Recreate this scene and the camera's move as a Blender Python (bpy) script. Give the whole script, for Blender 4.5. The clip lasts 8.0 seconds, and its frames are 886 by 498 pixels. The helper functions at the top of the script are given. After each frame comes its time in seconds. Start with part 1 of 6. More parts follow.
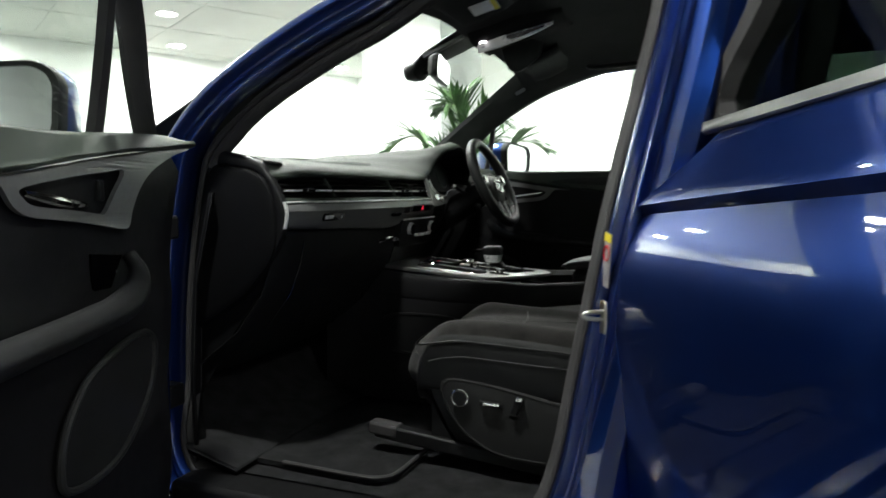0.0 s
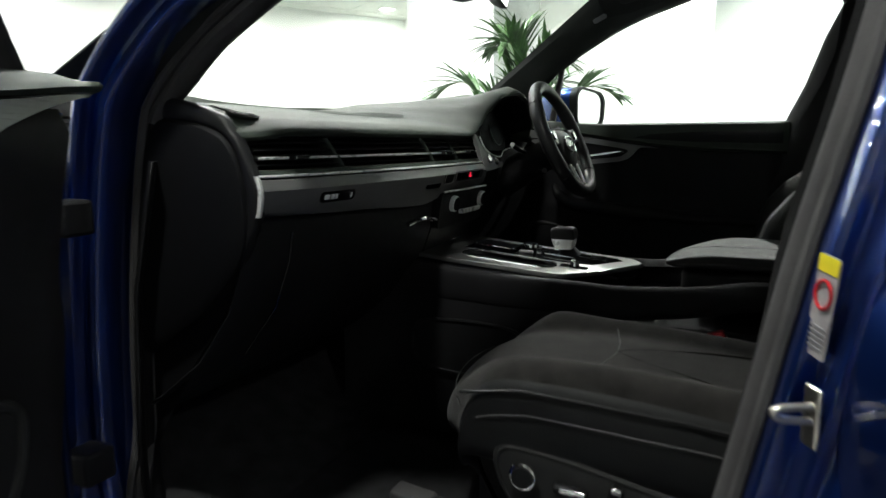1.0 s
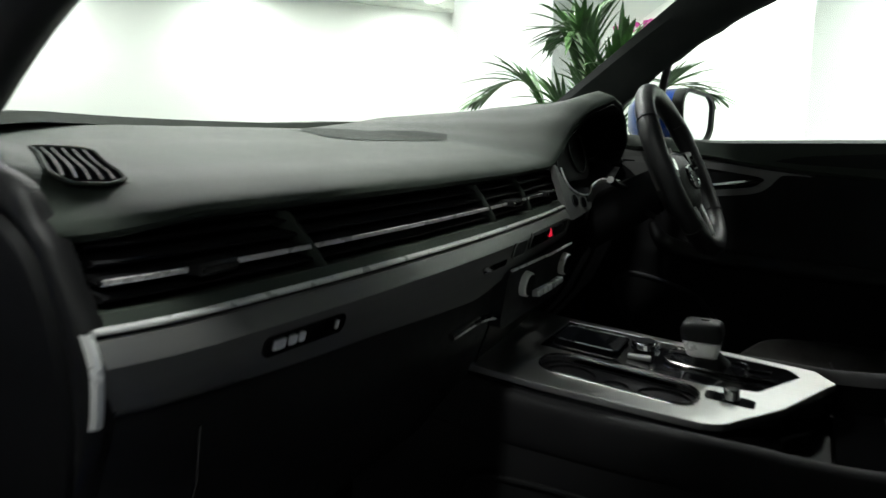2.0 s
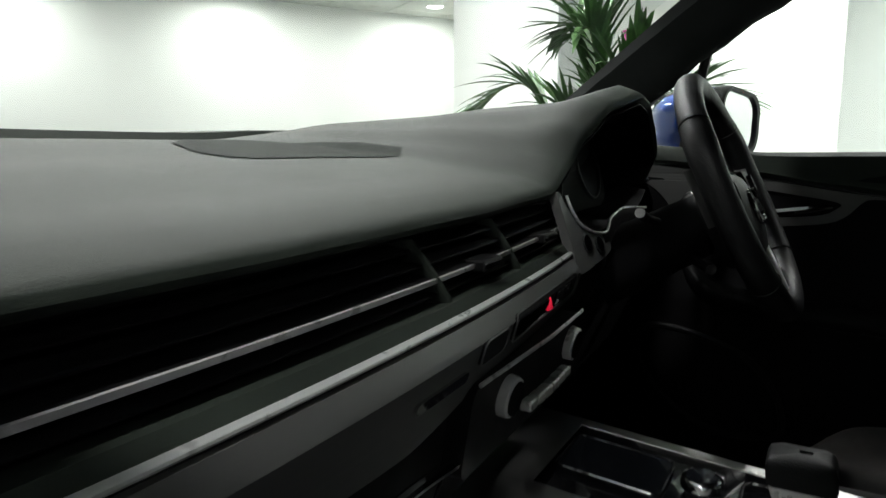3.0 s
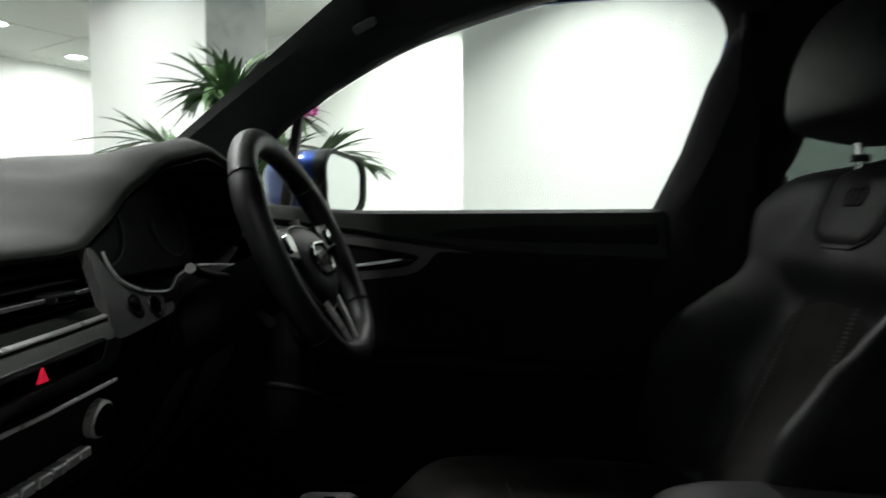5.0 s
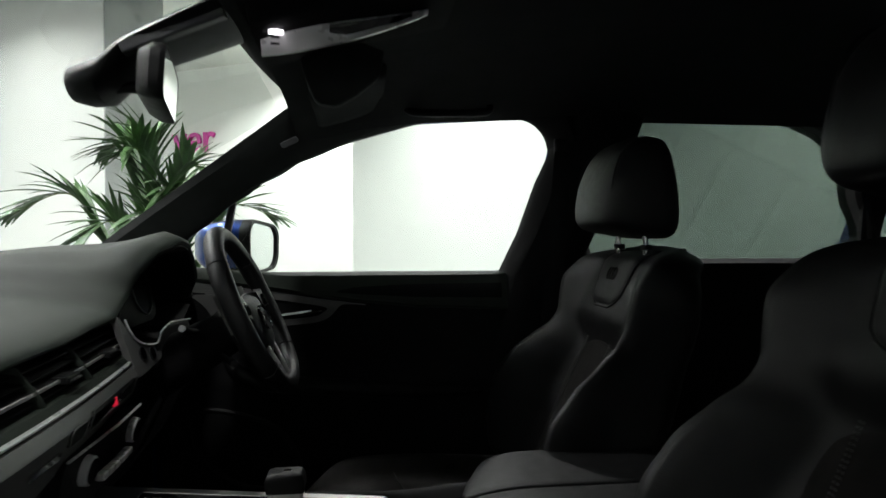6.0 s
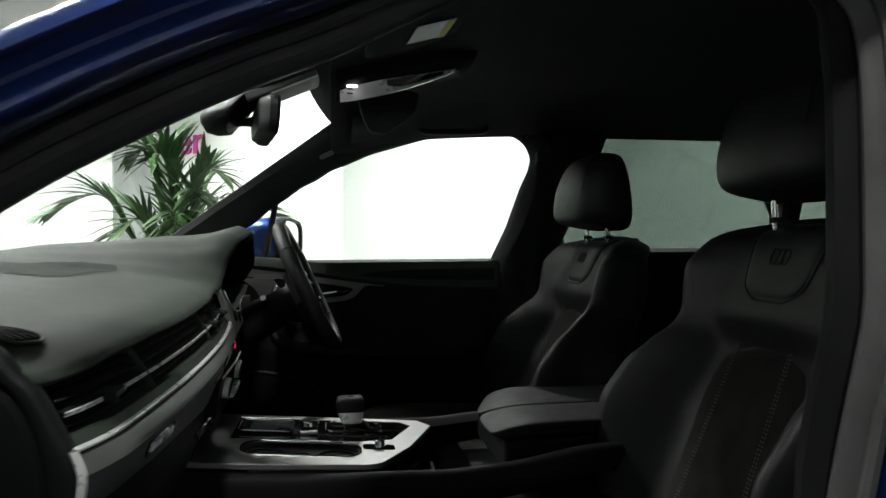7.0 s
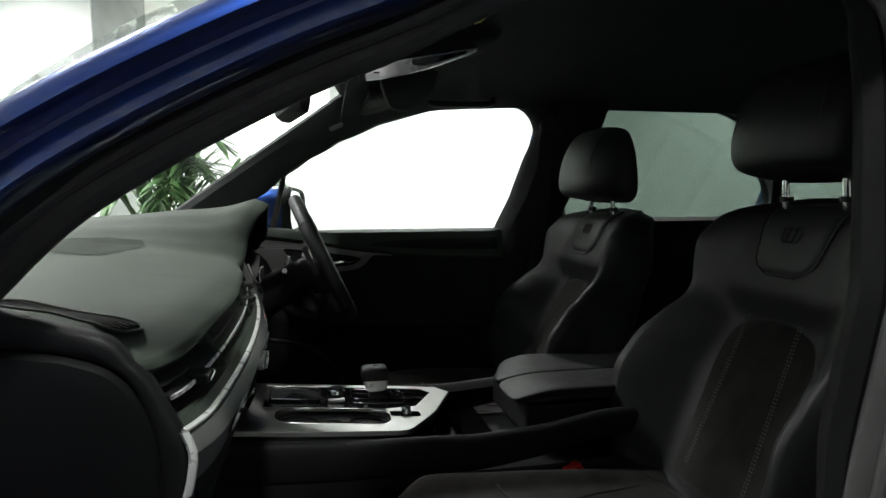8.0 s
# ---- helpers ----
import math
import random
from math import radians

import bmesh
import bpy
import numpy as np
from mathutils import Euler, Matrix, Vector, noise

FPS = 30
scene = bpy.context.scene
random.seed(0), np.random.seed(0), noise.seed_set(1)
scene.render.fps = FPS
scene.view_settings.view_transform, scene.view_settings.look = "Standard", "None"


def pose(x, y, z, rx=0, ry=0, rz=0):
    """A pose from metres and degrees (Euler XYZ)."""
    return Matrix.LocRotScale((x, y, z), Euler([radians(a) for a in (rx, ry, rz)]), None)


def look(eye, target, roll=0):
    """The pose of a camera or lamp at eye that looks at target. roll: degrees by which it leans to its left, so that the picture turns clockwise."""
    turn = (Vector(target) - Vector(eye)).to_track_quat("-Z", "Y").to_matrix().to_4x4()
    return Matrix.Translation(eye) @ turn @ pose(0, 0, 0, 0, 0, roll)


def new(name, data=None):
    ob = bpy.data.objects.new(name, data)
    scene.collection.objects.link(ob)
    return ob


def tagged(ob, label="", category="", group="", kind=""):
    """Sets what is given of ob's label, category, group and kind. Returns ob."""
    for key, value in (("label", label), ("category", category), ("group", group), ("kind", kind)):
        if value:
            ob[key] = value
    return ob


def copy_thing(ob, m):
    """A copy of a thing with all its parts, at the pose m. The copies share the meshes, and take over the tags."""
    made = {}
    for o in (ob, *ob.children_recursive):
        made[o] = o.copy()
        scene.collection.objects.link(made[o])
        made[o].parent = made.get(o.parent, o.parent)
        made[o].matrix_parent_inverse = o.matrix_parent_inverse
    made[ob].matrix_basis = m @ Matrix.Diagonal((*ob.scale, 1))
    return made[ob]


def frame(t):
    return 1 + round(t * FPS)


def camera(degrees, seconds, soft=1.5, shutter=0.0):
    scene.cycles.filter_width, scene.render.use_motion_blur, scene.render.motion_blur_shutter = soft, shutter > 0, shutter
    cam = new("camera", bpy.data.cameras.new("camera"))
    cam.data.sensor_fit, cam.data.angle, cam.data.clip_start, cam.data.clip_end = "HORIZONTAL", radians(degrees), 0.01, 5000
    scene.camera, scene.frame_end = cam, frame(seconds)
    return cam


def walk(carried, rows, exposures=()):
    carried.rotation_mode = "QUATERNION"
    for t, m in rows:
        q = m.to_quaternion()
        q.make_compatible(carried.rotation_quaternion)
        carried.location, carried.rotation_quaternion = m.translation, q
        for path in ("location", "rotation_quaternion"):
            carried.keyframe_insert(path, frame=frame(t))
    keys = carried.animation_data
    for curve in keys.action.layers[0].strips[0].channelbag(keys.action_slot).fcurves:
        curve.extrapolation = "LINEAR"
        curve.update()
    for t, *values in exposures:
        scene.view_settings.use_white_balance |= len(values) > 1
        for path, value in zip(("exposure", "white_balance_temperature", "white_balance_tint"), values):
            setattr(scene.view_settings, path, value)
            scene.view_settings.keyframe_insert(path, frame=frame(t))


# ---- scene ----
cam = camera(67.9, 8.0, shutter=0.35)
PATH = [
    (0, (0.696, -2.002, 1.055), (-0.018, -0.141, 0.888), -0.2),
    (0.5, (0.571, -1.773, 1.062), (-0.243, 0.032, 0.775), 0.0),
    (1, (0.494, -1.504, 1.085), (-0.352, 0.281, 0.769), -0.2),
    (1.5, (0.364, -1.22, 1.126), (-0.539, 0.534, 0.795), -0.1),
    (2, (0.21, -0.974, 1.155), (-0.756, 0.746, 0.826), -0.2),
    (3.3, (0.074, -0.517, 1.161), (-0.918, 1.198, 0.89), -0.3),
    (3.5, (0.071, -0.468, 1.159), (-0.912, 1.256, 0.914), -0.4),
    (4, (0.108, -0.382, 1.129), (-0.733, 1.417, 0.896), -0.9),
    (4.5, (0.164, -0.396, 1.117), (-0.3, 1.541, 0.933), -0.5),
    (5, (0.218, -0.527, 1.144), (0.12, 1.468, 1.035), -0.3),
    (5.2, (0.224, -0.588, 1.162), (0.254, 1.411, 1.09), -0.2),
    (6.3, (0.163, -1.109, 1.246), (0.424, 0.874, 1.222), -0.1),
    (6.5, (0.131, -1.191, 1.231), (0.403, 0.79, 1.213), -0.2),
    (7, (0.047, -1.341, 1.218), (0.379, 0.631, 1.185), -0.2),
    (7.5, (0.004, -1.418, 1.228), (0.364, 0.549, 1.168), -0.2),
    (8, (-0.056, -1.369, 1.252), (0.347, 0.583, 1.097), -0.2),
]
walk(cam, [(t, look(eye, target, roll)) for t, eye, target, roll in PATH],
     ((0, 1.08, 6500, 9), (1, 0.82, 6500, 9), (2, 0.45, 6450, 7), (3.4, 0.0, 6450, 13), (4.3, 0.15, 6450, 13), (5.2, -0.1, 6450, 13), (6.4, 0.0, 6450, 12), (7.5, 0.5, 6450, 11), (8, 0.55, 6450, 11)))

# ---- light and exposure ----
scene.view_settings.exposure = 0.0
world = bpy.data.worlds.new("world")
scene.world = world
world.use_nodes = True
world.node_tree.nodes["Background"].inputs[0].default_value = (0.9, 1.0, 0.92, 1)
world.node_tree.nodes["Background"].inputs[1].default_value = 0.05
LAMP_POWER = 34.0
CEIL = 3.0


# ---- room axes: u runs along the long wall, w across it; the car stands turned in the room ----
def room(u, w, z):
    return Vector((0.5 * u + 0.866 * w, 0.866 * u - 0.5 * w, z))


ROOM_M = Matrix(((0.5, 0.866, 0, 0), (0.866, -0.5, 0, 0), (0, 0, 1, 0), (0, 0, 0, 1)))


# ---- materials ----
def material(name, colour, rough=0.5, metal=0.0, vary=0.15, scale=6.0, bump=0.0, grain=200.0, coat=0.0, sheen=0.0,
             fine="NOISE", spec=0.5, stretch=None, rough_vary=0.1, emit=0.0):
    m = bpy.data.materials.new(name)
    m.use_nodes = True
    n, l = m.node_tree.nodes, m.node_tree.links
    p = n["Principled BSDF"]
    geo = n.new("ShaderNodeTexCoord")
    mapping = n.new("ShaderNodeMapping")
    if stretch:
        mapping.inputs["Scale"].default_value = stretch
    l.new(geo.outputs["Object"], mapping.inputs[0])
    big = n.new("ShaderNodeTexNoise")
    big.inputs["Scale"].default_value, big.inputs["Detail"].default_value = scale, 4
    l.new(mapping.outputs[0], big.inputs["Vector"])
    ramp = n.new("ShaderNodeMapRange")
    ramp.inputs["To Min"].default_value, ramp.inputs["To Max"].default_value = 1 - vary, 1 + vary
    ramp.inputs["From Min"].default_value, ramp.inputs["From Max"].default_value = 0.3, 0.7
    l.new(big.outputs["Fac"], ramp.inputs["Value"])
    mul = n.new("ShaderNodeVectorMath")
    mul.operation = "SCALE"
    mul.inputs[0].default_value = colour
    l.new(ramp.outputs[0], mul.inputs["Scale"])
    l.new(mul.outputs[0], p.inputs["Base Color"])
    rr = n.new("ShaderNodeMapRange")
    rr.inputs["To Min"].default_value, rr.inputs["To Max"].default_value = max(rough - rough_vary, 0.02), min(rough + rough_vary, 1)
    second = n.new("ShaderNodeTexNoise")
    second.inputs["Scale"].default_value, second.inputs["Detail"].default_value = scale * 5, 3
    l.new(mapping.outputs[0], second.inputs["Vector"])
    l.new(second.outputs["Fac"], rr.inputs["Value"])
    l.new(rr.outputs[0], p.inputs["Roughness"])
    p.inputs["Metallic"].default_value = metal
    p.inputs["Coat Weight"].default_value = coat
    p.inputs["Coat Roughness"].default_value = 0.03
    p.inputs["Sheen Weight"].default_value = sheen
    p.inputs["Specular IOR Level"].default_value = spec
    if emit:
        p.inputs["Emission Color"].default_value = (*colour, 1)
        p.inputs["Emission Strength"].default_value = emit
    if bump:
        if fine == "VORONOI":
            t = n.new("ShaderNodeTexVoronoi")
            out = t.outputs["Distance"]
        else:
            t = n.new("ShaderNodeTexNoise")
            t.inputs["Detail"].default_value = 2
            out = t.outputs["Fac"]
        t.inputs["Scale"].default_value = grain
        l.new(mapping.outputs[0], t.inputs["Vector"])
        b = n.new("ShaderNodeBump")
        b.inputs["Strength"].default_value, b.inputs["Distance"].default_value = bump, 0.001
        l.new(out, b.inputs["Height"])
        l.new(b.outputs[0], p.inputs["Normal"])
    return m


def glass(name, tint, gloss_rough=0.0):
    m = bpy.data.materials.new(name)
    m.use_nodes = True
    n, l = m.node_tree.nodes, m.node_tree.links
    out = n["Material Output"]
    clear, shiny, mix, facing, power, scale = (n.new(k) for k in ("ShaderNodeBsdfTransparent", "ShaderNodeBsdfGlossy", "ShaderNodeMixShader", "ShaderNodeLayerWeight", "ShaderNodeMath", "ShaderNodeMapRange"))
    clear.inputs[0].default_value = (*tint, 1)
    shiny.inputs["Roughness"].default_value = gloss_rough
    power.operation, power.inputs[1].default_value = "POWER", 5.0
    scale.inputs["To Min"].default_value, scale.inputs["To Max"].default_value = 0.035, 0.9
    l.new(facing.outputs["Facing"], power.inputs[0])
    l.new(power.outputs[0], scale.inputs["Value"])
    l.new(scale.outputs[0], mix.inputs[0])
    l.new(clear.outputs[0], mix.inputs[1])
    l.new(shiny.outputs[0], mix.inputs[2])
    l.new(mix.outputs[0], out.inputs[0])
    return m


PAINT = material("blue_metallic_paint", (0.006, 0.037, 0.225), 0.36, 0.92, 0.02, 3, coat=1.0, rough_vary=0.0)
PAINT.node_tree.nodes["Principled BSDF"].inputs["Coat IOR"].default_value = 2.0
PAD = material("soft_black_plastic", (0.039, 0.0475, 0.0395), 0.60, 0, 0.10, 8, 0.35, 1300, fine="VORONOI", spec=0.12, rough_vary=0.03)
BLACK = material("black_plastic", (0.0090, 0.0090, 0.0096), 0.5, 0, 0.15, 10, 0.35, 700, spec=0.25)
GLOSS = material("piano_black", (0.004, 0.004, 0.005), 0.08, 0, 0.1, 5, coat=1.0, rough_vary=0.03)
LEATHER = material("black_leather", (0.0088, 0.0089, 0.0095), 0.47, 0, 0.2, 9, 0.28, 620, fine="VORONOI", spec=0.24)
SUEDE = material("black_suede", (0.0150, 0.0138, 0.0132), 0.95, 0, 0.40, 22, 0.5, 1300, sheen=0.08, spec=0.1)
TRIM_CLOTH = material("black_headlining", (0.0140, 0.0140, 0.0147), 0.95, 0, 0.15, 12, 0.4, 1200, spec=0.15)
SEATBASE = material("dark_grey_seat_plastic", (0.018, 0.018, 0.018), 0.5, 0, 0.12, 10, 0.35, 800, spec=0.3)
LINING = material("dark_grey_pillar_cloth", (0.026, 0.028, 0.0275), 0.9, 0, 0.15, 12, 0.4, 1100, spec=0.2)
CONSOLE = material("black_console_plastic", (0.0115, 0.0112, 0.0122), 0.6, 0, 0.15, 10, 0.35, 700, spec=0.12)
SEALTRIM = material("shaded_opening_trim", (0.0055, 0.0055, 0.0058), 0.7, 0, 0.15, 12, 0.35, 800, spec=0.10)
MESH = material("recess_shaded_speaker_mesh", (0.026, 0.032, 0.027), 0.8, 0, 0.15, 9, 0.5, 1500, fine="VORONOI", spec=0.1)
LABEL = material("pale_grey_label_print", (0.30, 0.28, 0.29), 0.5, 0, 0.25, 60)
RUBBER = material("black_rubber_seal", (0.055, 0.053, 0.054), 0.6, 0, 0.2, 12, 0.3, 300, spec=0.18)
CARPET = material("black_carpet", (0.021, 0.021, 0.022), 1.0, 0, 0.35, 20, 1.0, 900, spec=0.1)
ALU = material("brushed_aluminium", (0.30, 0.298, 0.295), 0.44, 1.0, 0.04, 10, stretch=(10, 0.6, 10), rough_vary=0.03)
STRIP = material("dark_brushed_aluminium", (0.138, 0.138, 0.136), 0.42, 0.25, 0.05, 10, stretch=(10, 0.6, 10), rough_vary=0.03, spec=0.2)
INLAY = material("dark_door_aluminium", (0.20, 0.198, 0.195), 0.40, 0.35, 0.05, 10, stretch=(0.6, 10, 10), rough_vary=0.04)
# Paler than STRIP: light on the upturned facet is put into its colour.
FACET = material("lit_facet_aluminium", (0.155, 0.155, 0.151), 0.38, 0.35, 0.04, 10, stretch=(10, 0.6, 10), rough_vary=0.03)
PLATE = material("satin_aluminium_plate", (0.56, 0.56, 0.55), 0.34, 1.0, 0.03, 10, stretch=(0.8, 10, 10), rough_vary=0.02)
SILVER = material("satin_silver_paint", (0.84, 0.84, 0.83), 0.28, 0.35, 0.03, 10, rough_vary=0.03)
CHROME = material("chrome", (0.78, 0.78, 0.77), 0.08, 1.0, 0.05, 8, rough_vary=0.05)
STEEL = material("bare_steel", (0.6, 0.58, 0.52), 0.3, 1.0, 0.15, 20, 0.1, 200)
MIRROR = material("mirror_glass", (0.85, 0.87, 0.86), 0.02, 1.0, 0.01, 3, rough_vary=0.01)
MARBLE = material("grey_marble_cladding", (0.33, 0.35, 0.335), 0.3, 0, 0.38, 2.2, 0.05, 40)
WALL = material("white_wall_paint", (0.80, 0.82, 0.79), 0.7, 0, 0.02, 0.7, 0.15, 60)
DARKWALL = material("grey_unseen_wall", (0.55, 0.56, 0.56), 0.45, 0, 0.12, 1.0)
CEILING = material("white_ceiling_tile", (0.58, 0.60, 0.56), 0.85, 0, 0.05, 1.5, 0.5, 120)
FLOOR = material("grey_polished_floor_tile", (0.075, 0.075, 0.077), 0.22, 0, 0.08, 2, 0.05, 30)
LEAF = material("palm_leaf_green", (0.040, 0.100, 0.022), 0.45, 0, 0.45, 18, 0.3, 160)
STEM = material("palm_stem_green", (0.10, 0.14, 0.04), 0.5, 0, 0.3, 10, 0.3, 90)
SOIL = material("dark_potting_soil", (0.03, 0.02, 0.015), 1.0, 0, 0.4, 30, 1.0, 120)
POT = material("dark_grey_planter", (0.06, 0.06, 0.065), 0.4, 0, 0.2, 6, 0.2, 80)
PINK = material("magenta_sign_acrylic", (0.55, 0.03, 0.30), 0.4, 0, 0.05, 4)
RED = material("red_plastic", (0.55, 0.01, 0.02), 0.35, 0, 0.1, 20)
HAZARD = material("lit_red_triangle", (0.9, 0.02, 0.06), 0.4, 0, 0.02, 5, emit=0.5)
YELLOW = material("yellow_label_print", (0.75, 0.62, 0.02), 0.5, 0, 0.08, 30)
PAPER = material("white_label_print", (0.80, 0.80, 0.82), 0.5, 0, 0.06, 40)
GREYPRINT = material("grey_label_print", (0.2, 0.2, 0.22), 0.5, 0, 0.2, 60)
TYRE = material("tyre_rubber", (0.02, 0.02, 0.02), 0.75, 0, 0.2, 12, 0.5, 150)
STITCH = material("pale_grey_stitching", (0.10, 0.10, 0.10), 0.8, 0, 0.1, 40)
CABIN_LAMP = material("lit_lamp_cover", (1.0, 0.95, 1.0), 0.4, 0, 0.01, 5, emit=3.0)
LED = material("lit_downlight_diffuser", (1.0, 1.0, 0.96), 0.5, 0, 0.01, 5, emit=14.0)
# Black without sheen that stands for shade in hollows.
VOID = material("recess_shade_black", (0.002, 0.002, 0.0022), 0.9, 0, 0.1, 20, spec=0.0)
SCREEN = material("dark_display_glass", (0.006, 0.007, 0.009), 0.1, 0, 0.1, 5, coat=1.0)
DISPLAY = material("matte_black_panel", (0.0055, 0.0056, 0.0062), 0.6, 0, 0.1, 5, spec=0.12)
GAUGE = material("dim_gauge_print", (0.016, 0.0165, 0.018), 0.4, 0, 0.1, 20)
CLEAR = glass("clear_car_glass", (0.93, 0.96, 0.94))
SIDE = glass("side_window_glass", (0.90, 0.93, 0.91))
PRIVACY = glass("privacy_glass", (0.29, 0.335, 0.31))


# ---- mesh helpers ----
def part(name, bm, mat, parent=None, label="", smooth=True, bevel=0.0, subsurf=0, thick=0.0, bevel_segments=2):
    """One mesh object from a bmesh, under a thing or a part."""
    bmesh.ops.recalc_face_normals(bm, faces=bm.faces)
    me = bpy.data.meshes.new(name)
    bm.to_mesh(me)
    bm.free()
    me.materials.append(mat)
    if smooth:
        me.polygons.foreach_set("use_smooth", [True] * len(me.polygons))
    ob = new(name, me)
    ob.parent = parent
    if thick:
        s = ob.modifiers.new("thick", "SOLIDIFY")
        s.thickness, s.offset = thick, -1
    if bevel:
        b = ob.modifiers.new("bevel", "BEVEL")
        b.width, b.segments, b.limit_method, b.angle_limit = bevel, bevel_segments, "ANGLE", radians(35)
    if subsurf:
        d = ob.modifiers.new("round", "SUBSURF")
        d.levels = d.render_levels = subsurf
    if smooth and not subsurf:
        w = ob.modifiers.new("normals", "WEIGHTED_NORMAL")
        w.keep_sharp = True
        edge_split(me)
    return tagged(ob, label)


def edge_split(me):
    """Marks hard edges sharp, so that smooth shading stops there."""
    b = bmesh.new()
    b.from_mesh(me)
    for e in b.edges:
        if len(e.link_faces) == 2 and e.calc_face_angle(0) > radians(38):
            e.smooth = False
    b.to_mesh(me)
    b.free()


def spline(points, n, closed=False):
    """n points on a smooth curve through the given ones."""
    pts = [Vector(p) for p in points]
    k = len(pts)
    spans = k if closed else k - 1
    out = []
    for i in range(n):
        f = i * spans / (n if closed else n - 1)
        a = min(int(f), spans - 1)
        t = f - a
        p = [pts[(a + d) % k] if closed else pts[min(max(a + d, 0), k - 1)] for d in (-1, 0, 1, 2)]
        out.append(0.5 * (2 * p[1] + (p[2] - p[0]) * t + (2 * p[0] - 5 * p[1] + 4 * p[2] - p[3]) * t * t + (3 * p[1] - p[0] - 3 * p[2] + p[3]) * t ** 3))
    return out


def lerp_table(table, x):
    """Value at x in rows of (x, value), smooth between rows."""
    if x <= table[0][0]:
        return table[0][1]
    for (a, va), (b, vb) in zip(table, table[1:]):
        if x <= b:
            t = (x - a) / (b - a)
            t = t * t * (3 - 2 * t) * 0.5 + t * 0.5
            return va + (vb - va) * t
    return table[-1][1]


def step(a, b, x):
    t = min(max((x - a) / (b - a), 0.0), 1.0)
    return t * t * (3 - 2 * t)


def grid(rows, close_u=False, close_v=False, bm=None):
    """A surface of quads through rows of points."""
    bm = bm or bmesh.new()
    v = [[bm.verts.new(p) for p in r] for r in rows]
    nu, nv = len(v), len(v[0])
    for i in range(nu if close_u else nu - 1):
        for j in range(nv if close_v else nv - 1):
            q = [v[i][j], v[(i + 1) % nu][j], v[(i + 1) % nu][(j + 1) % nv], v[i][(j + 1) % nv]]
            bm.faces.new(q)
    return bm


def cap(bm, ring):
    bm.faces.new(ring)


def tube(points, r, n=10, closed=False, bm=None, flat=1.0):
    """A round bar along a line; r may be one radius or one for each point."""
    bm = bm or bmesh.new()
    pts = [Vector(p) for p in points]
    k = len(pts)
    rad = r if isinstance(r, (list, tuple)) else [r] * k
    rows, side = [], None
    for i, p in enumerate(pts):
        a, b = (pts[(i - 1) % k], pts[(i + 1) % k]) if closed else (pts[max(i - 1, 0)], pts[min(i + 1, k - 1)])
        d = (b - a).normalized()
        if side is None:
            side = d.orthogonal().normalized()
        side = (side - d * side.dot(d)).normalized()
        up = d.cross(side)
        rows.append([p + rad[i] * (math.cos(t) * side + flat * math.sin(t) * up) for t in (2 * math.pi * j / n for j in range(n))])
    v = [[bm.verts.new(q) for q in row] for row in rows]
    for i in range(k if closed else k - 1):
        for j in range(n):
            bm.faces.new((v[i][j], v[i][(j + 1) % n], v[(i + 1) % k][(j + 1) % n], v[(i + 1) % k][j]))
    if not closed:
        bm.faces.new(v[0][::-1])
        bm.faces.new(v[-1])
    return bm


def box(c, size, m=None, bm=None):
    bm = bm or bmesh.new()
    made = bmesh.ops.create_cube(bm, size=1.0)["verts"]
    bmesh.ops.scale(bm, verts=made, vec=size)
    bmesh.ops.transform(bm, matrix=Matrix.Translation(c) @ (m or Matrix()), verts=made)
    return bm


def disc(c, axis, r, depth, n=28, r2=None, bm=None):
    """A drum round an axis, its middle at c."""
    bm = bm or bmesh.new()
    made = bmesh.ops.create_cone(bm, cap_ends=True, segments=n, radius1=r, radius2=r if r2 is None else r2, depth=depth)["verts"]
    turn = Vector((0, 0, 1)).rotation_difference(Vector(axis)).to_matrix().to_4x4()
    bmesh.ops.transform(bm, matrix=Matrix.Translation(c) @ turn, verts=made)
    return bm


def slab(outline, holes=(), place=None, depth=None, bm=None):
    """A flat plate from an outline with holes, both in two dimensions; place() lays a point into the world, depth is the plate's thickness vector."""
    from mathutils.geometry import tessellate_polygon
    bm = bm or bmesh.new()
    loops = [[Vector((p[0], p[1], 0)) for p in loop] for loop in (outline, *holes)]
    flat = [p for loop in loops for p in loop]
    tris = tessellate_polygon(loops)
    front = [bm.verts.new(place(p.x, p.y)) for p in flat]
    for t in tris:
        try:
            bm.faces.new([front[i] for i in t])
        except ValueError:
            pass
    if depth is not None:
        back = [bm.verts.new(Vector(place(p.x, p.y)) + Vector(depth)) for p in flat]
        for t in tris:
            try:
                bm.faces.new([back[i] for i in reversed(t)])
            except ValueError:
                pass
        first = 0
        for loop in loops:
            k = len(loop)
            for i in range(k):
                a, b = first + i, first + (i + 1) % k
                bm.faces.new((front[a], front[b], back[b], back[a]))
            first += k
    return bm


def rounded(w, h, r, n=5, cx=0.0, cy=0.0):
    """Outline of a rectangle with round corners."""
    out = []
    for sx, sy, a in ((1, 1, 0), (-1, 1, 90), (-1, -1, 180), (1, -1, 270)):
        for i in range(n + 1):
            t = radians(a + 90 * i / n)
            out.append((cx + sx * (w / 2 - r) + r * math.cos(t), cy + sy * (h / 2 - r) + r * math.sin(t)))
    return out


def moved(bm, m):
    bmesh.ops.transform(bm, matrix=m, verts=bm.verts)
    return bm


def thing(name, label, category, at=(0, 0, 0), group=""):
    ob = new(name)
    ob.location = at
    return tagged(ob, label, category, group)


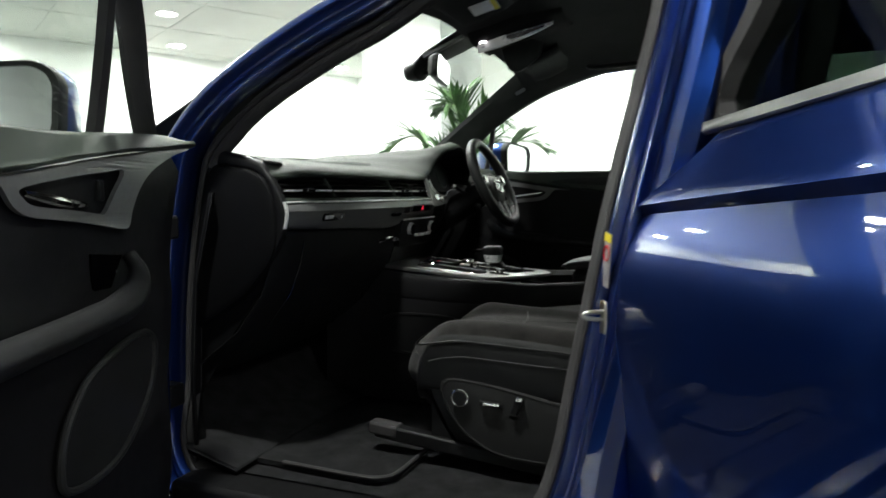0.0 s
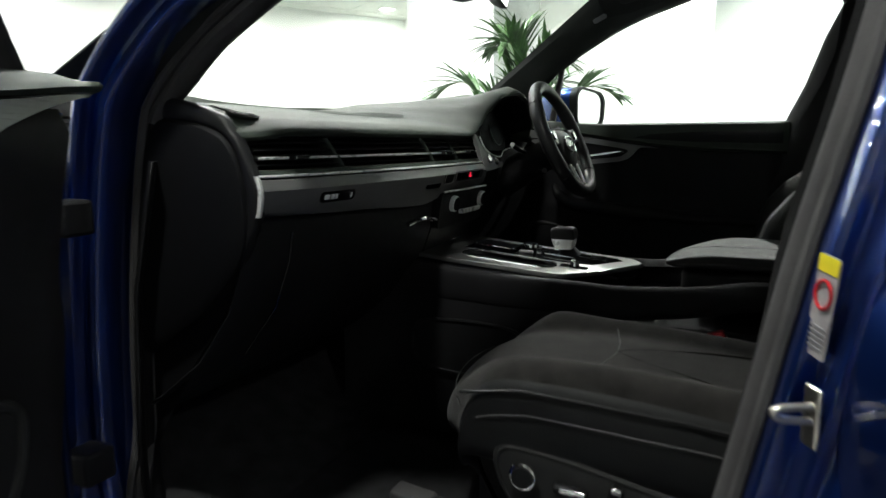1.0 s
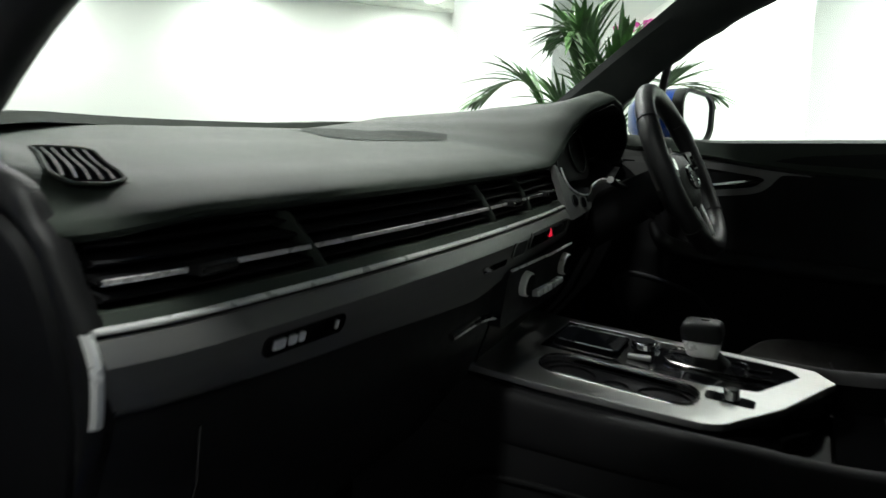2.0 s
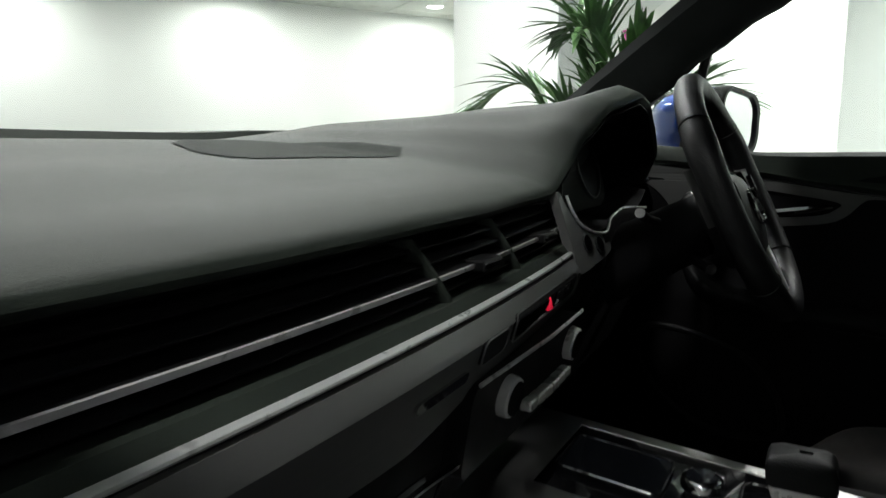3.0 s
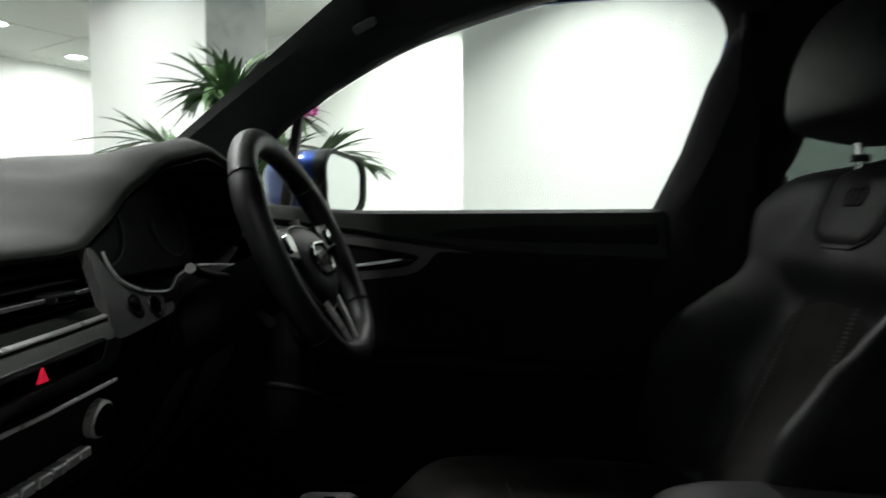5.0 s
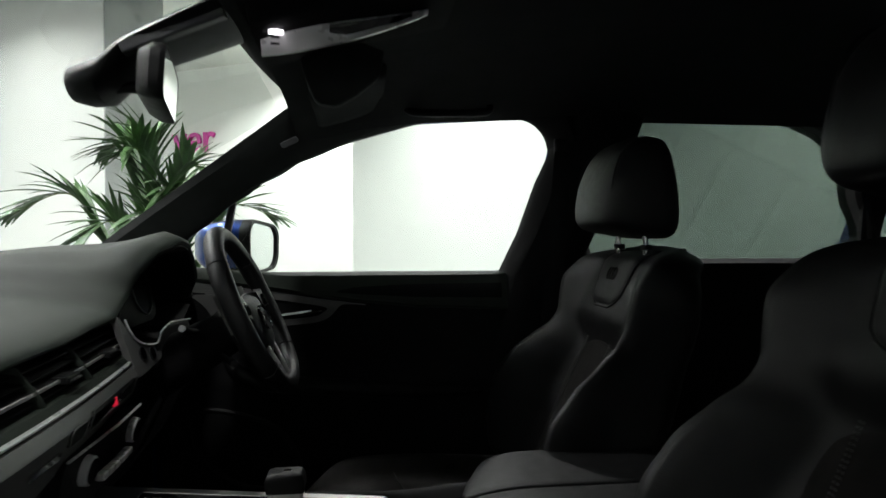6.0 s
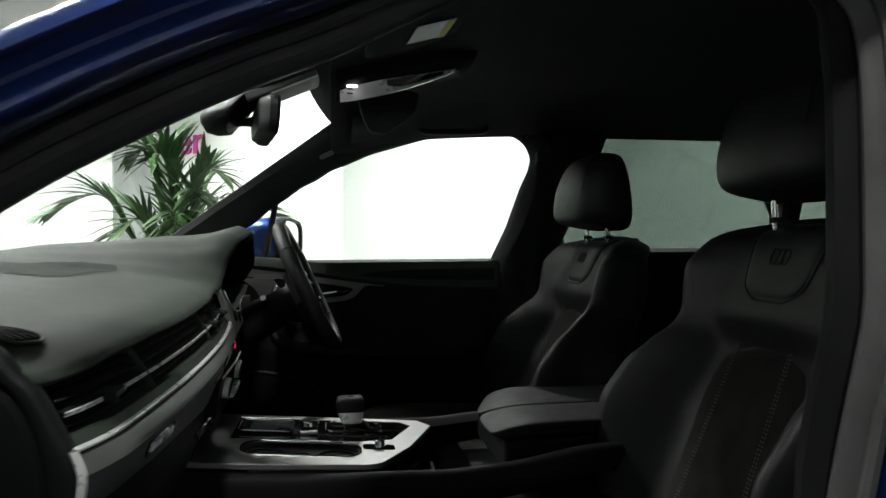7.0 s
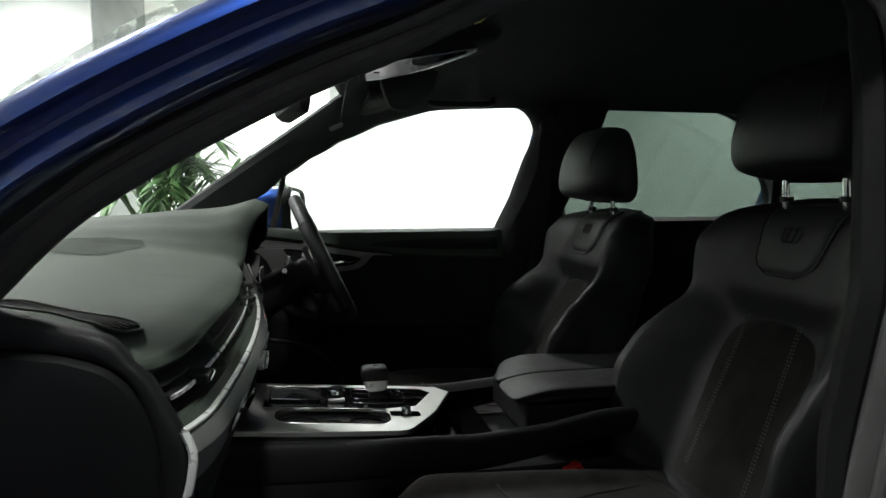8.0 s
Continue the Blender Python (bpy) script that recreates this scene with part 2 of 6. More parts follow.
def wall_box(name, a, b, z0, z1, mat, label=""):
    """A wall between two places (u, w) of the room, given as corners of its plan."""
    (u0, w0), (u1, w1) = a, b
    bm = bmesh.new()
    v = [bm.verts.new(room(u, w, z)) for z in (z0, z1) for u, w in ((u0, w0), (u1, w0), (u1, w1), (u0, w1))]
    for f in ((0, 1, 2, 3), (4, 5, 6, 7), (0, 1, 5, 4), (1, 2, 6, 5), (2, 3, 7, 6), (3, 0, 4, 7)):
        bm.faces.new([v[i] for i in f])
    ob = part(name, bm, mat, smooth=False)
    return tagged(ob, label, "wall", kind="structure")


# ---- the showroom ----
U0, U1, W0, W1 = -6.5, 4.6, -8.06, 6.5
wall_box("wall_long", (U0 - 0.2, W0 - 0.2), (U1 + 0.2, W0), 0, CEIL, WALL, "white painted showroom wall washed by downlights")
wall_box("wall_sign", (U1, W0), (U1 + 0.2, W1), 0, CEIL, WALL, "white painted showroom wall with magenta sign lettering")
wall_box("wall_far_side", (U0 - 0.2, W1), (U1 + 0.2, W1 + 0.2), 0, CEIL, WALL, "plain white painted showroom wall")
# Unseen wall, its grey chosen to tone paint reflections and light in the cabin.
wall_box("wall_behind", (U0 - 0.2, W0), (U0, W1), 0, CEIL, DARKWALL, "plain grey unseen wall added to tone the reflections")
wall_box("floor", (U0 - 0.2, W0 - 0.2), (U1 + 0.2, W1 + 0.2), -0.15, 0, FLOOR, "grey polished showroom floor")
wall_box("pillar_wide", (2.35, -4.335), (2.833, -3.038), 0, CEIL, WALL, "wide white painted square pillar behind the palm")
wall_box("pillar_cladding", (2.35, -3.038), (2.833, -3.026), 0, CEIL, MARBLE, "grey marble cladding on one face of the pillar")
wall_box("wall_return", (3.58, -1.914), (4.6, 6.5), 0, CEIL, WALL, "white painted wall standing forward of the sign wall")


def build_ceiling():
    """Suspended ceiling: tiles between proud metal bars, one mesh."""
    bm = bmesh.new()
    v = [bm.verts.new(room(u, w, z)) for z in (CEIL, CEIL + 0.15) for u, w in ((U0 - 0.2, W0 - 0.2), (U1 + 0.2, W0 - 0.2), (U1 + 0.2, W1 + 0.2), (U0 - 0.2, W1 + 0.2))]
    for f in ((0, 1, 2, 3), (4, 5, 6, 7), (0, 1, 5, 4), (1, 2, 6, 5), (2, 3, 7, 6), (3, 0, 4, 7)):
        bm.faces.new([v[i] for i in f])

    def bar(u0, w0, u1, w1):
        q = [bm.verts.new(room(u, w, z)) for z in (CEIL - 0.005, CEIL - 0.0005) for u, w in ((u0, w0), (u1, w0), (u1, w1), (u0, w1))]
        for f in ((0, 1, 2, 3), (0, 1, 5, 4), (1, 2, 6, 5), (2, 3, 7, 6), (3, 0, 4, 7)):
            bm.faces.new([q[i] for i in f])

    w = W0 + 0.3
    while w < W1:
        bar(U0, w - 0.012, U1, w + 0.012)
        w += 1.2
    u = U0 + 0.4
    while u < U1:
        bar(u - 0.012, W0, u + 0.012, W1)
        u += 1.2
    tagged(part("ceiling", bm, CEILING, smooth=False), "white suspended tile ceiling with recessed downlights", "ceiling", kind="structure")


build_ceiling()


def downlight():
    t = thing("ceiling_downlight", "round recessed downlight glowing white in the ceiling", "downlight", group="ceiling downlights")
    rows = [[Vector((r * math.cos(a), r * math.sin(a), z)) for a in (2 * math.pi * i / 32 for i in range(32))] for r, z in ((0.098, 0), (0.115, -0.008), (0.122, -0.004), (0.122, 0.0))]
    part("trim_ring", grid(rows, close_v=True), PAPER, t, "white trim ring")
    part("diffuser", disc((0, 0, -0.002), (0, 0, 1), 0.1, 0.004, 32), LED, t, "glowing diffuser")
    return t


# the lamps over the walls are strong washers, those on the unseen wall's side are dimmed
# Rows at u -5.75 and 2.72 are unseen, added to brighten walls and paint.
LAMPS = [(1.45, -7.42), (3.92, -7.42), (-0.9, -7.42), (-3.2, -7.42), (0.89, -5.92), (2.75, -6.68), (-1.6, -5.95), (2.76, -5.10),
         (3.85, -2.85), (2.72, -0.9), (2.72, 1.3), (2.72, 3.5), (1.2, -2.2), (1.5, 1.4), (1.5, 3.8),
         (-0.36, -3.62), (-0.62, -3.62), (-0.36, -3.18), (-0.62, -3.18), (0.1, -1.9), (0.1, -1.6), (-0.9, 3.8), (1.5, -3.6), (-1.2, 0.6), (-5.75, -5.2), (-5.75, -2.9), (-5.75, -0.6), (-5.75, 1.7)]
first = downlight()
for i, (u, w) in enumerate(LAMPS):
    p = room(u, w, CEIL)
    m = Matrix.Translation(p)
    if i == 0:
        first.matrix_basis = m
    else:
        copy_thing(first, m)
    lamp = bpy.data.lights.new("downlight_or_fill", "AREA")
    lamp.shape, lamp.size, lamp.energy, lamp.color, lamp.spread = "DISK", 0.19, LAMP_POWER * (2.2 if u < -5 else 0.72 if w < -5.5 else 0.5 if u < 0 else 2.2 if u > 3.5 else 1.65 if u > 2.7 and w > -2 else 0.8), (0.97, 1.0, 0.95), radians(175 if w < -5.5 else 117 if u > 2.7 and w > -2 else 140)
    new("downlight_or_fill", lamp).location = p - Vector((0, 0, 0.012))


def sign():
    cu = bpy.data.curves.new("sign_lettering", "FONT")
    cu.body, cu.size, cu.extrude, cu.bevel_depth, cu.align_x = "ver", 0.43, 0.012, 0.004, "CENTER"
    ob = new("sign_lettering", cu)
    ob.data.materials.append(PINK)
    ob.matrix_basis = Matrix.Translation(room(U1 - 0.017, -4.42, 2.14)) @ Matrix(((0.866, 0, -0.5, 0), (-0.5, 0, -0.866, 0), (0, 1, 0, 0), (0, 0, 0, 1)))
    bpy.context.view_layer.update()
    me = bpy.data.meshes.new_from_object(ob)
    m = ob.matrix_basis.copy()
    bpy.data.objects.remove(ob)
    ob = new("sign_lettering", me)
    ob.matrix_basis = m
    tagged(ob, "magenta rounded letters mounted on the white wall", "sign")


sign()


# ---- potted palm ----
def palm(at):
    rng = random.Random(7)
    t = thing("potted_palm", "green kentia palm with long arching fronds in a planter", "plant", at)
    rows = [[Vector((r * math.cos(a), r * math.sin(a), z)) for a in (2 * math.pi * i / 40 for i in range(40))]
            for r, z in ((0.02, 0.0), (0.17, 0.0), (0.185, 0.01), (0.24, 0.50), (0.25, 0.52), (0.235, 0.525), (0.22, 0.50), (0.215, 0.46))]
    part("planter", grid(rows, close_v=True), POT, t, "dark grey tapered planter")
    part("soil", disc((0, 0, 0.46), (0, 0, 1), 0.217, 0.02, 32), SOIL, t, "dark potting soil")
    # each frond: heading, reach, top height, droop, stem base height
    fronds = [(192, 0.56, 1.44, 0.10), (172, 0.22, 1.66, 0.02), (130, 0.12, 1.70, 0.0), (235, 0.16, 1.62, 0.02), (350, 0.20, 1.56, 0.03), (20, 0.50, 1.40, 0.06),
              (60, 0.30, 1.44, 0.06), (275, 0.24, 1.36, 0.08), (215, 0.30, 1.32, 0.08), (300, 0.18, 1.46, 0.04)]
    for heading, reach, top, droop in fronds:
        a = radians(heading)
        d = Vector((math.cos(a), math.sin(a), 0))
        s0 = Vector((0.03 * d.x, 0.03 * d.y, 0.46))
        line = spline([s0, s0 + d * 0.05 + Vector((0, 0, 0.40)), d * reach * 0.33 + Vector((0, 0, top * 0.80)), d * reach * 0.62 + Vector((0, 0, top * 0.99)), d * reach + Vector((0, 0, top - droop))], 36)
        part("frond_stem", tube(line, [0.008 - 0.006 * i / 35 for i in range(36)], 6), STEM, t)
        bm = bmesh.new()
        side0 = Vector((-d.y, d.x, 0))
        for i in range(11, 36, 1):
            f = (i - 11) / 24
            p = line[i]
            run = (line[min(i + 1, 35)] - line[i - 1]).normalized()
            length = (0.12 + 0.17 * math.sin(math.pi * min(f * 0.85 + 0.14, 1))) * rng.uniform(0.8, 1.15)
            for s in (-1, 1):
                out = (side0 * s * rng.uniform(0.55, 0.8) + run * rng.uniform(0.8, 1.1) + Vector((0, 0, rng.uniform(0.05, 0.35)))).normalized()
                w = rng.uniform(0.012, 0.021)
                n = out.cross(Vector((0, 0, 1))).normalized()
                up = n.cross(out)
                prev = None
                sag = rng.uniform(0.10, 0.34)
                for k in range(6):
                    g = k / 5
                    c = p + out * length * g - Vector((0, 0, sag * length * g * g))
                    ww = w * (0.30 + 1.5 * g) * (1 - g) * 1.35 + 0.0010
                    row = [bm.verts.new(c - n * ww + up * ww * 0.35), bm.verts.new(c), bm.verts.new(c + n * ww + up * ww * 0.35)]
                    if prev:
                        bm.faces.new((prev[0], prev[1], row[1], row[0]))
                        bm.faces.new((prev[1], prev[2], row[2], row[1]))
                    prev = row
        part("frond_blade", bm, LEAF, t)
    return t


palm((-0.69, 2.09, 0))

# ---- the car: nose towards -x, passenger side -y, driver's side +y ----
car = thing("car", "metallic blue right-hand-drive SUV with open passenger-side doors and black interior", "car")


# dashboard
def trim_x(y):
    return -0.140 - 0.135 * (y + 0.35) ** 2 - 0.012 * max(0.0, (-0.665 - y) / 0.073) ** 2


HOOD = [(0.10, 0.0), (0.145, 0.003), (0.19, 0.030), (0.24, 0.072), (0.30, 0.110), (0.38, 0.127), (0.46, 0.120), (0.52, 0.092), (0.58, 0.035), (0.63, 0.0)]
LIP_X = [(-0.78, -0.178), (-0.6, -0.166), (-0.35, -0.160), (-0.1, -0.172), (0.1, -0.198), (0.2, -0.190), (0.38, -0.150), (0.56, -0.165), (0.64, -0.20), (0.78, -0.21)]
BASE_Z = [(-0.95, 1.176), (-0.62, 1.176), (-0.41, 1.153), (-0.25, 1.131), (-0.17, 1.118)]


def lip(y):
    drop = 0.010 * step(0.64, 0.735, abs(y))
    return lerp_table(LIP_X, y) - 0.026 * max(0.0, (min(abs(y), 0.735) - 0.66) / 0.075) ** 2, 1.100 + lerp_table(HOOD, y) - drop


def screen_x(y):
    return -0.80 + 0.36 * min(abs(y) / 0.76, 1.1) ** 2


def dash_z(x, y):
    lx, lz = lip(y)
    ahead = min(max((-0.17 - x) / 0.58, 0), 1)
    spread = y + 0.10 * ahead if y < 0.38 else y
    bump = lerp_table(HOOD, min(spread, 0.44) if y < 0.38 else y) * (1 - 0.95 * ahead ** 0.8)
    edge = lerp_table([(-0.42, -0.014), (-0.30, -0.013), (-0.26, -0.006), (-0.22, 0.004), (-0.18, 0.010)], x) * step(0.64, 0.73, abs(y))
    return lerp_table(BASE_Z, x) + bump - edge


def trim_face(y, z):
    """Front of the metal strip: an upper facet leaning out to an edge, a lower one falling back."""
    x = trim_x(y)
    if z > 1.018:
        return x + 0.012 * min((1.037 - z) / 0.019, 1.0)
    return x + 0.012 - 0.017 * ((1.018 - z) / 0.050) ** 1.15


def build_dashboard():
    ys = [-0.735 + 1.51 * i / 110 for i in range(111)]
    rows = []
    for y in ys:
        lx, lz = lip(y)
        top0 = lx - 0.035
        prof = [(lx - 0.070, lz - 0.002), (lx - 0.026, lz - 0.003), (lx - 0.012, lz - 0.002), (lx - 0.004, lz + 0.001), (lx - 0.001, lz + 0.005), (lx - 0.003, lz + 0.010), (lx - 0.009, lz + 0.0145), (lx - 0.020, lz + 0.0190)]
        z_at = dash_z(top0, y)
        xs = screen_x(y)
        for k in range(26):
            f = k / 25
            x = top0 + (xs - top0) * f
            blend = step(0, 0.12, f)
            prof.append((x, dash_z(x, y) * blend + (lz + 0.0245 + (dash_z(x, y) - z_at)) * (1 - blend)))
        rows.append([Vector((x, y, z)) for x, z in prof])
    dash = part("dashboard", grid(rows), PAD, car, "soft-touch black dashboard with raised hood over the driver's instruments", thick=0.004)
    # dark lip along the foot of the windscreen
    back = [[Vector((screen_x(y) + dx, y, dash_z(screen_x(y), y) + dz)) for dx, dz in ((0.075, 0.0), (0.068, 0.012), (0.02, 0.014), (-0.03, 0.0))] for y in ys[4:74]]
    part("defroster_strip", grid(back), PAD, dash, "dark defroster strip at the windscreen foot")
    # centre speaker panel, the shade of its recess put into a darker colour
    rec = []
    for i in range(29):
        y = -0.134 + 0.266 * i / 28
        near = lerp_table([(-0.134, -0.425), (-0.115, -0.408), (0.0, -0.404), (0.10, -0.386), (0.132, -0.400)], y)
        far = lerp_table([(-0.134, -0.485), (-0.10, -0.560), (-0.05, -0.600), (0.04, -0.600), (0.10, -0.530), (0.132, -0.470)], y)
        rec.append([Vector((near + (far - near) * k, y, dash_z(near + (far - near) * k, y) + 0.0014)) for k in (0, 0.2, 0.4, 0.6, 0.8, 1)])
    part("speaker_cover", grid(rec), MESH, dash, "speaker cover on the dashboard top, recess shade put into its colour")
    # side window demister slot
    def slot_at(cx, cy, length, width, turn, name):
        c, sn = math.cos(turn), math.sin(turn)
        at = lambda a, b, up: Vector((cx + a * c - b * sn, cy + a * sn + b * c, dash_z(cx + a * c - b * sn, cy + a * sn + b * c) + up))
        rows = []
        for i in range(25):
            f = -1 + i / 12
            half = 0.5 * width * (1 - max(0.0, (abs(f) - 0.78) / 0.22) ** 2 * 0.55)
            rows.append([at(0.5 * length * f, half * k, 0.0018) for k in (-1, -0.6, -0.2, 0.2, 0.6, 1)])
        # Flat black patch on the uncut pad paints the shade of the slot.
        part(name, grid(rows), VOID, dash, "demister slot, the shade of its recess laid on as black")
        for k in (-0.66, -0.33, 0.0, 0.33, 0.66):
            rib = [at(0.5 * length * (0.9 - 0.06 * abs(k)) * i / 6, 0.5 * width * k, 0.0014) for i in range(-6, 7)]
            part("demister_slat", tube(rib, 0.0010, 6), BLACK, dash, "thin black demister slat")
        rim = [r[0] for r in rows] + [r[-1] for r in reversed(rows)]
        part("demister_rim", tube(rim, 0.0016, 6, True), PAD, dash, "raised rim of the demister slot")
    slot_at(-0.293, -0.664, 0.160, 0.048, radians(155), "demister_slot")
    slot_at(-0.293, 0.664, 0.160, 0.048, radians(25), "demister_slot")
    # air vent band: dark back, slats, posts, thumb tabs
    ybs = [-0.735 + 0.93 * i / 60 for i in range(61)]
    back = []
    for y in ybs:
        lx, lz = lip(y)
        tx = trim_x(y)
        back.append([Vector(p) for p in ((lx - 0.02, y, 1.097), (tx - 0.085, y, 1.094), (tx - 0.085, y, 1.042), (tx - 0.012, y, 1.039))])
    part("vent_recess", grid(back), BLACK, dash, "dark recess behind the vent slats", thick=0.003)
    for z, bright, h, dx in ((1.0525, False, 0.0035, 0.020), (1.0640, True, 0.0035, 0.020), (1.0755, False, 0.0035, 0.027), (1.0870, False, 0.0035, 0.033)):
        rows, nose = [], []
        for y in ybs[1:-1]:
            x = trim_x(y) - dx
            rows.append([Vector(p) for p in ((x - 0.028, y, z - h * 0.5 + 0.004), (x - 0.002, y, z - h * 0.5), (x, y, z), (x - 0.002, y, z + h * 0.5), (x - 0.028, y, z + h * 0.5 + 0.004))])
            nose.append([Vector(p) for p in ((x - 0.0005, y, z - 0.0022), (x + 0.0015, y, z - 0.0018), (x + 0.0015, y, z + 0.0018), (x - 0.0005, y, z + 0.0022))])
        part("vent_slat", grid(rows, close_v=True), CONSOLE, dash, "chrome-edged black vent slat" if bright else "black vent slat")
        if bright:
            part("slat_edge", grid(nose, close_v=True), SILVER, dash, "bright chrome slat edge")
    for y in (-0.540, -0.185, -0.03):
        x = trim_x(y)
        rows = []
        for k in range(9):
            f = k / 8
            z = 1.044 + 0.052 * f
            xx = x - 0.013 - 0.020 * f ** 1.4
            yy = y + 0.012 - 0.026 * f
            rows.append([Vector((xx - 0.05, yy - 0.006, z)), Vector((xx, yy - 0.006, z)), Vector((xx + 0.002, yy, z)), Vector((xx, yy + 0.006, z)), Vector((xx - 0.05, yy + 0.006, z))])
        part("vent_post", grid(rows, close_v=True), PAD, dash, "dark grey upright vent divider", subsurf=1)
    for y in (-0.645, -0.10, 0.08):
        x = trim_x(y)
        part("vent_tab", box((x - 0.019, y, 1.0645), (0.022, 0.036, 0.010)), BLACK, dash, "black vent thumb tab with chrome edge", bevel=0.002)
        part("vent_tab_edge", box((x - 0.007, y, 1.0645), (0.003, 0.032, 0.004)), CHROME, dash)
    # aluminium trim with chrome line
    yts = [-0.738 + 0.905 * i / 70 for i in range(71)]
    rows, line, ledge, groove, facet = [], [], [], [], []
    for y in yts:
        x = trim_x(y)
        low = lerp_table([(-0.74, 0.977), (-0.5, 0.968), (-0.25, 0.955), (-0.12, 0.968), (0.16, 0.975)], y)
        rows.append([Vector(p) for p in ((x - 0.006, y, 1.0280), (trim_face(y, 1.0275) - 0.001, y, 1.0275), (trim_face(y, 1.0195), y, 1.0195), (trim_face(y, 1.0165), y, 1.0165), (trim_face(y, 0.998), y, 0.998), (trim_face(y, 0.984), y, 0.984), (x - 0.009, y, low), (x - 0.03, y, low - 0.003))])
        ledge.append([Vector(p) for p in ((x - 0.040, y, 1.0435), (x - 0.010, y, 1.0465), (x - 0.0085, y, 1.0455), (x - 0.001, y, 1.0370), (x - 0.004, y, 1.0330))])
        line.append([Vector(p) for p in ((x - 0.004, y, 1.0392), (x + 0.0008, y, 1.0390), (x + 0.0028, y, 1.0380), (x + 0.0032, y, 1.0366), (x + 0.0024, y, 1.0352), (x - 0.003, y, 1.0345))])
        groove.append([Vector(p) for p in ((x - 0.004, y, 1.0345), (x - 0.0010, y, 1.0340), (x - 0.0005, y, 1.0318), (x + 0.004, y, 1.0312))])
        facet.append([Vector(p) for p in ((x - 0.002, y, 1.0324), (trim_face(y, 1.0318) + 0.0006, y, 1.0321), (trim_face(y, 1.0220) + 0.0008, y, 1.0220), (trim_face(y, 1.0165) + 0.0008, y, 1.0158), (x - 0.002, y, 1.0150))])
    part("dash_trim", grid(rows), STRIP, dash, "brushed aluminium trim strip across the dashboard", thick=0.003)
    part("trim_ledge", grid(ledge), PAD, dash, "dark grey ledge under the vents", thick=0.002)
    part("trim_chrome_line", grid(line), SILVER, dash, "bright chrome line above the trim")
    # Dark strip stands in for the shadow gap under the chrome line.
    part("trim_groove", grid(groove), SEATBASE, dash, "groove below the chrome line, its shadow put in as a dark strip")
    part("trim_facet", grid(facet), FACET, dash, "upper facet of the aluminium trim, light on it put into a paler tone")
    end = spline([(-0.1675, 0, 1.0385), (-0.1605, 0, 1.016), (-0.1635, 0, 0.990), (-0.1670, 0, 0.977)], 12)
    rows = [[Vector((p.x - 0.006, -0.7395, p.z)), Vector((p.x + 0.0008, -0.7400, p.z)), Vector((p.x + 0.0015, -0.7415, p.z)), Vector((p.x + 0.0004, -0.7445, p.z)), Vector((p.x - 0.004, -0.7465, p.z)), Vector((p.x - 0.0065, -0.7450, p.z))] for p in end]
    part("trim_end_cap", grid(rows), SILVER, dash, "bright end cap of the trim strip")
    # controls let into the trim
    def plate(y0, y1, z0, z1, name, mat, lab, proud=0.002, r=0.4):
        yc, zc, w, h = (y0 + y1) / 2, (z0 + z1) / 2, y1 - y0, z1 - z0
        bm = slab(rounded(w, h, h * r), (), lambda a, b: (trim_face(yc + a, zc + b) + proud, yc + a, zc + b), (-0.006, 0, 0))
        return part(name, bm, mat, dash, lab, smooth=False)
    plate(-0.624, -0.532, 0.990, 1.008, "airbag_indicator", GLOSS, "small black indicator panel")
    for k, w in ((-0.615, 0.012), (-0.599, 0.008), (-0.588, 0.006), (-0.545, 0.003)):
        plate(k, k + w, 0.995, 1.003, "indicator_mark", PAPER, "pale printed mark", 0.0035, 0.2)
    plate(-0.262, -0.186, 0.990, 0.999, "script_badge", CHROME, "small chrome script badge drawn as bars", 0.003, 0.45)
    plate(-0.166, -0.118, 0.996, 1.016, "drive_switch", BLACK, "small black switch panel", 0.003, 0.2)
    plate(-0.100, 0.115, 0.997, 1.021, "switch_strip", BLACK, "black switch strip with the hazard button", 0.003, 0.3)
    for y0, y1, z0, z1 in ((-0.101, 0.116, 0.9965, 1.0215), (-0.167, -0.117, 0.9955, 1.0165)):
        ring = [(y, z) for y, z in rounded(y1 - y0, z1 - z0, 0.007, 4, (y0 + y1) / 2, (z0 + z1) / 2)]
        part("switch_rim", tube([Vector((trim_face(y, z) + 0.003, y, z)) for y, z in ring], 0.0008, 6, True), ALU, dash, "thin chrome rim round the switches")
    for k in range(5):
        y = -0.082 + 0.030 * k + (0.028 if k > 2 else 0)
        plate(y - 0.013, y + 0.013, 1.001, 1.017, "switch_key", GLOSS, "gloss black switch key", 0.0042, 0.15)
    tri = [(0.0, 0.0070), (-0.0065, -0.0055), (0.0065, -0.0055)]
    part("hazard_button", slab(tri, (), lambda a, b: (trim_face(0, 1.01) + 0.005, a - 0.002, 1.010 + b), (-0.003, 0, 0)), HAZARD, dash, "glowing red hazard triangle", smooth=False)
    # climate panel
    face = lambda a, b: (-0.147 - 0.06 * max(a - 0.0, 0) + 0.18 * (b - 0.95), a, b)
    part("climate_panel", slab(rounded(0.285, 0.085, 0.014, 4, -0.02, 0.934), (), face, (-0.05, 0, 0)), BLACK, dash, "black climate control panel", smooth=False)
    part("climate_rim", tube([Vector(face(a, 0.9765)) + Vector((0.001, 0, 0)) for a in (-0.155, -0.1, 0, 0.08, 0.118)], 0.0022, 6), SILVER, dash, "chrome edge line of the climate panel")
    for y in (-0.092, 0.088):
        c = Vector(face(y, 0.946))
        ax = Vector((1, 0, -0.18))
        part("climate_dial", disc(c + ax * 0.003, ax, 0.0195, 0.012, 32, 0.0185), SILVER, dash, "round metal climate dial", bevel=0.002)
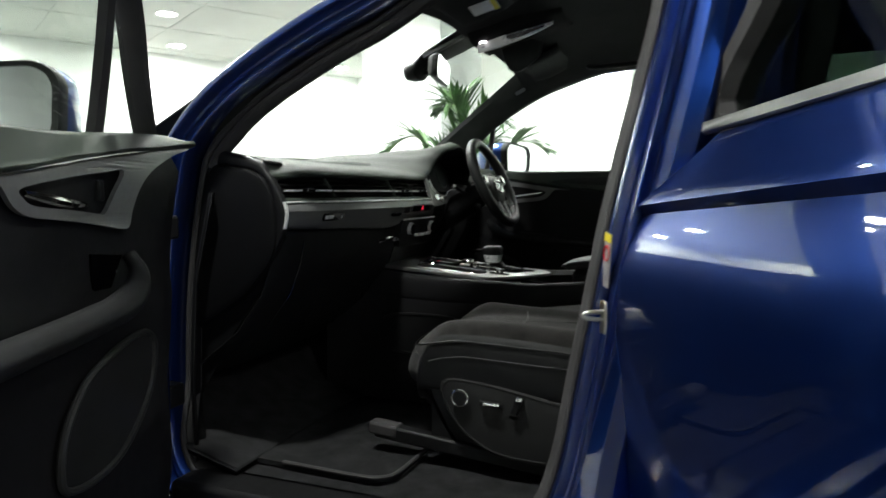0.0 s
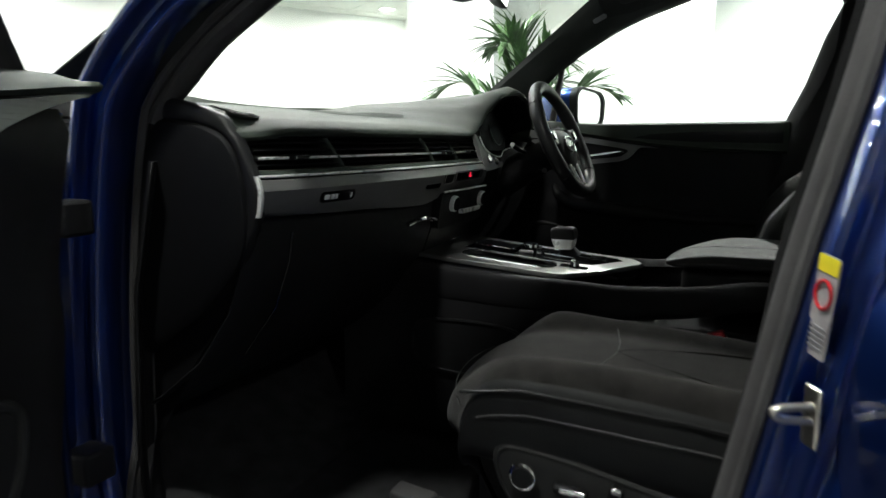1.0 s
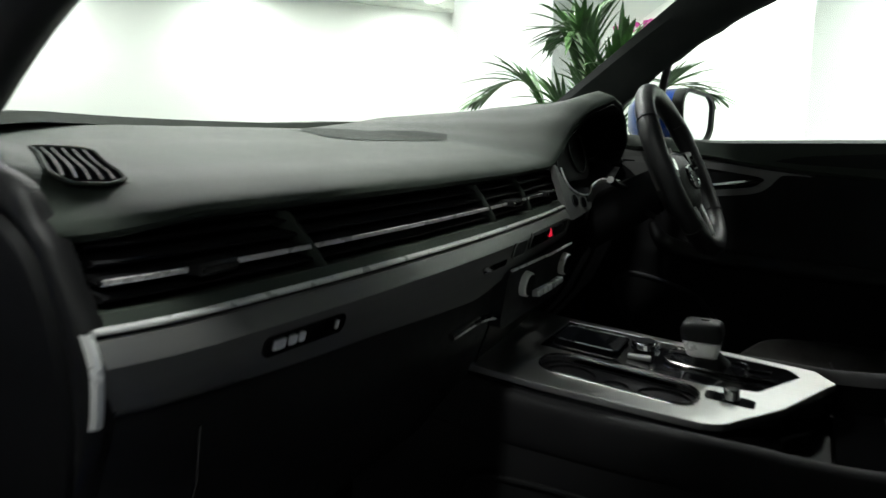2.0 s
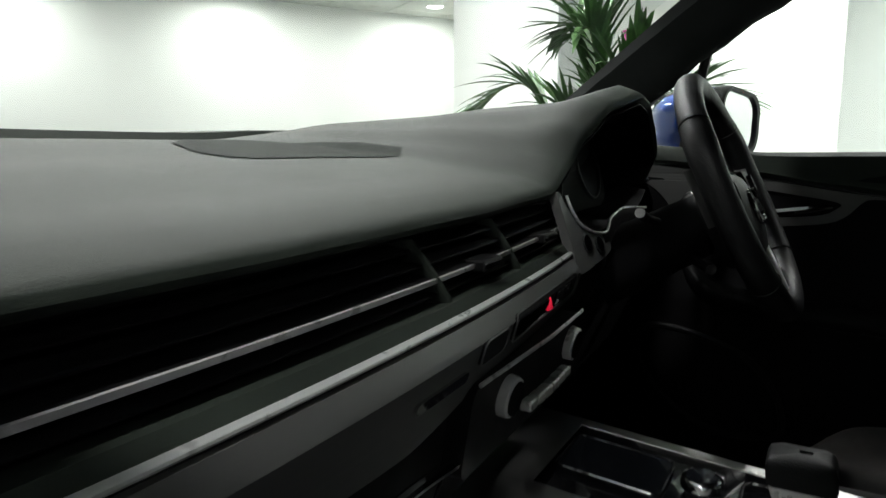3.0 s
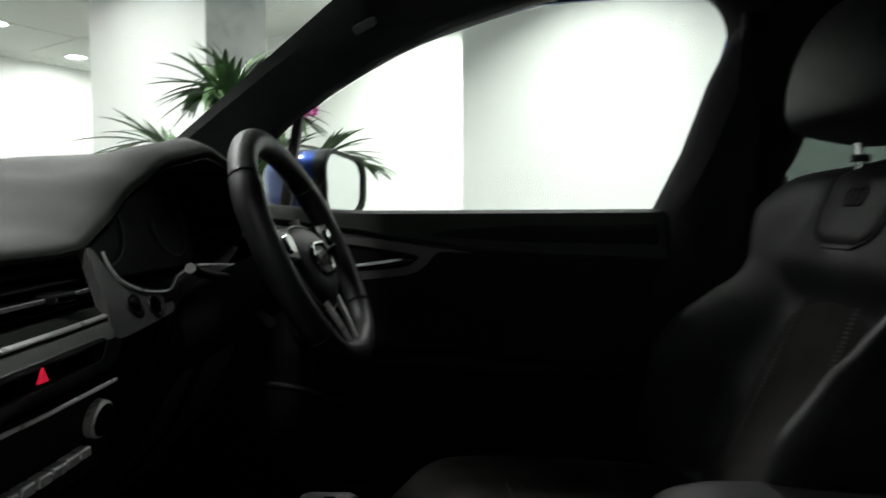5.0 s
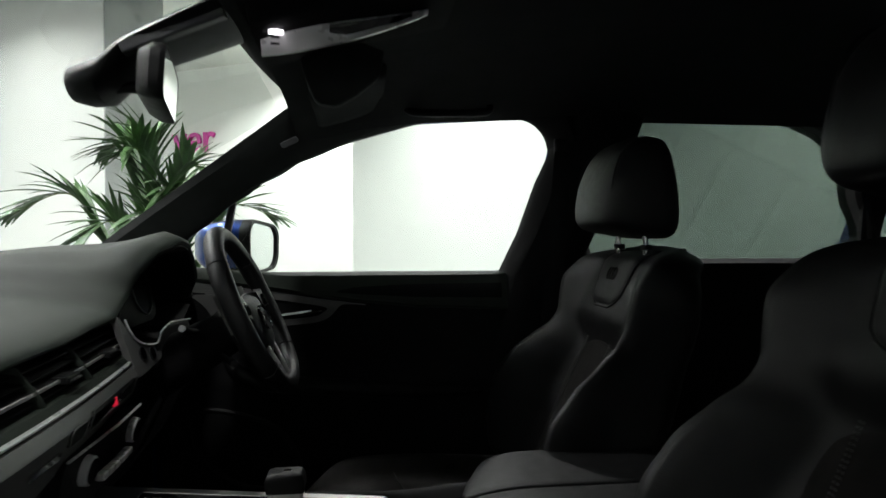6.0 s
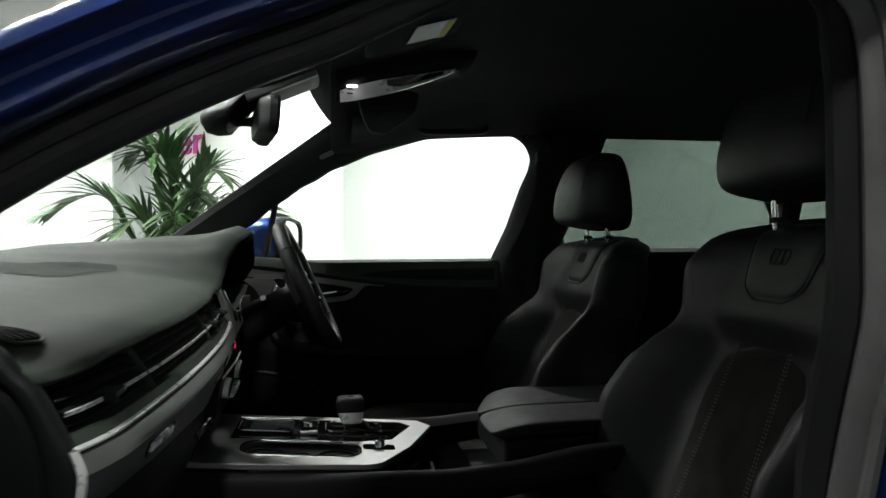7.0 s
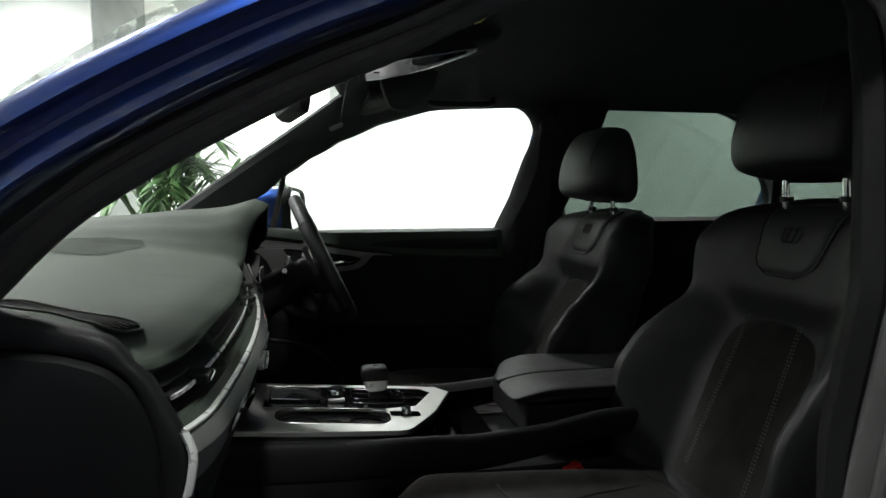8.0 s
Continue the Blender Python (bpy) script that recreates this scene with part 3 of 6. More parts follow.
        part("dial_face", disc(c + ax * 0.0088, ax, 0.0160, 0.002, 28), DISPLAY, dash)
    for k in range(6):
        y = -0.050 + 0.0205 * k
        part("climate_toggle", box(Vector(face(y, 0.924)) + Vector((0.008, 0, 0)), (0.012, 0.0175, 0.010)), SILVER, dash, "small silver climate toggle", bevel=0.002)
    # lower dashboard, glovebox and side cover
    rows = []
    for i in range(61):
        y = -0.745 + 1.49 * i / 60
        x = trim_x(min(y, 0.2))
        rows.append([Vector(p) for p in ((x - 0.030, y, 0.977), (x - 0.022, y, 0.955), (x - 0.030, y, 0.90), (x - 0.060, y, 0.82), (x - 0.13, y, 0.73), (x - 0.22, y, 0.66), (x - 0.32, y, 0.60), (x - 0.42, y, 0.55))])
    part("lower_dashboard", grid(rows), BLACK, dash, "black lower dashboard with glovebox", thick=0.004)
    for y0, y1 in ((-0.66, -0.665), (-0.16, -0.155)):
        seam = [Vector((trim_x(y0) + dx + 0.0025, y0 + (y1 - y0) * k, z)) for k, dx, z in ((0, -0.024, 0.945), (0.3, -0.030, 0.90), (0.6, -0.060, 0.82), (1, -0.13, 0.73))]
        part("glovebox_seam", tube(seam, 0.0016, 6), GLOSS, dash, "fine seam of the glovebox lid")
    part("glovebox_handle", tube(spline([(trim_x(-0.24) - 0.016, -0.30, 0.918), (trim_x(-0.22) - 0.008, -0.24, 0.926), (trim_x(-0.2) - 0.014, -0.17, 0.914)], 12), 0.005, 8), CHROME, dash, "bright glovebox latch")
    pts = [(-0.46, 1.128), (-0.36, 1.127), (-0.282, 1.118), (-0.254, 1.111), (-0.231, 1.101), (-0.217, 1.088), (-0.206, 1.071), (-0.197, 1.048), (-0.191, 1.018), (-0.188, 0.960), (-0.198, 0.915), (-0.235, 0.865), (-0.32, 0.79), (-0.46, 0.75)]
    ring = spline([(x, 0, z) for x, z in pts], 60, True)
    cx, cz = -0.31, 0.96
    rows = [[Vector((cx + (p.x - cx) * k, -0.730 - d, cz + (p.z - cz) * k)) for p in ring] for k, d in ((1.0, 0.0), (0.995, 0.012), (0.96, 0.020), (0.85, 0.025), (0.5, 0.029), (0.1, 0.030))]
    bm = grid(rows, close_v=True)
    bm.verts.ensure_lookup_table()
    bm.faces.new([bm.verts[300 + i] for i in range(60)])
    # Panel black here stands in for the shade on the dashboard's side.
    part("dash_side_cover", bm, DISPLAY, dash, "rounded end cover of the dashboard, shade put into its deep black")
    plate_ring = [(-0.174, 0.957), (-0.20, 0.92), (-0.24, 0.84), (-0.33, 0.72), (-0.43, 0.56), (-0.43, 0.41), (-0.80, 0.41), (-0.80, 1.14), (-0.30, 1.10), (-0.206, 1.092), (-0.190, 1.070), (-0.178, 1.042), (-0.170, 1.00)]
    part("dash_end_plate", slab(plate_ring, (), lambda a, b: (a, -0.735, b), (0, 0.003, 0)), DISPLAY, dash, "black closing plate under the dashboard end", smooth=False)
    # rounded soft end of the pad, running down beside the vents to the trim's end; darker than PAD to paint its shade
    y = -0.735
    outer = spline([(x, 0, dash_z(x, y) + 0.0005) for x in (-0.62, -0.54, -0.46, -0.38, -0.31, -0.265, -0.231)] + [(-0.213, 0, 1.106), (-0.202, 0, 1.095), (-0.195, 0, 1.084), (-0.187, 0, 1.068), (-0.179, 0, 1.052), (-0.171, 0, 1.036), (-0.165, 0, 1.016), (-0.1675, 0, 0.988), (-0.178, 0, 0.958), (-0.205, 0, 0.90)], 90)
    inner = spline([(-0.62, 0, 1.132), (-0.54, 0, 1.130), (-0.46, 0, 1.128), (-0.38, 0, 1.127), (-0.31, 0, 1.121), (-0.268, 0, 1.114), (-0.242, 0, 1.106), (-0.228, 0, 1.098), (-0.221, 0, 1.092), (-0.212, 0, 1.080), (-0.206, 0, 1.066), (-0.201, 0, 1.050), (-0.197, 0, 1.034), (-0.193, 0, 1.018), (-0.191, 0, 0.988), (-0.194, 0, 0.955), (-0.206, 0, 0.90)], 90)
    rows = []
    for k, dy in ((0.0, 0.006), (0.0, 0.0), (0.06, -0.0045), (0.18, -0.0085), (0.4, -0.0105), (0.75, -0.0105), (0.95, -0.0085), (1.04, -0.002)):
        rows.append([Vector((a.x + (b.x - a.x) * k, y + dy, a.z + (b.z - a.z) * k)) for a, b in zip(outer, inner)])
    part("dash_end_frame", grid(rows), BLACK, dash, "soft rounded end of the dashboard, shade put into its black")
    # instrument binnacle
    rows = []
    for i in range(33):
        y = 0.165 + 0.42 * i / 32
        lx, lz = lip(y)
        low = 1.055 + 0.04 * abs((y - 0.38) / 0.2) ** 3
        rows.append([Vector((lx - 0.006, y, lz - 0.003)), Vector((lx - 0.05, y, lz - 0.010)), Vector((lx - 0.11, y, max(lz - 0.03, low))), Vector((-0.265, y, low)), Vector((-0.19, y, low - 0.012))])
    part("instrument_binnacle", grid(rows), DISPLAY, dash, "deep black instrument binnacle", thick=0.003)
    top = [(0.11 + 0.54 * i / 24, 1.108 + 0.80 * lerp_table(HOOD, 0.11 + 0.54 * i / 24)) for i in range(25)]
    part("binnacle_back", slab([(0.11, 0.95)] + top + [(0.65, 0.95)], (), lambda a, b: (-0.298, a, b), (-0.012, 0, 0)), DISPLAY, dash, "black back of the instrument housing", smooth=False)
    tilt = pose(-0.262, 0.38, 1.130, 0, -14, 0)
    part("instrument_display", moved(slab(rounded(0.34, 0.135, 0.04), (), lambda a, b: (0, a, b), (-0.01, 0, 0)), tilt), DISPLAY, dash, "dark instrument display", smooth=False)
    for dy in (-0.095, 0.095):
        ring = [tilt @ Vector((0.003, dy + 0.052 * math.cos(a), 0.052 * math.sin(a))) for a in (2 * math.pi * i / 36 for i in range(36))]
        part("gauge_ring", tube(ring, 0.0022, 6, True), GAUGE, dash, "faint grey gauge ring")
    # bright surround by the instruments with start button
    sur = [(p.x, p.y) for p in spline([(0.150, 1.106, 0), (0.148, 1.072, 0), (0.146, 1.042, 0), (0.143, 1.022, 0), (0.150, 1.012, 0), (0.210, 1.015, 0), (0.280, 1.022, 0), (0.290, 1.034, 0), (0.286, 1.047, 0), (0.262, 1.050, 0), (0.236, 1.053, 0), (0.210, 1.058, 0), (0.193, 1.067, 0), (0.177, 1.081, 0), (0.167, 1.094, 0), (0.160, 1.107, 0)], 60, True)]
    part("cluster_surround", slab(sur, (), lambda a, b: (-0.166 - 0.35 * (b - 1.03), a, b), (-0.012, 0, 0)), STRIP, dash, "brushed aluminium bracket beside the instruments", bevel=0.0015)
    for y, z in ((0.198, 1.043), (0.241, 1.036)):
        c = Vector((-0.166 - 0.35 * (z - 1.03), y, z))
        well = [c + Vector((0.0015 - 0.35 * 0.011 * math.sin(a), 0.0145 * math.cos(a), 0.011 * math.sin(a))) for a in (2 * math.pi * i / 24 for i in range(24))]
        part("button_ring", tube(well, 0.0012, 6, True), GAUGE, dash, "thin ring round the button")
        part("start_button", disc(c, (1, 0, 0.35), 0.0105, 0.006, 24), GLOSS, dash, "round gloss black button")
    rim = spline([(-0.189, 0.172, 1.104), (-0.182, 0.175, 1.085), (-0.176, 0.194, 1.066), (-0.172, 0.236, 1.0525), (-0.171, 0.283, 1.048), (-0.173, 0.303, 1.054), (-0.175, 0.322, 1.064), (-0.176, 0.38, 1.072), (-0.178, 0.45, 1.068), (-0.18, 0.55, 1.06)], 60)
    part("binnacle_rim", tube(rim, 0.0018, 8), SILVER, dash, "thin chrome rim below the instruments")
    low = [[Vector((p.x + dx, p.y, p.z + dz)) for dx, dz in ((0.0, 0.0), (0.004, -0.012), (-0.005, -0.06), (-0.03, -0.11))] for p in rim[24:58]]
    part("binnacle_apron", grid(low), BLACK, dash, "black apron under the instruments", thick=0.003)
    # lower strip of the panel on the driver's side
    rows = [[Vector((-0.185, y, 1.035)), Vector((-0.178, y, 1.0)), Vector((-0.19, y, 0.96))] for y in (0.165, 0.3, 0.5, 0.74)]
    part("driver_lower_panel", grid(rows), BLACK, dash, "black panel below the instruments", thick=0.004)
    return dash


build_dashboard()


# steering wheel and column
def build_wheel():
    m = Matrix.Translation((-0.014, 0.383, 1.093)) @ Matrix.Rotation(radians(-25), 4, "Y")  # local x: towards the driver, y: across, z: up the wheel
    R = 0.166
    ring, rad = [], []
    for i in range(72):
        a = 2 * math.pi * i / 72
        flat = 1.0 - 0.05 * step(-0.80, -1.0, math.sin(a))
        ring.append(m @ Vector((0, R * 1.02 * math.cos(a), R * math.sin(a) * flat)))
        thumb = max(0, 1 - abs(abs(math.degrees(a) - 90) - 62) / 16) if math.sin(a) > 0 else 0
        rad.append(0.0180 + 0.002 * thumb)
    wheel = part("steering_wheel", tube(ring, rad, 14, True), LEATHER, car, "black leather multifunction steering wheel with flat lower spoke")
    for deg in (38, 142, 218, 322):
        a = radians(deg)
        c = Vector((0, R * 1.02 * math.cos(a), R * math.sin(a)))
        t = Vector((0, -math.sin(a), math.cos(a)))
        rr = [c * (1 + 0.112 * math.cos(b)) + Vector((0.0186 * math.sin(b), 0, 0)) for b in (2 * math.pi * k / 20 for k in range(20))]
        part("rim_seam", tube([m @ p for p in rr], 0.0012, 5, True), BLACK, wheel)
    # hub pad, set back from the rim
    outline = spline([(0, 0.070, 0.044), (0, 0.082, 0.0), (0, 0.056, -0.052), (0, 0.0, -0.070), (0, -0.056, -0.052), (0, -0.082, 0.0), (0, -0.070, 0.044), (0, 0.0, 0.056)], 48, True)
    rows = [[m @ Vector((x, p.y * k, p.z * k - 0.018)) for p in outline] for k, x in ((1.0, -0.045), (1.0, -0.016), (0.96, -0.004), (0.82, 0.005), (0.5, 0.011), (0.05, 0.013))]
    part("airbag_pad", grid(rows, close_v=True), BLACK, wheel, "domed black airbag pad")
    line = [m @ Vector((-0.004, p.y * 1.01, p.z * 1.01 - 0.018)) for p in outline]
    part("pad_edge", tube(line, 0.0018, 6, True), STRIP, wheel, "fine satin edge round the airbag pad")
    # badge: plain chrome frame with bars
    fr = [m @ Vector((0.013, a, b - 0.018)) for a, b in rounded(0.078, 0.046, 0.020, 5)]
    part("hub_badge", tube(fr, 0.0030, 6, True), CHROME, wheel, "plain chrome badge on the hub")
    part("badge_plate", moved(slab(rounded(0.078, 0.046, 0.020, 5), (), lambda a, b: (0.0115, a, b - 0.018), (-0.003, 0, 0)), m), GLOSS, wheel, "dark plate behind the badge", smooth=False)
    for k in (-0.024, -0.008, 0.008, 0.024):
        part("badge_bar", box(m @ Vector((0.0135, k, -0.018)), (0.004, 0.0045, 0.022), Matrix.Rotation(radians(-25), 4, "Y")), CHROME, wheel)
    # side spokes with switches
    for s in (-1, 1):
        rows = []
        for k in range(9):
            f = k / 8
            y = s * (0.075 + 0.09 * f)
            h = 0.026 - 0.006 * math.sin(math.pi * f)
            z = 0.012 + 0.006 * f
            rows.append([m @ Vector(p) for p in ((-0.012, y, z - h), (0.004, y, z - h * 0.85), (0.006 - 0.004 * f, y, z), (0.004, y, z + h * 0.85), (-0.012, y, z + h))])
        part("spoke", grid(rows, close_v=True), STRIP, wheel, "satin grey side spoke with thumb switches")
        part("spoke_switch", disc(m @ Vector((0.007, s * 0.108, 0.012)), m.to_3x3() @ Vector((1, 0, 0)), 0.013, 0.008, 24), GLOSS, wheel, "round gloss switch pad")
        a = [m @ Vector((-0.002, s * 0.036, -0.074)), m @ Vector((0.001, s * 0.026, -0.11)), m @ Vector((0.002, s * 0.014, -0.156))]
        part("lower_spoke", tube(spline(a, 12), [0.0046] * 12, 10, flat=0.8), SILVER, wheel, "satin metal lower spoke bar")
    part("spoke_foot", box(m @ Vector((0.004, 0, -0.157)), (0.014, 0.036, 0.020), Matrix.Rotation(radians(-25), 4, "Y")), SILVER, wheel, "chrome foot of the lower spoke", bevel=0.004)
    # column shroud and stalks
    rows = []
    for k in range(9):
        f = k / 8
        c = m @ Vector((-0.045 - 0.155 * f, 0, -0.016 - 0.01 * f))
        w, h = 0.052 + 0.02 * f, 0.048 + 0.012 * f
        rows.append([c + Vector((0, w * math.cos(a), h * math.sin(a))) for a in (2 * math.pi * i / 28 for i in range(28))])
    part("column_shroud", grid(rows, close_v=True), CONSOLE, wheel, "black steering column shroud")
    for s, dz in ((-1, 0.012), (1, 0.012)):
        st = spline([m @ Vector((-0.105, s * 0.05, dz)), m @ Vector((-0.100, s * 0.11, dz + 0.008)), m @ Vector((-0.092, s * 0.166, dz + 0.018))], 12)
        part("stalk", tube(st, [0.0060 + 0.0006 * i / 11 for i in range(12)], 10), CONSOLE, wheel, "black column stalk")
        tip = st[-1]
        part("stalk_tip", tube([tip - (st[-1] - st[-3]) * 0.2, tip + (st[-1] - st[-3]) * 0.3], 0.0062, 12), ALU, wheel, "satin metal stalk tip")
        pd = [m @ Vector((-0.03, s * 0.105, z)) for z in (-0.02, 0.01, 0.04, 0.058)]
        part("shift_paddle", tube(spline(pd, 8), 0.009, 8, flat=0.35), STRIP, wheel, "black shift paddle")
    lev = spline([m @ Vector((-0.08, -0.06, -0.05)), m @ Vector((-0.06, -0.105, -0.062)), m @ Vector((-0.05, -0.125, -0.066))], 8)
    part("cruise_stalk", tube(lev, 0.006, 8), BLACK, wheel, "short lower stalk")
    part("cruise_stalk_tip", disc(lev[-1], (0.2, -1, -0.1), 0.0065, 0.008, 18), BLACK, wheel, "dark tip of the short stalk")


build_wheel()


# centre console
def con_z(x):
    return 0.799 + 0.085 * (0.25 - x) if x > -0.28 else 0.844 + 0.35 * (-0.28 - x)


def build_console():
    rows = []
    for i in range(31):
        x = -0.40 + 1.22 * i / 30
        z = con_z(min(x, 0.28)) - 0.016 - 0.055 * step(0.08, 0.20, x)
        w = 0.185 - 0.012 * step(0.1, 0.7, x)
        rows.append([Vector((x, y, zz)) for y, zz in ((-w - 0.01, 0.42), (-w - 0.004, 0.60), (-w, z - 0.06), (-w + 0.004, z - 0.015), (-w + 0.014, z - 0.002), (-w + 0.03, z), (0, z),
                                                       (w - 0.03, z), (w - 0.014, z - 0.002), (w - 0.004, z - 0.015), (w, z - 0.06), (w + 0.004, 0.60), (w + 0.01, 0.42))])
    con = part("centre_console", grid(rows), CONSOLE, car, "black centre console with satin metal top plate", thick=0.004)
    # padded side bands under the plate and the arm rest
    for s in (-1, 1):
        rows = []
        for i in range(37):
            x = -0.36 + 1.16 * i / 36
            z = lerp_table([(-0.36, 0.842), (-0.1, 0.812), (0.01, 0.806), (0.14, 0.804), (0.26, 0.800), (0.37, 0.808), (0.52, 0.832), (0.80, 0.842)], x)
            h = lerp_table([(-0.36, 0.085), (0.14, 0.074), (0.52, 0.056), (0.8, 0.05)], x)
            rows.append([Vector((x, s * y, zz)) for y, zz in ((0.150, z - 0.016), (0.166, z - 0.003), (0.176, z), (0.184, z - 0.004), (0.1885, z - 0.014), (0.190, z - h * 0.5), (0.188, z - h + 0.006), (0.183, z - h), (0.172, z - h - 0.004))])
        part("edge_rail", grid(rows), CONSOLE, con, "padded black side band of the console", subsurf=1)
    # plate with openings
    outline = [(-0.215, -0.168), (-0.10, -0.170), (0.10, -0.158)] + [(0.10 + 0.05 * math.sin(radians(a)), -0.108 - 0.05 * math.cos(radians(a))) for a in range(15, 61, 15)] + [(0.20, -0.040), (0.262, 0.112), (0.235, 0.150), (-0.215, 0.150), (-0.235, 0.135), (-0.235, -0.150)]
    cup = rounded(0.222, 0.082, 0.036, 6, -0.012, -0.080)
    blackbed = [(-0.150, -0.022), (0.095, -0.022), (0.165, 0.0), (0.215, 0.105), (0.195, 0.132), (-0.150, 0.132)]
    lay = lambda dz: (lambda a, b: (a, b, con_z(a) + dz))
    part("console_plate", slab(outline, (cup, blackbed), lay(0.0), (0, 0, -0.010)), PLATE, con, "satin aluminium console plate with cup holder opening", smooth=False, bevel=0.0012)
    part("plate_base", slab([(a * 0.992, b * 0.985) for a, b in outline], (cup,), lay(-0.011), (0, 0, -0.050)), GLOSS, con, "gloss black base under the metal plate", smooth=False)
    part("control_bed", slab(blackbed, (), lay(-0.001), (0, 0, -0.008)), GLOSS, con, "gloss black control bed", smooth=False)
    # cup holder
    rows = [[Vector((x, y, con_z(x) + dz)) for x, y in cup] for dz in (-0.002, -0.016)]
    part("cup_recess", grid(rows, close_v=True), GLOSS, con, "gloss black wall round the cup holders")
    wells = [[(cx + r * math.cos(a), -0.080 + r * math.sin(a)) for a in (2 * math.pi * k / 24 for k in range(24))] for cx, r in ((-0.079, 0.037), (-0.013, 0.0185), (0.055, 0.037))]
    part("cup_floor", slab(cup, wells, lay(-0.012), (0, 0, -0.003)), CONSOLE, con, "dark floor between the cup holders", smooth=False)
    for w in wells:
        bm = grid([[Vector((x, y, con_z(x) + dz)) for x, y in w] for dz in (-0.013, -0.04, -0.070)], close_v=True)
        bm.verts.ensure_lookup_table()
        bm.faces.new([bm.verts[48 + k] for k in range(24)])
        part("cup_well", bm, DISPLAY, con, "round black cup holder")
    rim = [Vector((x, y, con_z(x) + 0.0015)) for x, y in cup]
    part("cup_rim", tube(rim, 0.0018, 6, True), CHROME, con, "fine bright rim of the cup holder")
    # touch pad, rotary dial, switches
    pad = rounded(0.105, 0.082, 0.008, 3, -0.088, 0.055)
    part("touch_pad", slab(pad, (), lay(0.005), (0, 0, -0.004)), SCREEN, con, "dark glass touch pad", smooth=False)
    part("touch_pad_rim", tube([Vector((x, y, con_z(x) + 0.005)) for x, y in pad], 0.0016, 6, True), CHROME, con, "bright rim of the touch pad")
    c = Vector((-0.002, 0.052, con_z(0)))
    part("rotary_dial", disc(c + Vector((0, 0, 0.014)), (0, 0, 1), 0.021, 0.012, 36, 0.0195), CHROME, con, "chrome rotary dial", bevel=0.0025)
    part("dial_base", disc(c + Vector((0, 0, 0.004)), (0, 0, 1), 0.016, 0.012, 28), BLACK, con)
    part("dial_cap", disc(c + Vector((0, 0, 0.0205)), (0, 0, 1), 0.0155, 0.002, 28), SCREEN, con)
    for k in range(2):
        part("menu_key", box(c + Vector((0.0, -0.035 + 0.072 * k, 0.004)), (0.035, 0.010, 0.008)), ALU, con, "small silver menu key", bevel=0.002)
    for x, y, sx in ((0.165, 0.052, 0.045), (0.160, 0.085, 0.035)):
        part("console_switch", box((x, y, con_z(x) + 0.003), (sx, 0.016, 0.007)), GLOSS, con, "gloss black console switch", bevel=0.002)
        part("switch_edge", box((x - sx * 0.42, y, con_z(x) + 0.0065), (0.004, 0.014, 0.002)), CHROME, con, "bright edge of the switch")
    part("switch_recess", slab(rounded(0.062, 0.030, 0.006, 3, 0.135, -0.055), (), lay(0.001), (0, 0, -0.002)), GLOSS, con, "black switch recess", smooth=False)
    part("console_knob", disc((0.136, -0.055, con_z(0.136) + 0.008), (0, 0, 1), 0.0120, 0.015, 28, 0.0100), CHROME, con, "small chrome console knob", bevel=0.002)
    # shift lever
    lx, ly = 0.085, 0.062
    base = con_z(lx)
    part("lever_bezel", tube([Vector((x, y, con_z(x) + 0.003)) for x, y in rounded(0.115, 0.072, 0.014, 4, 0.090, 0.068)], 0.002, 6, True), CHROME, con, "bright lever surround")
    sh = spline([(lx + 0.01, ly, base - 0.002), (lx + 0.004, ly - 0.004, base + 0.016), (lx, ly - 0.010, base + 0.028)], 8)
    part("lever_boot", tube(sh, [0.030, 0.027, 0.024, 0.021, 0.019, 0.018, 0.017, 0.017], 14), BLACK, con, "black lever boot")
    rows = []
    for k, (dx, dz, w, d) in enumerate(((0.0, 0.018, 0.014, 0.016), (0.0, 0.021, 0.0200, 0.022), (-0.001, 0.034, 0.0220, 0.027), (-0.002, 0.045, 0.0228, 0.029))):
        rows.append([Vector((lx + dx + d * max(-0.92, min(0.92, 1.25 * math.cos(a))), ly - 0.012 + w * max(-0.92, min(0.92, 1.25 * math.sin(a))), base + dz)) for a in (2 * math.pi * i / 28 for i in range(28))])
    bm = grid(rows, close_v=True)
    part("lever_collar", bm, SILVER, con, "satin metal lever collar")
    rows = []
    for dx, dz, w, d in ((-0.002, 0.044, 0.0236, 0.030), (-0.002, 0.050, 0.0246, 0.0315), (-0.003, 0.062, 0.0242, 0.0315), (-0.003, 0.069, 0.0215, 0.0285), (-0.002, 0.0725, 0.017, 0.023), (0, 0.0735, 0.004, 0.006)):
        rows.append([Vector((lx + dx + d * max(-0.92, min(0.92, 1.25 * math.cos(a))), ly - 0.012 + w * max(-0.92, min(0.92, 1.25 * math.sin(a))), base + dz)) for a in (2 * math.pi * i / 28 for i in range(28))])
    part("lever_knob", grid(rows, close_v=True), LEATHER, con, "black leather lever knob")
    # arm rest in two halves
    for y0, y1 in ((-0.150, -0.018), (-0.014, 0.150)):
        yc, w = (y0 + y1) / 2, (y1 - y0) / 2
        rows = []
        for k in range(15):
            f = k / 14
            x = 0.330 + 0.42 * f
            sh = 1.0 if 0 < k < 14 else 0.9
            lift = 0.012 * step(0, 0.25, f)
            top, low = 0.858 + lift - (0.010 if k == 0 else 0), 0.839 + (0.008 if k == 0 else 0)
            xx = x + (0.006 if k == 0 else 0)
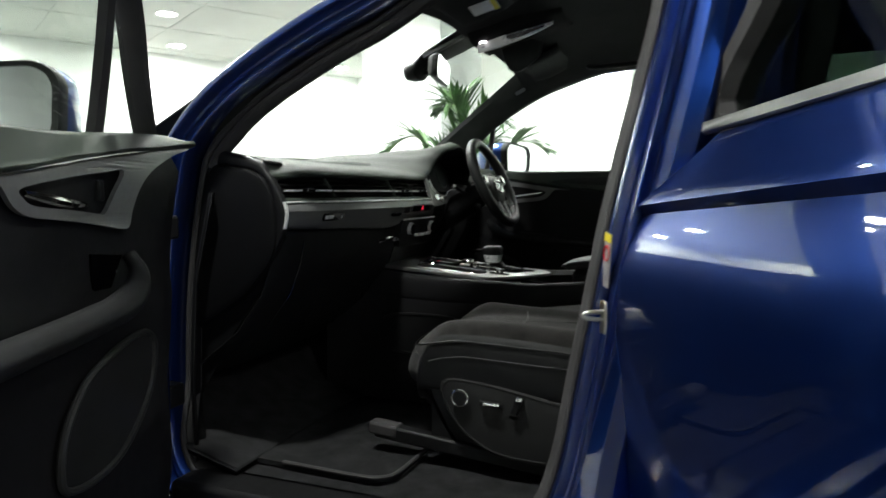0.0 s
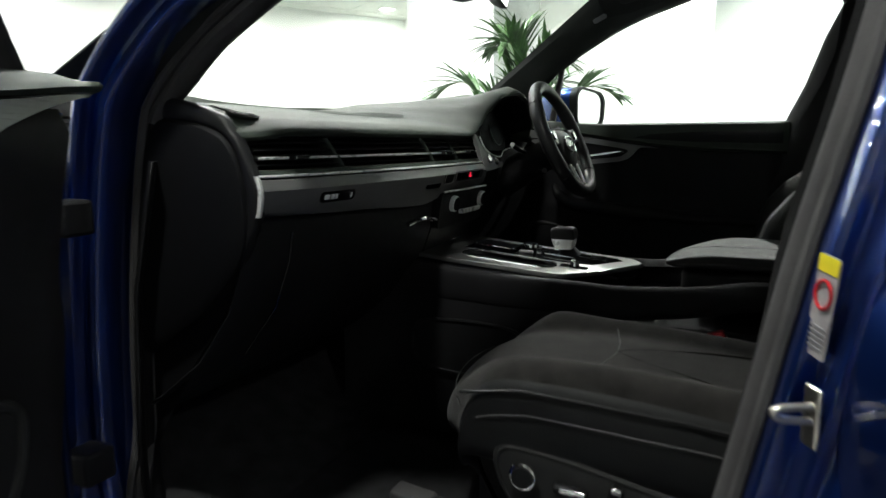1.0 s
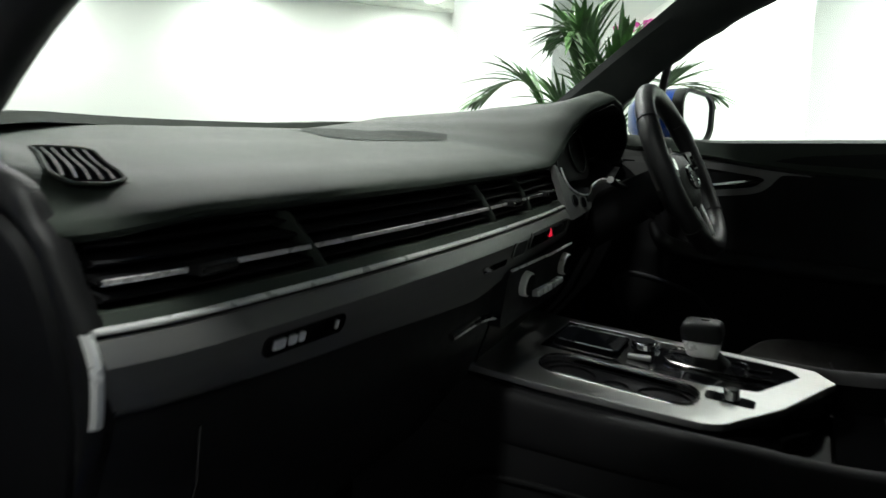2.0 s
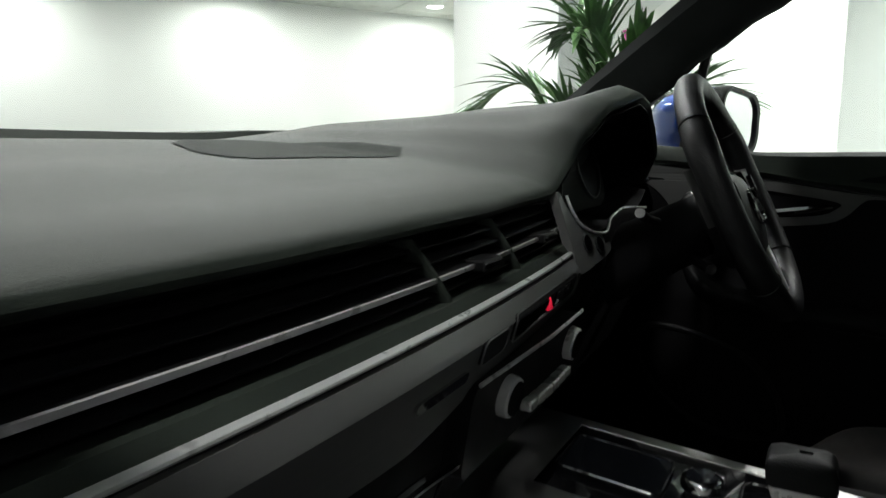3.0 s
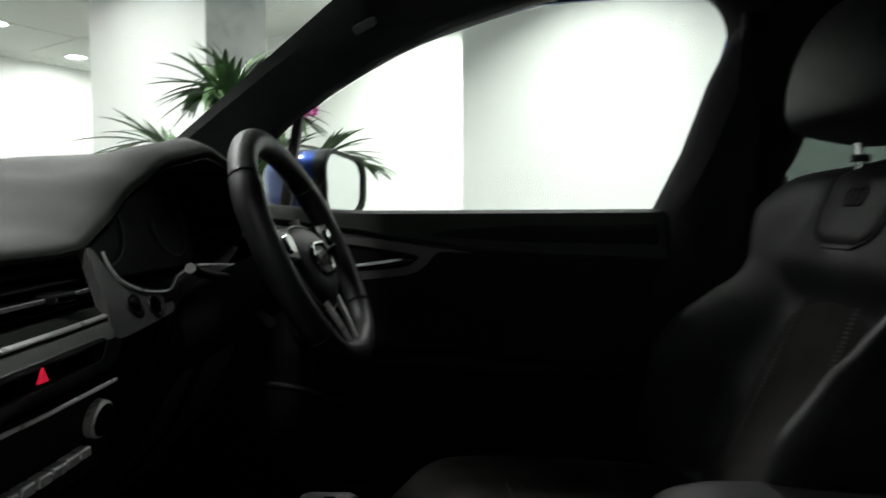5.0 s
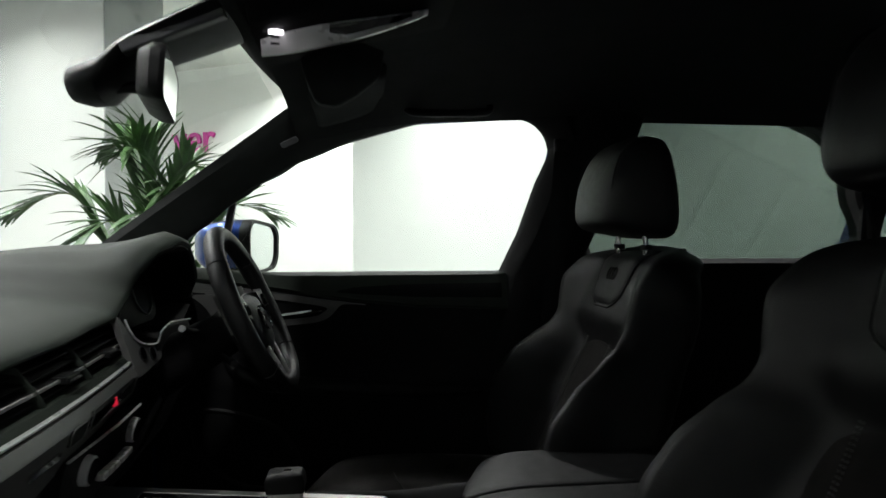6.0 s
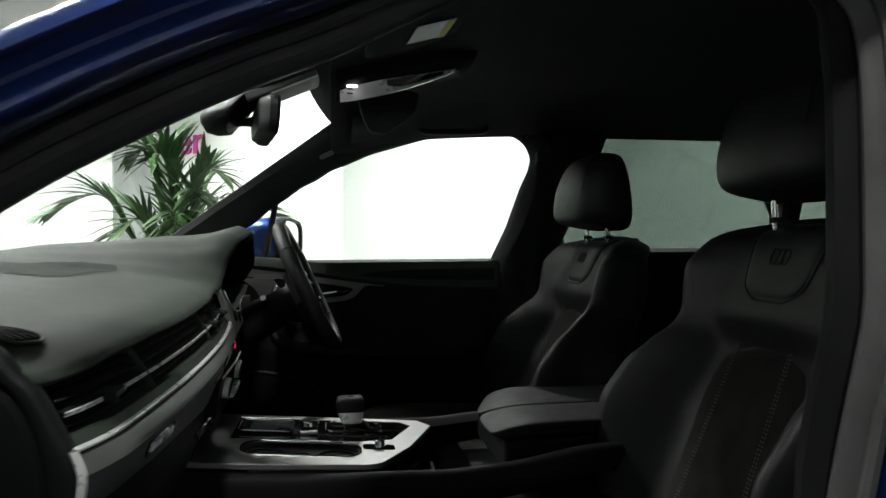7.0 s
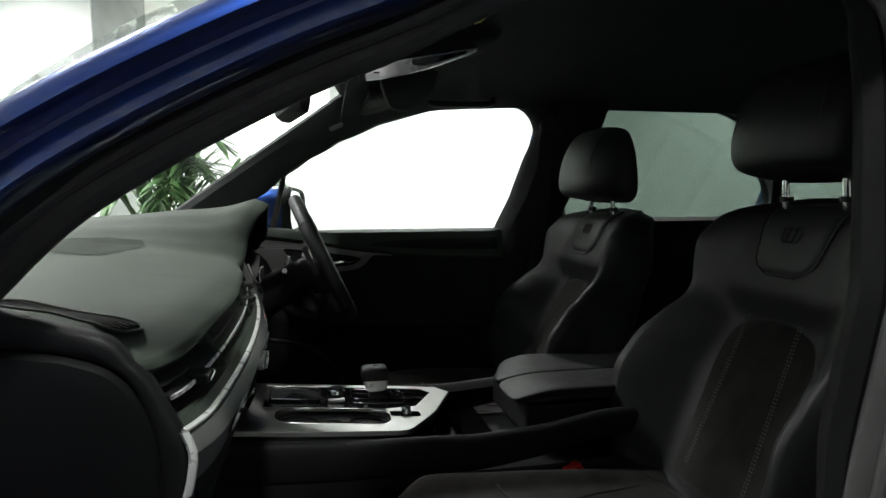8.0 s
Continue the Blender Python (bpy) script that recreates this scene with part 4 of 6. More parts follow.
            rows.append([Vector((xx + 0.055 * max(0.0, yc + w * a) / 0.15 * (1 - step(0.0, 0.5, f)), yc + w * sh * a, low + (top - low) * b)) for a, b in ((-0.9, 0.0), (-1, 0.12), (-1, 0.42), (-0.985, 0.5), (-1, 0.58), (-1.0, 0.80), (-0.985, 0.95), (-0.93, 1.0), (0, 1.03), (0.93, 1.0), (0.985, 0.95), (1.0, 0.80), (1, 0.5), (1, 0.12), (0.9, 0.0))])
        bm = grid(rows, close_v=True)
        bm.verts.ensure_lookup_table()
        bm.faces.new([bm.verts[i] for i in range(15)])
        part("arm_rest", bm, LEATHER, con, "padded black leather arm rest half", subsurf=1)
    part("arm_rest_foot", box((0.56, 0, 0.800), (0.38, 0.250, 0.075)), BLACK, con, "black body under the arm rest", bevel=0.014)
    # The tray's deep black paints the shade it lies in.
    part("storage_tray", box((0.295, 0, 0.747), (0.065, 0.29, 0.004)), VOID, con, "tray before the arm rest, shade put into its black")
    # side pocket panel towards the passenger
    ring = [(-0.205, 0.640), (-0.165, 0.688), (0.02, 0.690), (0.075, 0.655), (0.085, 0.600), (0.03, 0.572), (-0.17, 0.580)]
    pr = spline([(x, 0, z) for x, z in ring], 40, True)
    part("side_panel", slab([(p.x, p.z) for p in pr], (), lambda a, b: (a, -0.197, b), (0, 0.006, 0)), BLACK, con, "recessed black side panel", bevel=0.002)
    part("side_panel_rim", tube([Vector((p.x, -0.197, p.z)) for p in pr], 0.004, 6, True), LEATHER, con)


build_console()


# front seats
def build_seat(cy, out, dz, name_label, dx=0.0, low_by=0.0):
    """out: +1 where the seat's outer side is +y. dz lifts the backrest, dx moves it back, low_by lowers the cushion."""
    seat = part("front_seat", box((0.36, cy, 0.50), (0.46, 0.36, 0.10)), BLACK, None, name_label, bevel=0.03)
    tagged(seat, name_label, "car seat", "front seats")
    # cushion: sections from front to back, each across the seat
    prof = [(0.060, 0.575, 0.545, 0.6), (0.012, 0.590, 0.60, 0.82), (0.006, 0.625, 0.640, 0.95), (0.026, 0.680, 0.676, 1.0), (0.075, 0.710, 0.708, 1.0), (0.14, 0.724, 0.720, 1.0), (0.20, 0.730, 0.724, 1.0),
            (0.30, 0.732, 0.722, 1.0), (0.42, 0.726, 0.715, 1.0), (0.54, 0.716, 0.70, 1.0), (0.64, 0.712, 0.69, 1.0)]
    rows = []
    for x, zt, ze, sc in prof:
        zt, ze = zt - low_by, ze - low_by
        low = (0.60 if x > 0.05 else min(zt - 0.02, 0.60)) - low_by * 0.5
        bol = 0.042 if x > 0.1 else 0.016
        back = 0.085 * (1 - step(0.0, 0.16, x))  # corners drawn back
        pts = []
        for a, z, k in ((-1.0, low, 1), (-1.03, (low + ze) / 2, 1), (-1.02, ze - 0.008, 1), (-0.97, ze + 0.4 * bol, 1), (-0.86, zt + bol * 0.85, 0.75), (-0.76, zt + bol, 0.5), (-0.64, zt + bol * 0.25, 0.3), (-0.58, zt - 0.004, 0.2), (-0.3, zt + 0.002, 0.05),
                        (0, zt + 0.002, 0), (0.3, zt + 0.002, 0.05), (0.58, zt - 0.004, 0.2), (0.64, zt + bol * 0.25, 0.3), (0.76, zt + bol, 0.5), (0.86, zt + bol * 0.85, 0.75), (0.97, ze + 0.4 * bol, 1), (1.02, ze - 0.008, 1), (1.03, (low + ze) / 2, 1), (1.0, low, 1)):
            if a * out < -0.6:
                z -= 0.024 * step(0.6, 0.76, -a * out) * (1 - step(0.95, 1.0, -a * out)) * step(0.1, 0.25, x)  # flatter bolster beside the console
            pts.append(Vector((x + back * k, cy + 0.235 * a * (0.82 if a * out < 0 else 1.0) * (0.5 + 0.5 * sc), z)))
        rows.append(pts)
    cushion = part("cushion", grid(rows), LEATHER, seat, "seat cushion with dark suede top and black leather sides", subsurf=2, thick=0.01)
    cushion.data.materials.append(SUEDE)
    cushion.data.polygons.foreach_set("material_index", [1 if 3 <= k % 18 <= 14 else 0 for k in range(len(cushion.data.polygons))])
    for s in (-1, 1):
        wide = 1.0 if s == out else 0.82
        pts = [Vector((0.10 + 0.5 * i / 30, cy + s * 0.2385 * wide, -low_by + lerp_table([(0.1, 0.712), (0.2, 0.727), (0.42, 0.720), (0.6, 0.704)], 0.10 + 0.5 * i / 30))) for i in range(31)]
        part("cushion_piping", tube(pts, 0.0026, 8), LEATHER, seat, "raised seam along the cushion side")
        low = [Vector((p.x + 0.012, cy + s * 0.2432 * wide, p.z - 0.040 + 0.006 * step(0.10, 0.14, p.x))) for p in pts[1:]]
        part("side_stitch", tube(low, 0.0010, 6), STITCH, seat, "pale stitch line on the leather side")
    seam = [Vector((0.296 - 0.028 * abs(a) ** 1.5, cy + 0.140 * a, 0.7315 - low_by + 0.010 * step(0.75, 1.0, abs(a)))) for a in (-1, -0.8, -0.6, -0.3, 0, 0.3, 0.6, 0.8, 1)]
    part("cross_seam", tube(seam, 0.0018, 6), LEATHER, seat, "raised cross seam of the cushion")
    for s in (-1, 1):
        seam = [Vector((0.296 + 0.30 * f, cy + s * 0.125 * f ** 0.7, lerp_table([(0.296, 0.7318), (0.42, 0.7262), (0.54, 0.7162), (0.64, 0.7122)], 0.296 + 0.30 * f) - low_by)) for f in (0, 0.1, 0.25, 0.5, 0.75, 1)]
        part("panel_seam", tube(spline(seam, 16), 0.0018, 6), SUEDE, seat, "raised diagonal seam of the cushion")
    bm = bmesh.new()
    for i in range(60):
        a = -0.98 + 1.96 * i / 59
        x = 0.024 + 0.070 * abs(a) ** 2.2
        z = 0.6835 - low_by - 0.002 * abs(a)
        yy = cy + 0.225 * a * (0.82 if a * out < 0 else 1.0)
        tube([(x, yy, z), (x, yy + 0.0045, z)], 0.0009, 4, bm=bm)
    tagged(part("front_stitching", bm, STITCH, seat, "pale stitch row along the cushion front"), kind="stuff")
    # side base panel and controls
    so = out
    ring = spline([(0.152, 0, 0.600), (0.158, 0, 0.632), (0.19, 0, 0.639), (0.28, 0, 0.630), (0.42, 0, 0.604), (0.60, 0, 0.570), (0.62, 0, 0.47), (0.34, 0, 0.455), (0.23, 0, 0.490), (0.175, 0, 0.545)], 48, True)
    rows = [[Vector((0.33 + (p.x - 0.33) * k, cy + so * y, 0.56 + (p.z - 0.56) * k)) for p in ring] for k, y in ((1.0, 0.195), (1.0, 0.228), (0.97, 0.238), (0.9, 0.241), (0.5, 0.243), (0.05, 0.243))]
    part("side_base", grid(rows, close_v=True), SEATBASE, seat, "black plastic seat side panel with power controls")
    rim = [Vector((0.33 + (p.x - 0.33) * 0.93, cy + so * 0.2405, 0.56 + (p.z - 0.56) * 0.90)) for p in ring]
    part("side_base_rim", tube(rim, 0.0022, 6, True), SEATBASE, seat, "raised edge round the seat controls")
    skirt = [[Vector((x, cy + so * y, z)) for x, z in ((0.105, 0.625), (0.130, 0.560), (0.165, 0.500), (0.20, 0.455))] for y in (-0.19, -0.1, 0.0, 0.1, 0.205)]
    part("front_skirt", grid(skirt), BLACK, seat, "black cloth skirt under the cushion front", thick=0.008)
    skirt = [[Vector((x, cy + so * 0.205, z)) for z in (0.45, 0.52, 0.62)] for x in (0.12, 0.2, 0.4, 0.6)]
    part("side_skirt", grid(skirt), BLACK, seat, "black inner side of the seat frame", thick=0.008)
    ring = [Vector((0.208 + 0.0185 * math.cos(a), cy + so * 0.252, 0.594 + 0.0185 * math.sin(a))) for a in (2 * math.pi * i / 28 for i in range(28))]
    part("lumbar_ring", tube(ring, 0.0032, 8, True), CHROME, seat, "chrome lumbar control ring")
    part("lumbar_knob", disc((0.208, cy + so * 0.249, 0.594), (0, 1, 0), 0.0165, 0.016, 26), BLACK, seat)
    part("lumbar_tick", tube([(0.191, cy + so * 0.252, 0.610), (0.195, cy + so * 0.252, 0.606)], 0.0022, 6), CHROME, seat)
    part("seat_slide_switch", box((0.280, cy + so * 0.250, 0.586), (0.050, 0.014, 0.012), Matrix.Rotation(radians(4), 4, "Y")), BLACK, seat, bevel=0.003)
    part("switch_cap", box((0.284, cy + so * 0.2585, 0.5885), (0.038, 0.005, 0.007)), CHROME, seat, "chrome switch cap", bevel=0.002)
    part("recline_switch", box((0.341, cy + so * 0.251, 0.590), (0.017, 0.016, 0.040), Matrix.Rotation(radians(18), 4, "Y")), BLACK, seat, bevel=0.004)
    part("recline_cap", box((0.347, cy + so * 0.2605, 0.606), (0.016, 0.005, 0.009)), CHROME, seat, "chrome recline cap", bevel=0.002)
    for s in (-1, 1):
        part("seat_rail", box((0.25, cy + s * 0.20, 0.452), (0.56, 0.035, 0.035), Matrix.Rotation(radians(5), 4, "Y")), BLACK, seat, "black seat rail", bevel=0.006)
        part("rail_end", box((-0.005, cy + s * 0.20, 0.480), (0.075, 0.042, 0.030), Matrix.Rotation(radians(5), 4, "Y")), RUBBER, seat, "rubber rail end cover", bevel=0.006)
    # backrest in its own frame: s up along the back, n towards the front
    b0, b1 = Vector((0.615 + dx, cy, 0.70)), Vector((0.842 + dx, cy, 1.232 + dz))
    d = (b1 - b0).normalized()
    n = Vector((-d.z, 0, d.x))
    length = (b1 - b0).length
    at = lambda s, y, h: b0 + d * s * length + n * h + Vector((0, y, 0))
    mid = lambda s: 0.034 * step(0.575, 0.68, s) * (1 - 0.5 * step(0.85, 1.0, s))

    def shell(name, text, s0, s1, hw, bf, centre, count):
        """A padded piece of the backrest between two heights, from its half widths and bolster heights."""
        rows = []
        for i in range(count + 1):
            s = s0 + (s1 - s0) * i / count
            w, f = lerp_table(hw, s), lerp_table(bf, s)
            t = 0.105 - 0.05 * step(0.6, 1.0, s)
            round_top = 0.035 * step(0.90, 1.0, s)
            inner = min(lerp_table([(0, 0.145), (0.4, 0.150), (0.56, 0.120), (0.7, 0.13), (1.0, 0.08)], s), w * 0.72)
            line = [at(s, w * a, h - round_top) for a, h in ((-0.80, -t), (-0.96, -t * 0.75), (-1.0, -t * 0.2), (-1.0, f * 0.55), (-0.965, f * 0.95), (-0.90, f * 1.02))]
            c = centre(s) - round_top
            e = max(f * 0.35 - round_top, c)
            line += [at(s, y, h) for y, h in ((-inner * 1.12, e), (-inner, c), (-inner * 0.5, 0.002 + c), (0, 0.002 + c), (inner * 0.5, 0.002 + c), (inner, c), (inner * 1.12, e))]
            line += [at(s, w * a, h - round_top) for a, h in ((0.90, f * 1.02), (0.965, f * 0.95), (1.0, f * 0.55), (1.0, -t * 0.2), (0.96, -t * 0.75), (0.80, -t))]
            rows.append(line)
        bm = grid(rows, close_v=True)
        bm.verts.ensure_lookup_table()
        k = len(rows[0])
        bm.faces.new([bm.verts[count * k + i] for i in range(k)])
        bm.faces.new([bm.verts[i] for i in range(k)])
        part(name, bm, LEATHER, seat, text, subsurf=1)

    shell("backrest", "black leather sports backrest with deep bolsters and shoulder wings", 0.0, 1.0,
          [(0.0, 0.225), (0.2, 0.256), (0.40, 0.254), (0.50, 0.244), (0.58, 0.226), (0.63, 0.219), (0.70, 0.229), (0.78, 0.238), (0.86, 0.227), (0.94, 0.187), (0.98, 0.142), (1.0, 0.105)],
          [(0.0, 0.085), (0.14, 0.122), (0.30, 0.138), (0.42, 0.120), (0.52, 0.088), (0.59, 0.063), (0.65, 0.057), (0.72, 0.068), (0.79, 0.075), (0.88, 0.056), (0.95, 0.030), (1.0, 0.004)], mid, 34)
    # suede lower centre with arched top
    rows = []
    for i in range(17):
        f = i / 16
        w = 0.142 if f < 0.7 else 0.142 * math.sqrt(max(0.06, 1 - ((f - 0.7) / 0.31) ** 2.4))
        s = 0.04 + 0.56 * f
        rows.append([at(s, w * a, 0.009 + 0.002 * math.cos(a * 3) - 0.008 * abs(a) ** 8) for a in (-1, -0.92, -0.6, -0.3, 0, 0.3, 0.6, 0.92, 1)])
    part("backrest_centre", grid(rows), SUEDE, seat, "dark suede backrest centre panel", subsurf=1, thick=0.012)
    for s_ in (-1, 1):
        bm = bmesh.new()
        for side in (-0.003, 0.003):
            for i in range(46):
                f0 = 0.10 + 0.50 * i / 46
                y = s_ * (0.052 + 0.03 * (1 - f0)) + side
                tube([at(f0, y, 0.0135), at(f0 + 0.0055, y, 0.0135)], 0.0008, 4, bm=bm)
        tagged(part("stitched_seam", bm, STITCH, seat, "double row of pale stitching"), kind="stuff")
    # badge panel: a soft trapezoid pad with a sunk seam round it
    surf = lambda u: mid(u) + 0.002 - 0.035 * step(0.90, 1.0, u)
    rows = []
    for i in range(13):
        f = i / 12
        u = 0.715 + 0.245 * f
        half = (0.070 + 0.026 * f) * math.sqrt(1 - 0.75 * max(0.0, 1 - f / 0.22) ** 2) * (1 - 0.10 * max(0.0, (f - 0.85) / 0.15) ** 2)
        edge = -0.004 if i in (0, 12) else 0.005
        rows.append([at(u, half * a, surf(u) + (edge if abs(a) < 0.99 else -0.004)) for a in (-1, -0.95, -0.7, -0.35, 0, 0.35, 0.7, 0.95, 1)])
    outline = [r[0] for r in rows] + rows[-1][1:-1] + [r[-1] for r in reversed(rows)] + rows[0][-2:0:-1]
    part("shoulder_panel", grid(rows), LEATHER, seat, "smooth leather panel with embossed emblem", subsurf=1)
    part("shoulder_panel_seam", tube([p + n * 0.004 for p in outline], 0.0026, 6, True), BLACK, seat)
    bm = bmesh.new()
    for q in (-0.014, 0.0, 0.014):
        ring = [at(0.84 + 0.024 * math.sin(a), q + 0.008 * math.cos(a), surf(0.84) + 0.006) for a in (2 * math.pi * i / 14 for i in range(14))]
        tube(ring, 0.0014, 5, True, bm=bm)
    part("embossed_emblem", bm, LEATHER, seat, "embossed plain emblem")
    part("belt_guide", box(at(0.985, 0, -0.035), (0.05, 0.16, 0.012)), BLACK, seat, bevel=0.004)
    # head restraint
    hc = Vector((0.803 + dx, cy, 1.362 + dz - (0.012 if dx else 0.0)))
    lean = Matrix.Rotation(radians(10), 3, "Y")
    rows = []
    for z, w, x0, x1 in ((-0.108, 0.100, -0.045, 0.055), (-0.102, 0.128, -0.068, 0.074), (-0.078, 0.145, -0.082, 0.080), (-0.02, 0.148, -0.084, 0.064), (0.035, 0.142, -0.074, 0.044), (0.072, 0.128, -0.056, 0.028), (0.088, 0.108, -0.036, 0.016), (0.092, 0.075, -0.016, 0.006)):
        ring = []
        for a, b in ((-1, 0.2), (-0.97, -0.45), (-0.86, -0.86), (-0.5, -1), (0, -1.04), (0.5, -1), (0.86, -0.86), (0.97, -0.45), (1, 0.2), (0.96, 0.7), (0.8, 0.96), (0.4, 1), (-0.4, 1), (-0.8, 0.96), (-0.96, 0.7)):
            x = (x0 if b < 0 else x1) * abs(b)
            ring.append(hc + lean @ Vector((x, w * a, z)))
        rows.append(ring)
    bm = grid(rows, close_v=True)
    bm.verts.ensure_lookup_table()
    k = 15
    bm.faces.new([bm.verts[i] for i in range(k)])
    bm.faces.new([bm.verts[7 * k + i] for i in range(k)])
    part("head_restraint", bm, LEATHER, seat, "black leather head restraint", subsurf=2)
    for s_ in (-1, 1):
        seam = [hc + lean @ Vector((x, s_ * 0.104, z)) for x, z in ((-0.062, -0.09), (-0.0745, -0.02), (-0.0695, 0.035), (-0.052, 0.070), (-0.028, 0.084))]
        part("restraint_seam", tube(spline(seam, 14), 0.0016, 5), BLACK, seat)
        part("restraint_post", tube([(0.812 + dx, cy + s_ * 0.070, 1.215 + dz - 0.02), (0.806 + dx, cy + s_ * 0.070, 1.285 + dz)], 0.0062, 12), CHROME, seat, "chrome head restraint post")
        part("post_collar", disc((0.812 + dx, cy + s_ * 0.070, 1.219 + dz), (0, 0, 1), 0.012, 0.010, 20), BLACK, seat)
    return seat


build_seat(-0.375, -1, 0.028, "black leather and suede front passenger seat", 0.0, 0.006)
build_seat(0.380, 1, 0.0, "black leather and suede driver's seat", -0.042, 0.035)


def buckle(y, x, z):
    b = part("belt_buckle", box((x + 0.015, y, z - 0.039), (0.036, 0.027, 0.085), Matrix.Rotation(radians(-25), 4, "Y")), BLACK, car, "black seat belt buckle with red button", bevel=0.004)
    part("release_button", box((x, y, z + 0.004), (0.034, 0.024, 0.022), Matrix.Rotation(radians(-25), 4, "Y")), RED, b, "red release button", bevel=0.003)


buckle(-0.196, 0.446, 0.716)
buckle(0.198, 0.427, 0.640)


def build_rear_bench():
    seat = part("rear_seat", box((1.45, 0, 0.50), (0.50, 1.30, 0.16)), BLACK, None, "black leather rear bench seat", bevel=0.04)
    tagged(seat, "black leather rear bench seat with three backrests", "car seat")
    for cy in (-0.43, 0.0, 0.43):
        part("rear_cushion", box((1.42, cy, 0.66), (0.50, 0.425, 0.16)), LEATHER, seat, "black rear seat cushion", bevel=0.05, bevel_segments=4)
        part("rear_backrest", box((1.76, cy, 0.95), (0.16, 0.425, 0.60), Matrix.Rotation(radians(18), 4, "Y")), LEATHER, seat, "black rear backrest", bevel=0.05, bevel_segments=4)
        part("rear_restraint", box((1.88, cy, 1.33), (0.10, 0.26, 0.17), Matrix.Rotation(radians(12), 4, "Y")), LEATHER, seat, "black rear head restraint", bevel=0.04, bevel_segments=4)


build_rear_bench()


# ---- doors ----
IDENT = Matrix()


def hinge_turn(x, y, degrees):
    return Matrix.Translation((x, y, 0)) @ Matrix.Rotation(radians(degrees), 4, "Z") @ Matrix.Translation((-x, -y, 0))


FLIP = Matrix.Diagonal((1, -1, 1, 1))
WINDOW = [(-0.30, 1.150), (-0.25, 1.215), (-0.15, 1.305), (-0.05, 1.372), (0.06, 1.436), (0.16, 1.479), (0.28, 1.516), (0.40, 1.540), (0.52, 1.553), (0.62, 1.556), (0.676, 1.535), (0.698, 1.490), (0.681, 1.42), (0.632, 1.28), (0.572, 1.150)]


def win_y(z):
    return 0.776 - 0.20 * (z - 1.15)


def build_front_door(m, label, bend=0.0):
    """A front door, made for the driver's side and laid by m; bend curves the window inwards at the top."""
    win_y = lambda z: 0.776 - (0.20 + 0.10 * bend) * (z - 1.15) - 0.9 * bend * (z - 1.15) ** 2
    put = lambda bm: moved(bm, m)
    door = None
    # outer skin
    skin_y = [(0.38, 0.925), (0.50, 0.945), (0.72, 0.962), (0.93, 0.958), (1.00, 0.962), (1.035, 0.968), (1.06, 0.944), (1.14, 0.905)]
    rows = [[Vector((x, lerp_table(skin_y, z) - 0.012 * step(0.1, -0.4, x), z)) for z in (0.38, 0.45, 0.52, 0.62, 0.72, 0.82, 0.92, 1.0, 1.022, 1.036, 1.05, 1.07, 1.10, 1.14)] for x in (-0.385, -0.37, -0.25, -0.1, 0.1, 0.3, 0.5, 0.60, 0.612)]
    door = part("front_door", put(grid(rows)), PAINT, car, label, thick=0.02)
    # shut face round the edge
    ring = [(-0.375, 1.13), (-0.385, 0.8), (-0.38, 0.50), (-0.33, 0.40), (0.40, 0.40), (0.50, 0.50), (0.54, 0.75), (0.59, 1.0), (0.60, 1.13)]
    rows = [[Vector((x, 0.935, z)), Vector((x * 0.98, 0.86, z)), Vector((x * 0.90, 0.80, z)), Vector((x * 0.84, 0.752, z))] for x, z in ring]
    part("shut_face", put(grid(rows)), PAINT, door, "blue painted door edge", thick=0.01)
    # inner lining
    prof = [(1.128, 0.742), (1.10, 0.728), (1.06, 0.733), (1.0, 0.738), (0.94, 0.742), (0.905, 0.741), (0.885, 0.738), (0.86, 0.736), (0.80, 0.738), (0.70, 0.742), (0.56, 0.735), (0.45, 0.745), (0.41, 0.77)]
    rows = []
    for i in range(25):
        shelf = step(2, 6, i)
        row = []
        for z, y in prof:
            front = lerp_table([(0.41, -0.285), (0.66, -0.292), (0.85, -0.314), (0.97, -0.325), (1.04, -0.335), (1.11, -0.345)], z)
            x = front + (0.56 - front) * i / 24
            row.append(Vector((x, y - 0.012 * math.exp(-((z - 0.87) / 0.03) ** 2) * shelf, z)))
        rows.append(row)
    part("door_lining", put(grid(rows)), CONSOLE, door, "black door lining", thick=0.01)
    # top pad
    rows = []
    for i in range(31):
        x = -0.390 + 0.965 * i / 30
        lift = 0.022 * step(0.05, -0.34, x)
        nose = 0.010 * step(-0.36, -0.39, x)
        low = lerp_table([(-0.39, 1.146), (-0.171, 1.124), (-0.036, 1.106), (0.107, 1.083), (0.212, 1.069), (0.35, 1.056), (0.58, 1.048)], x)
        rows.append([Vector((x, y, z)) for y, z in ((0.772, 1.146 + lift - nose), (0.752, 1.149 + lift - nose), (0.732, 1.143 + lift - nose), (0.717, low + 0.018), (0.711, low + 0.012), (0.716, low + 0.006), (0.726, low + 0.003), (0.742, low + 0.001))])
    part("door_top_pad", put(grid(rows)), PAD, door, "soft black pad along the window sill", thick=0.012)
    # aluminium inlay with handle pocket
    out = spline([(-0.385, 1.148, 0), (-0.28, 1.137, 0), (-0.171, 1.124, 0), (-0.036, 1.106, 0), (0.107, 1.083, 0), (0.206, 1.069, 0), (0.160, 1.071, 0), (0.142, 1.066, 0), (0.118, 1.040, 0), (0.085, 1.026, 0), (0.010, 1.018, 0),
                  (-0.07, 1.008, 0), (-0.150, 0.999, 0), (-0.166, 1.030, 0), (-0.185, 1.065, 0), (-0.225, 1.096, 0), (-0.310, 1.128, 0)], 90, True)
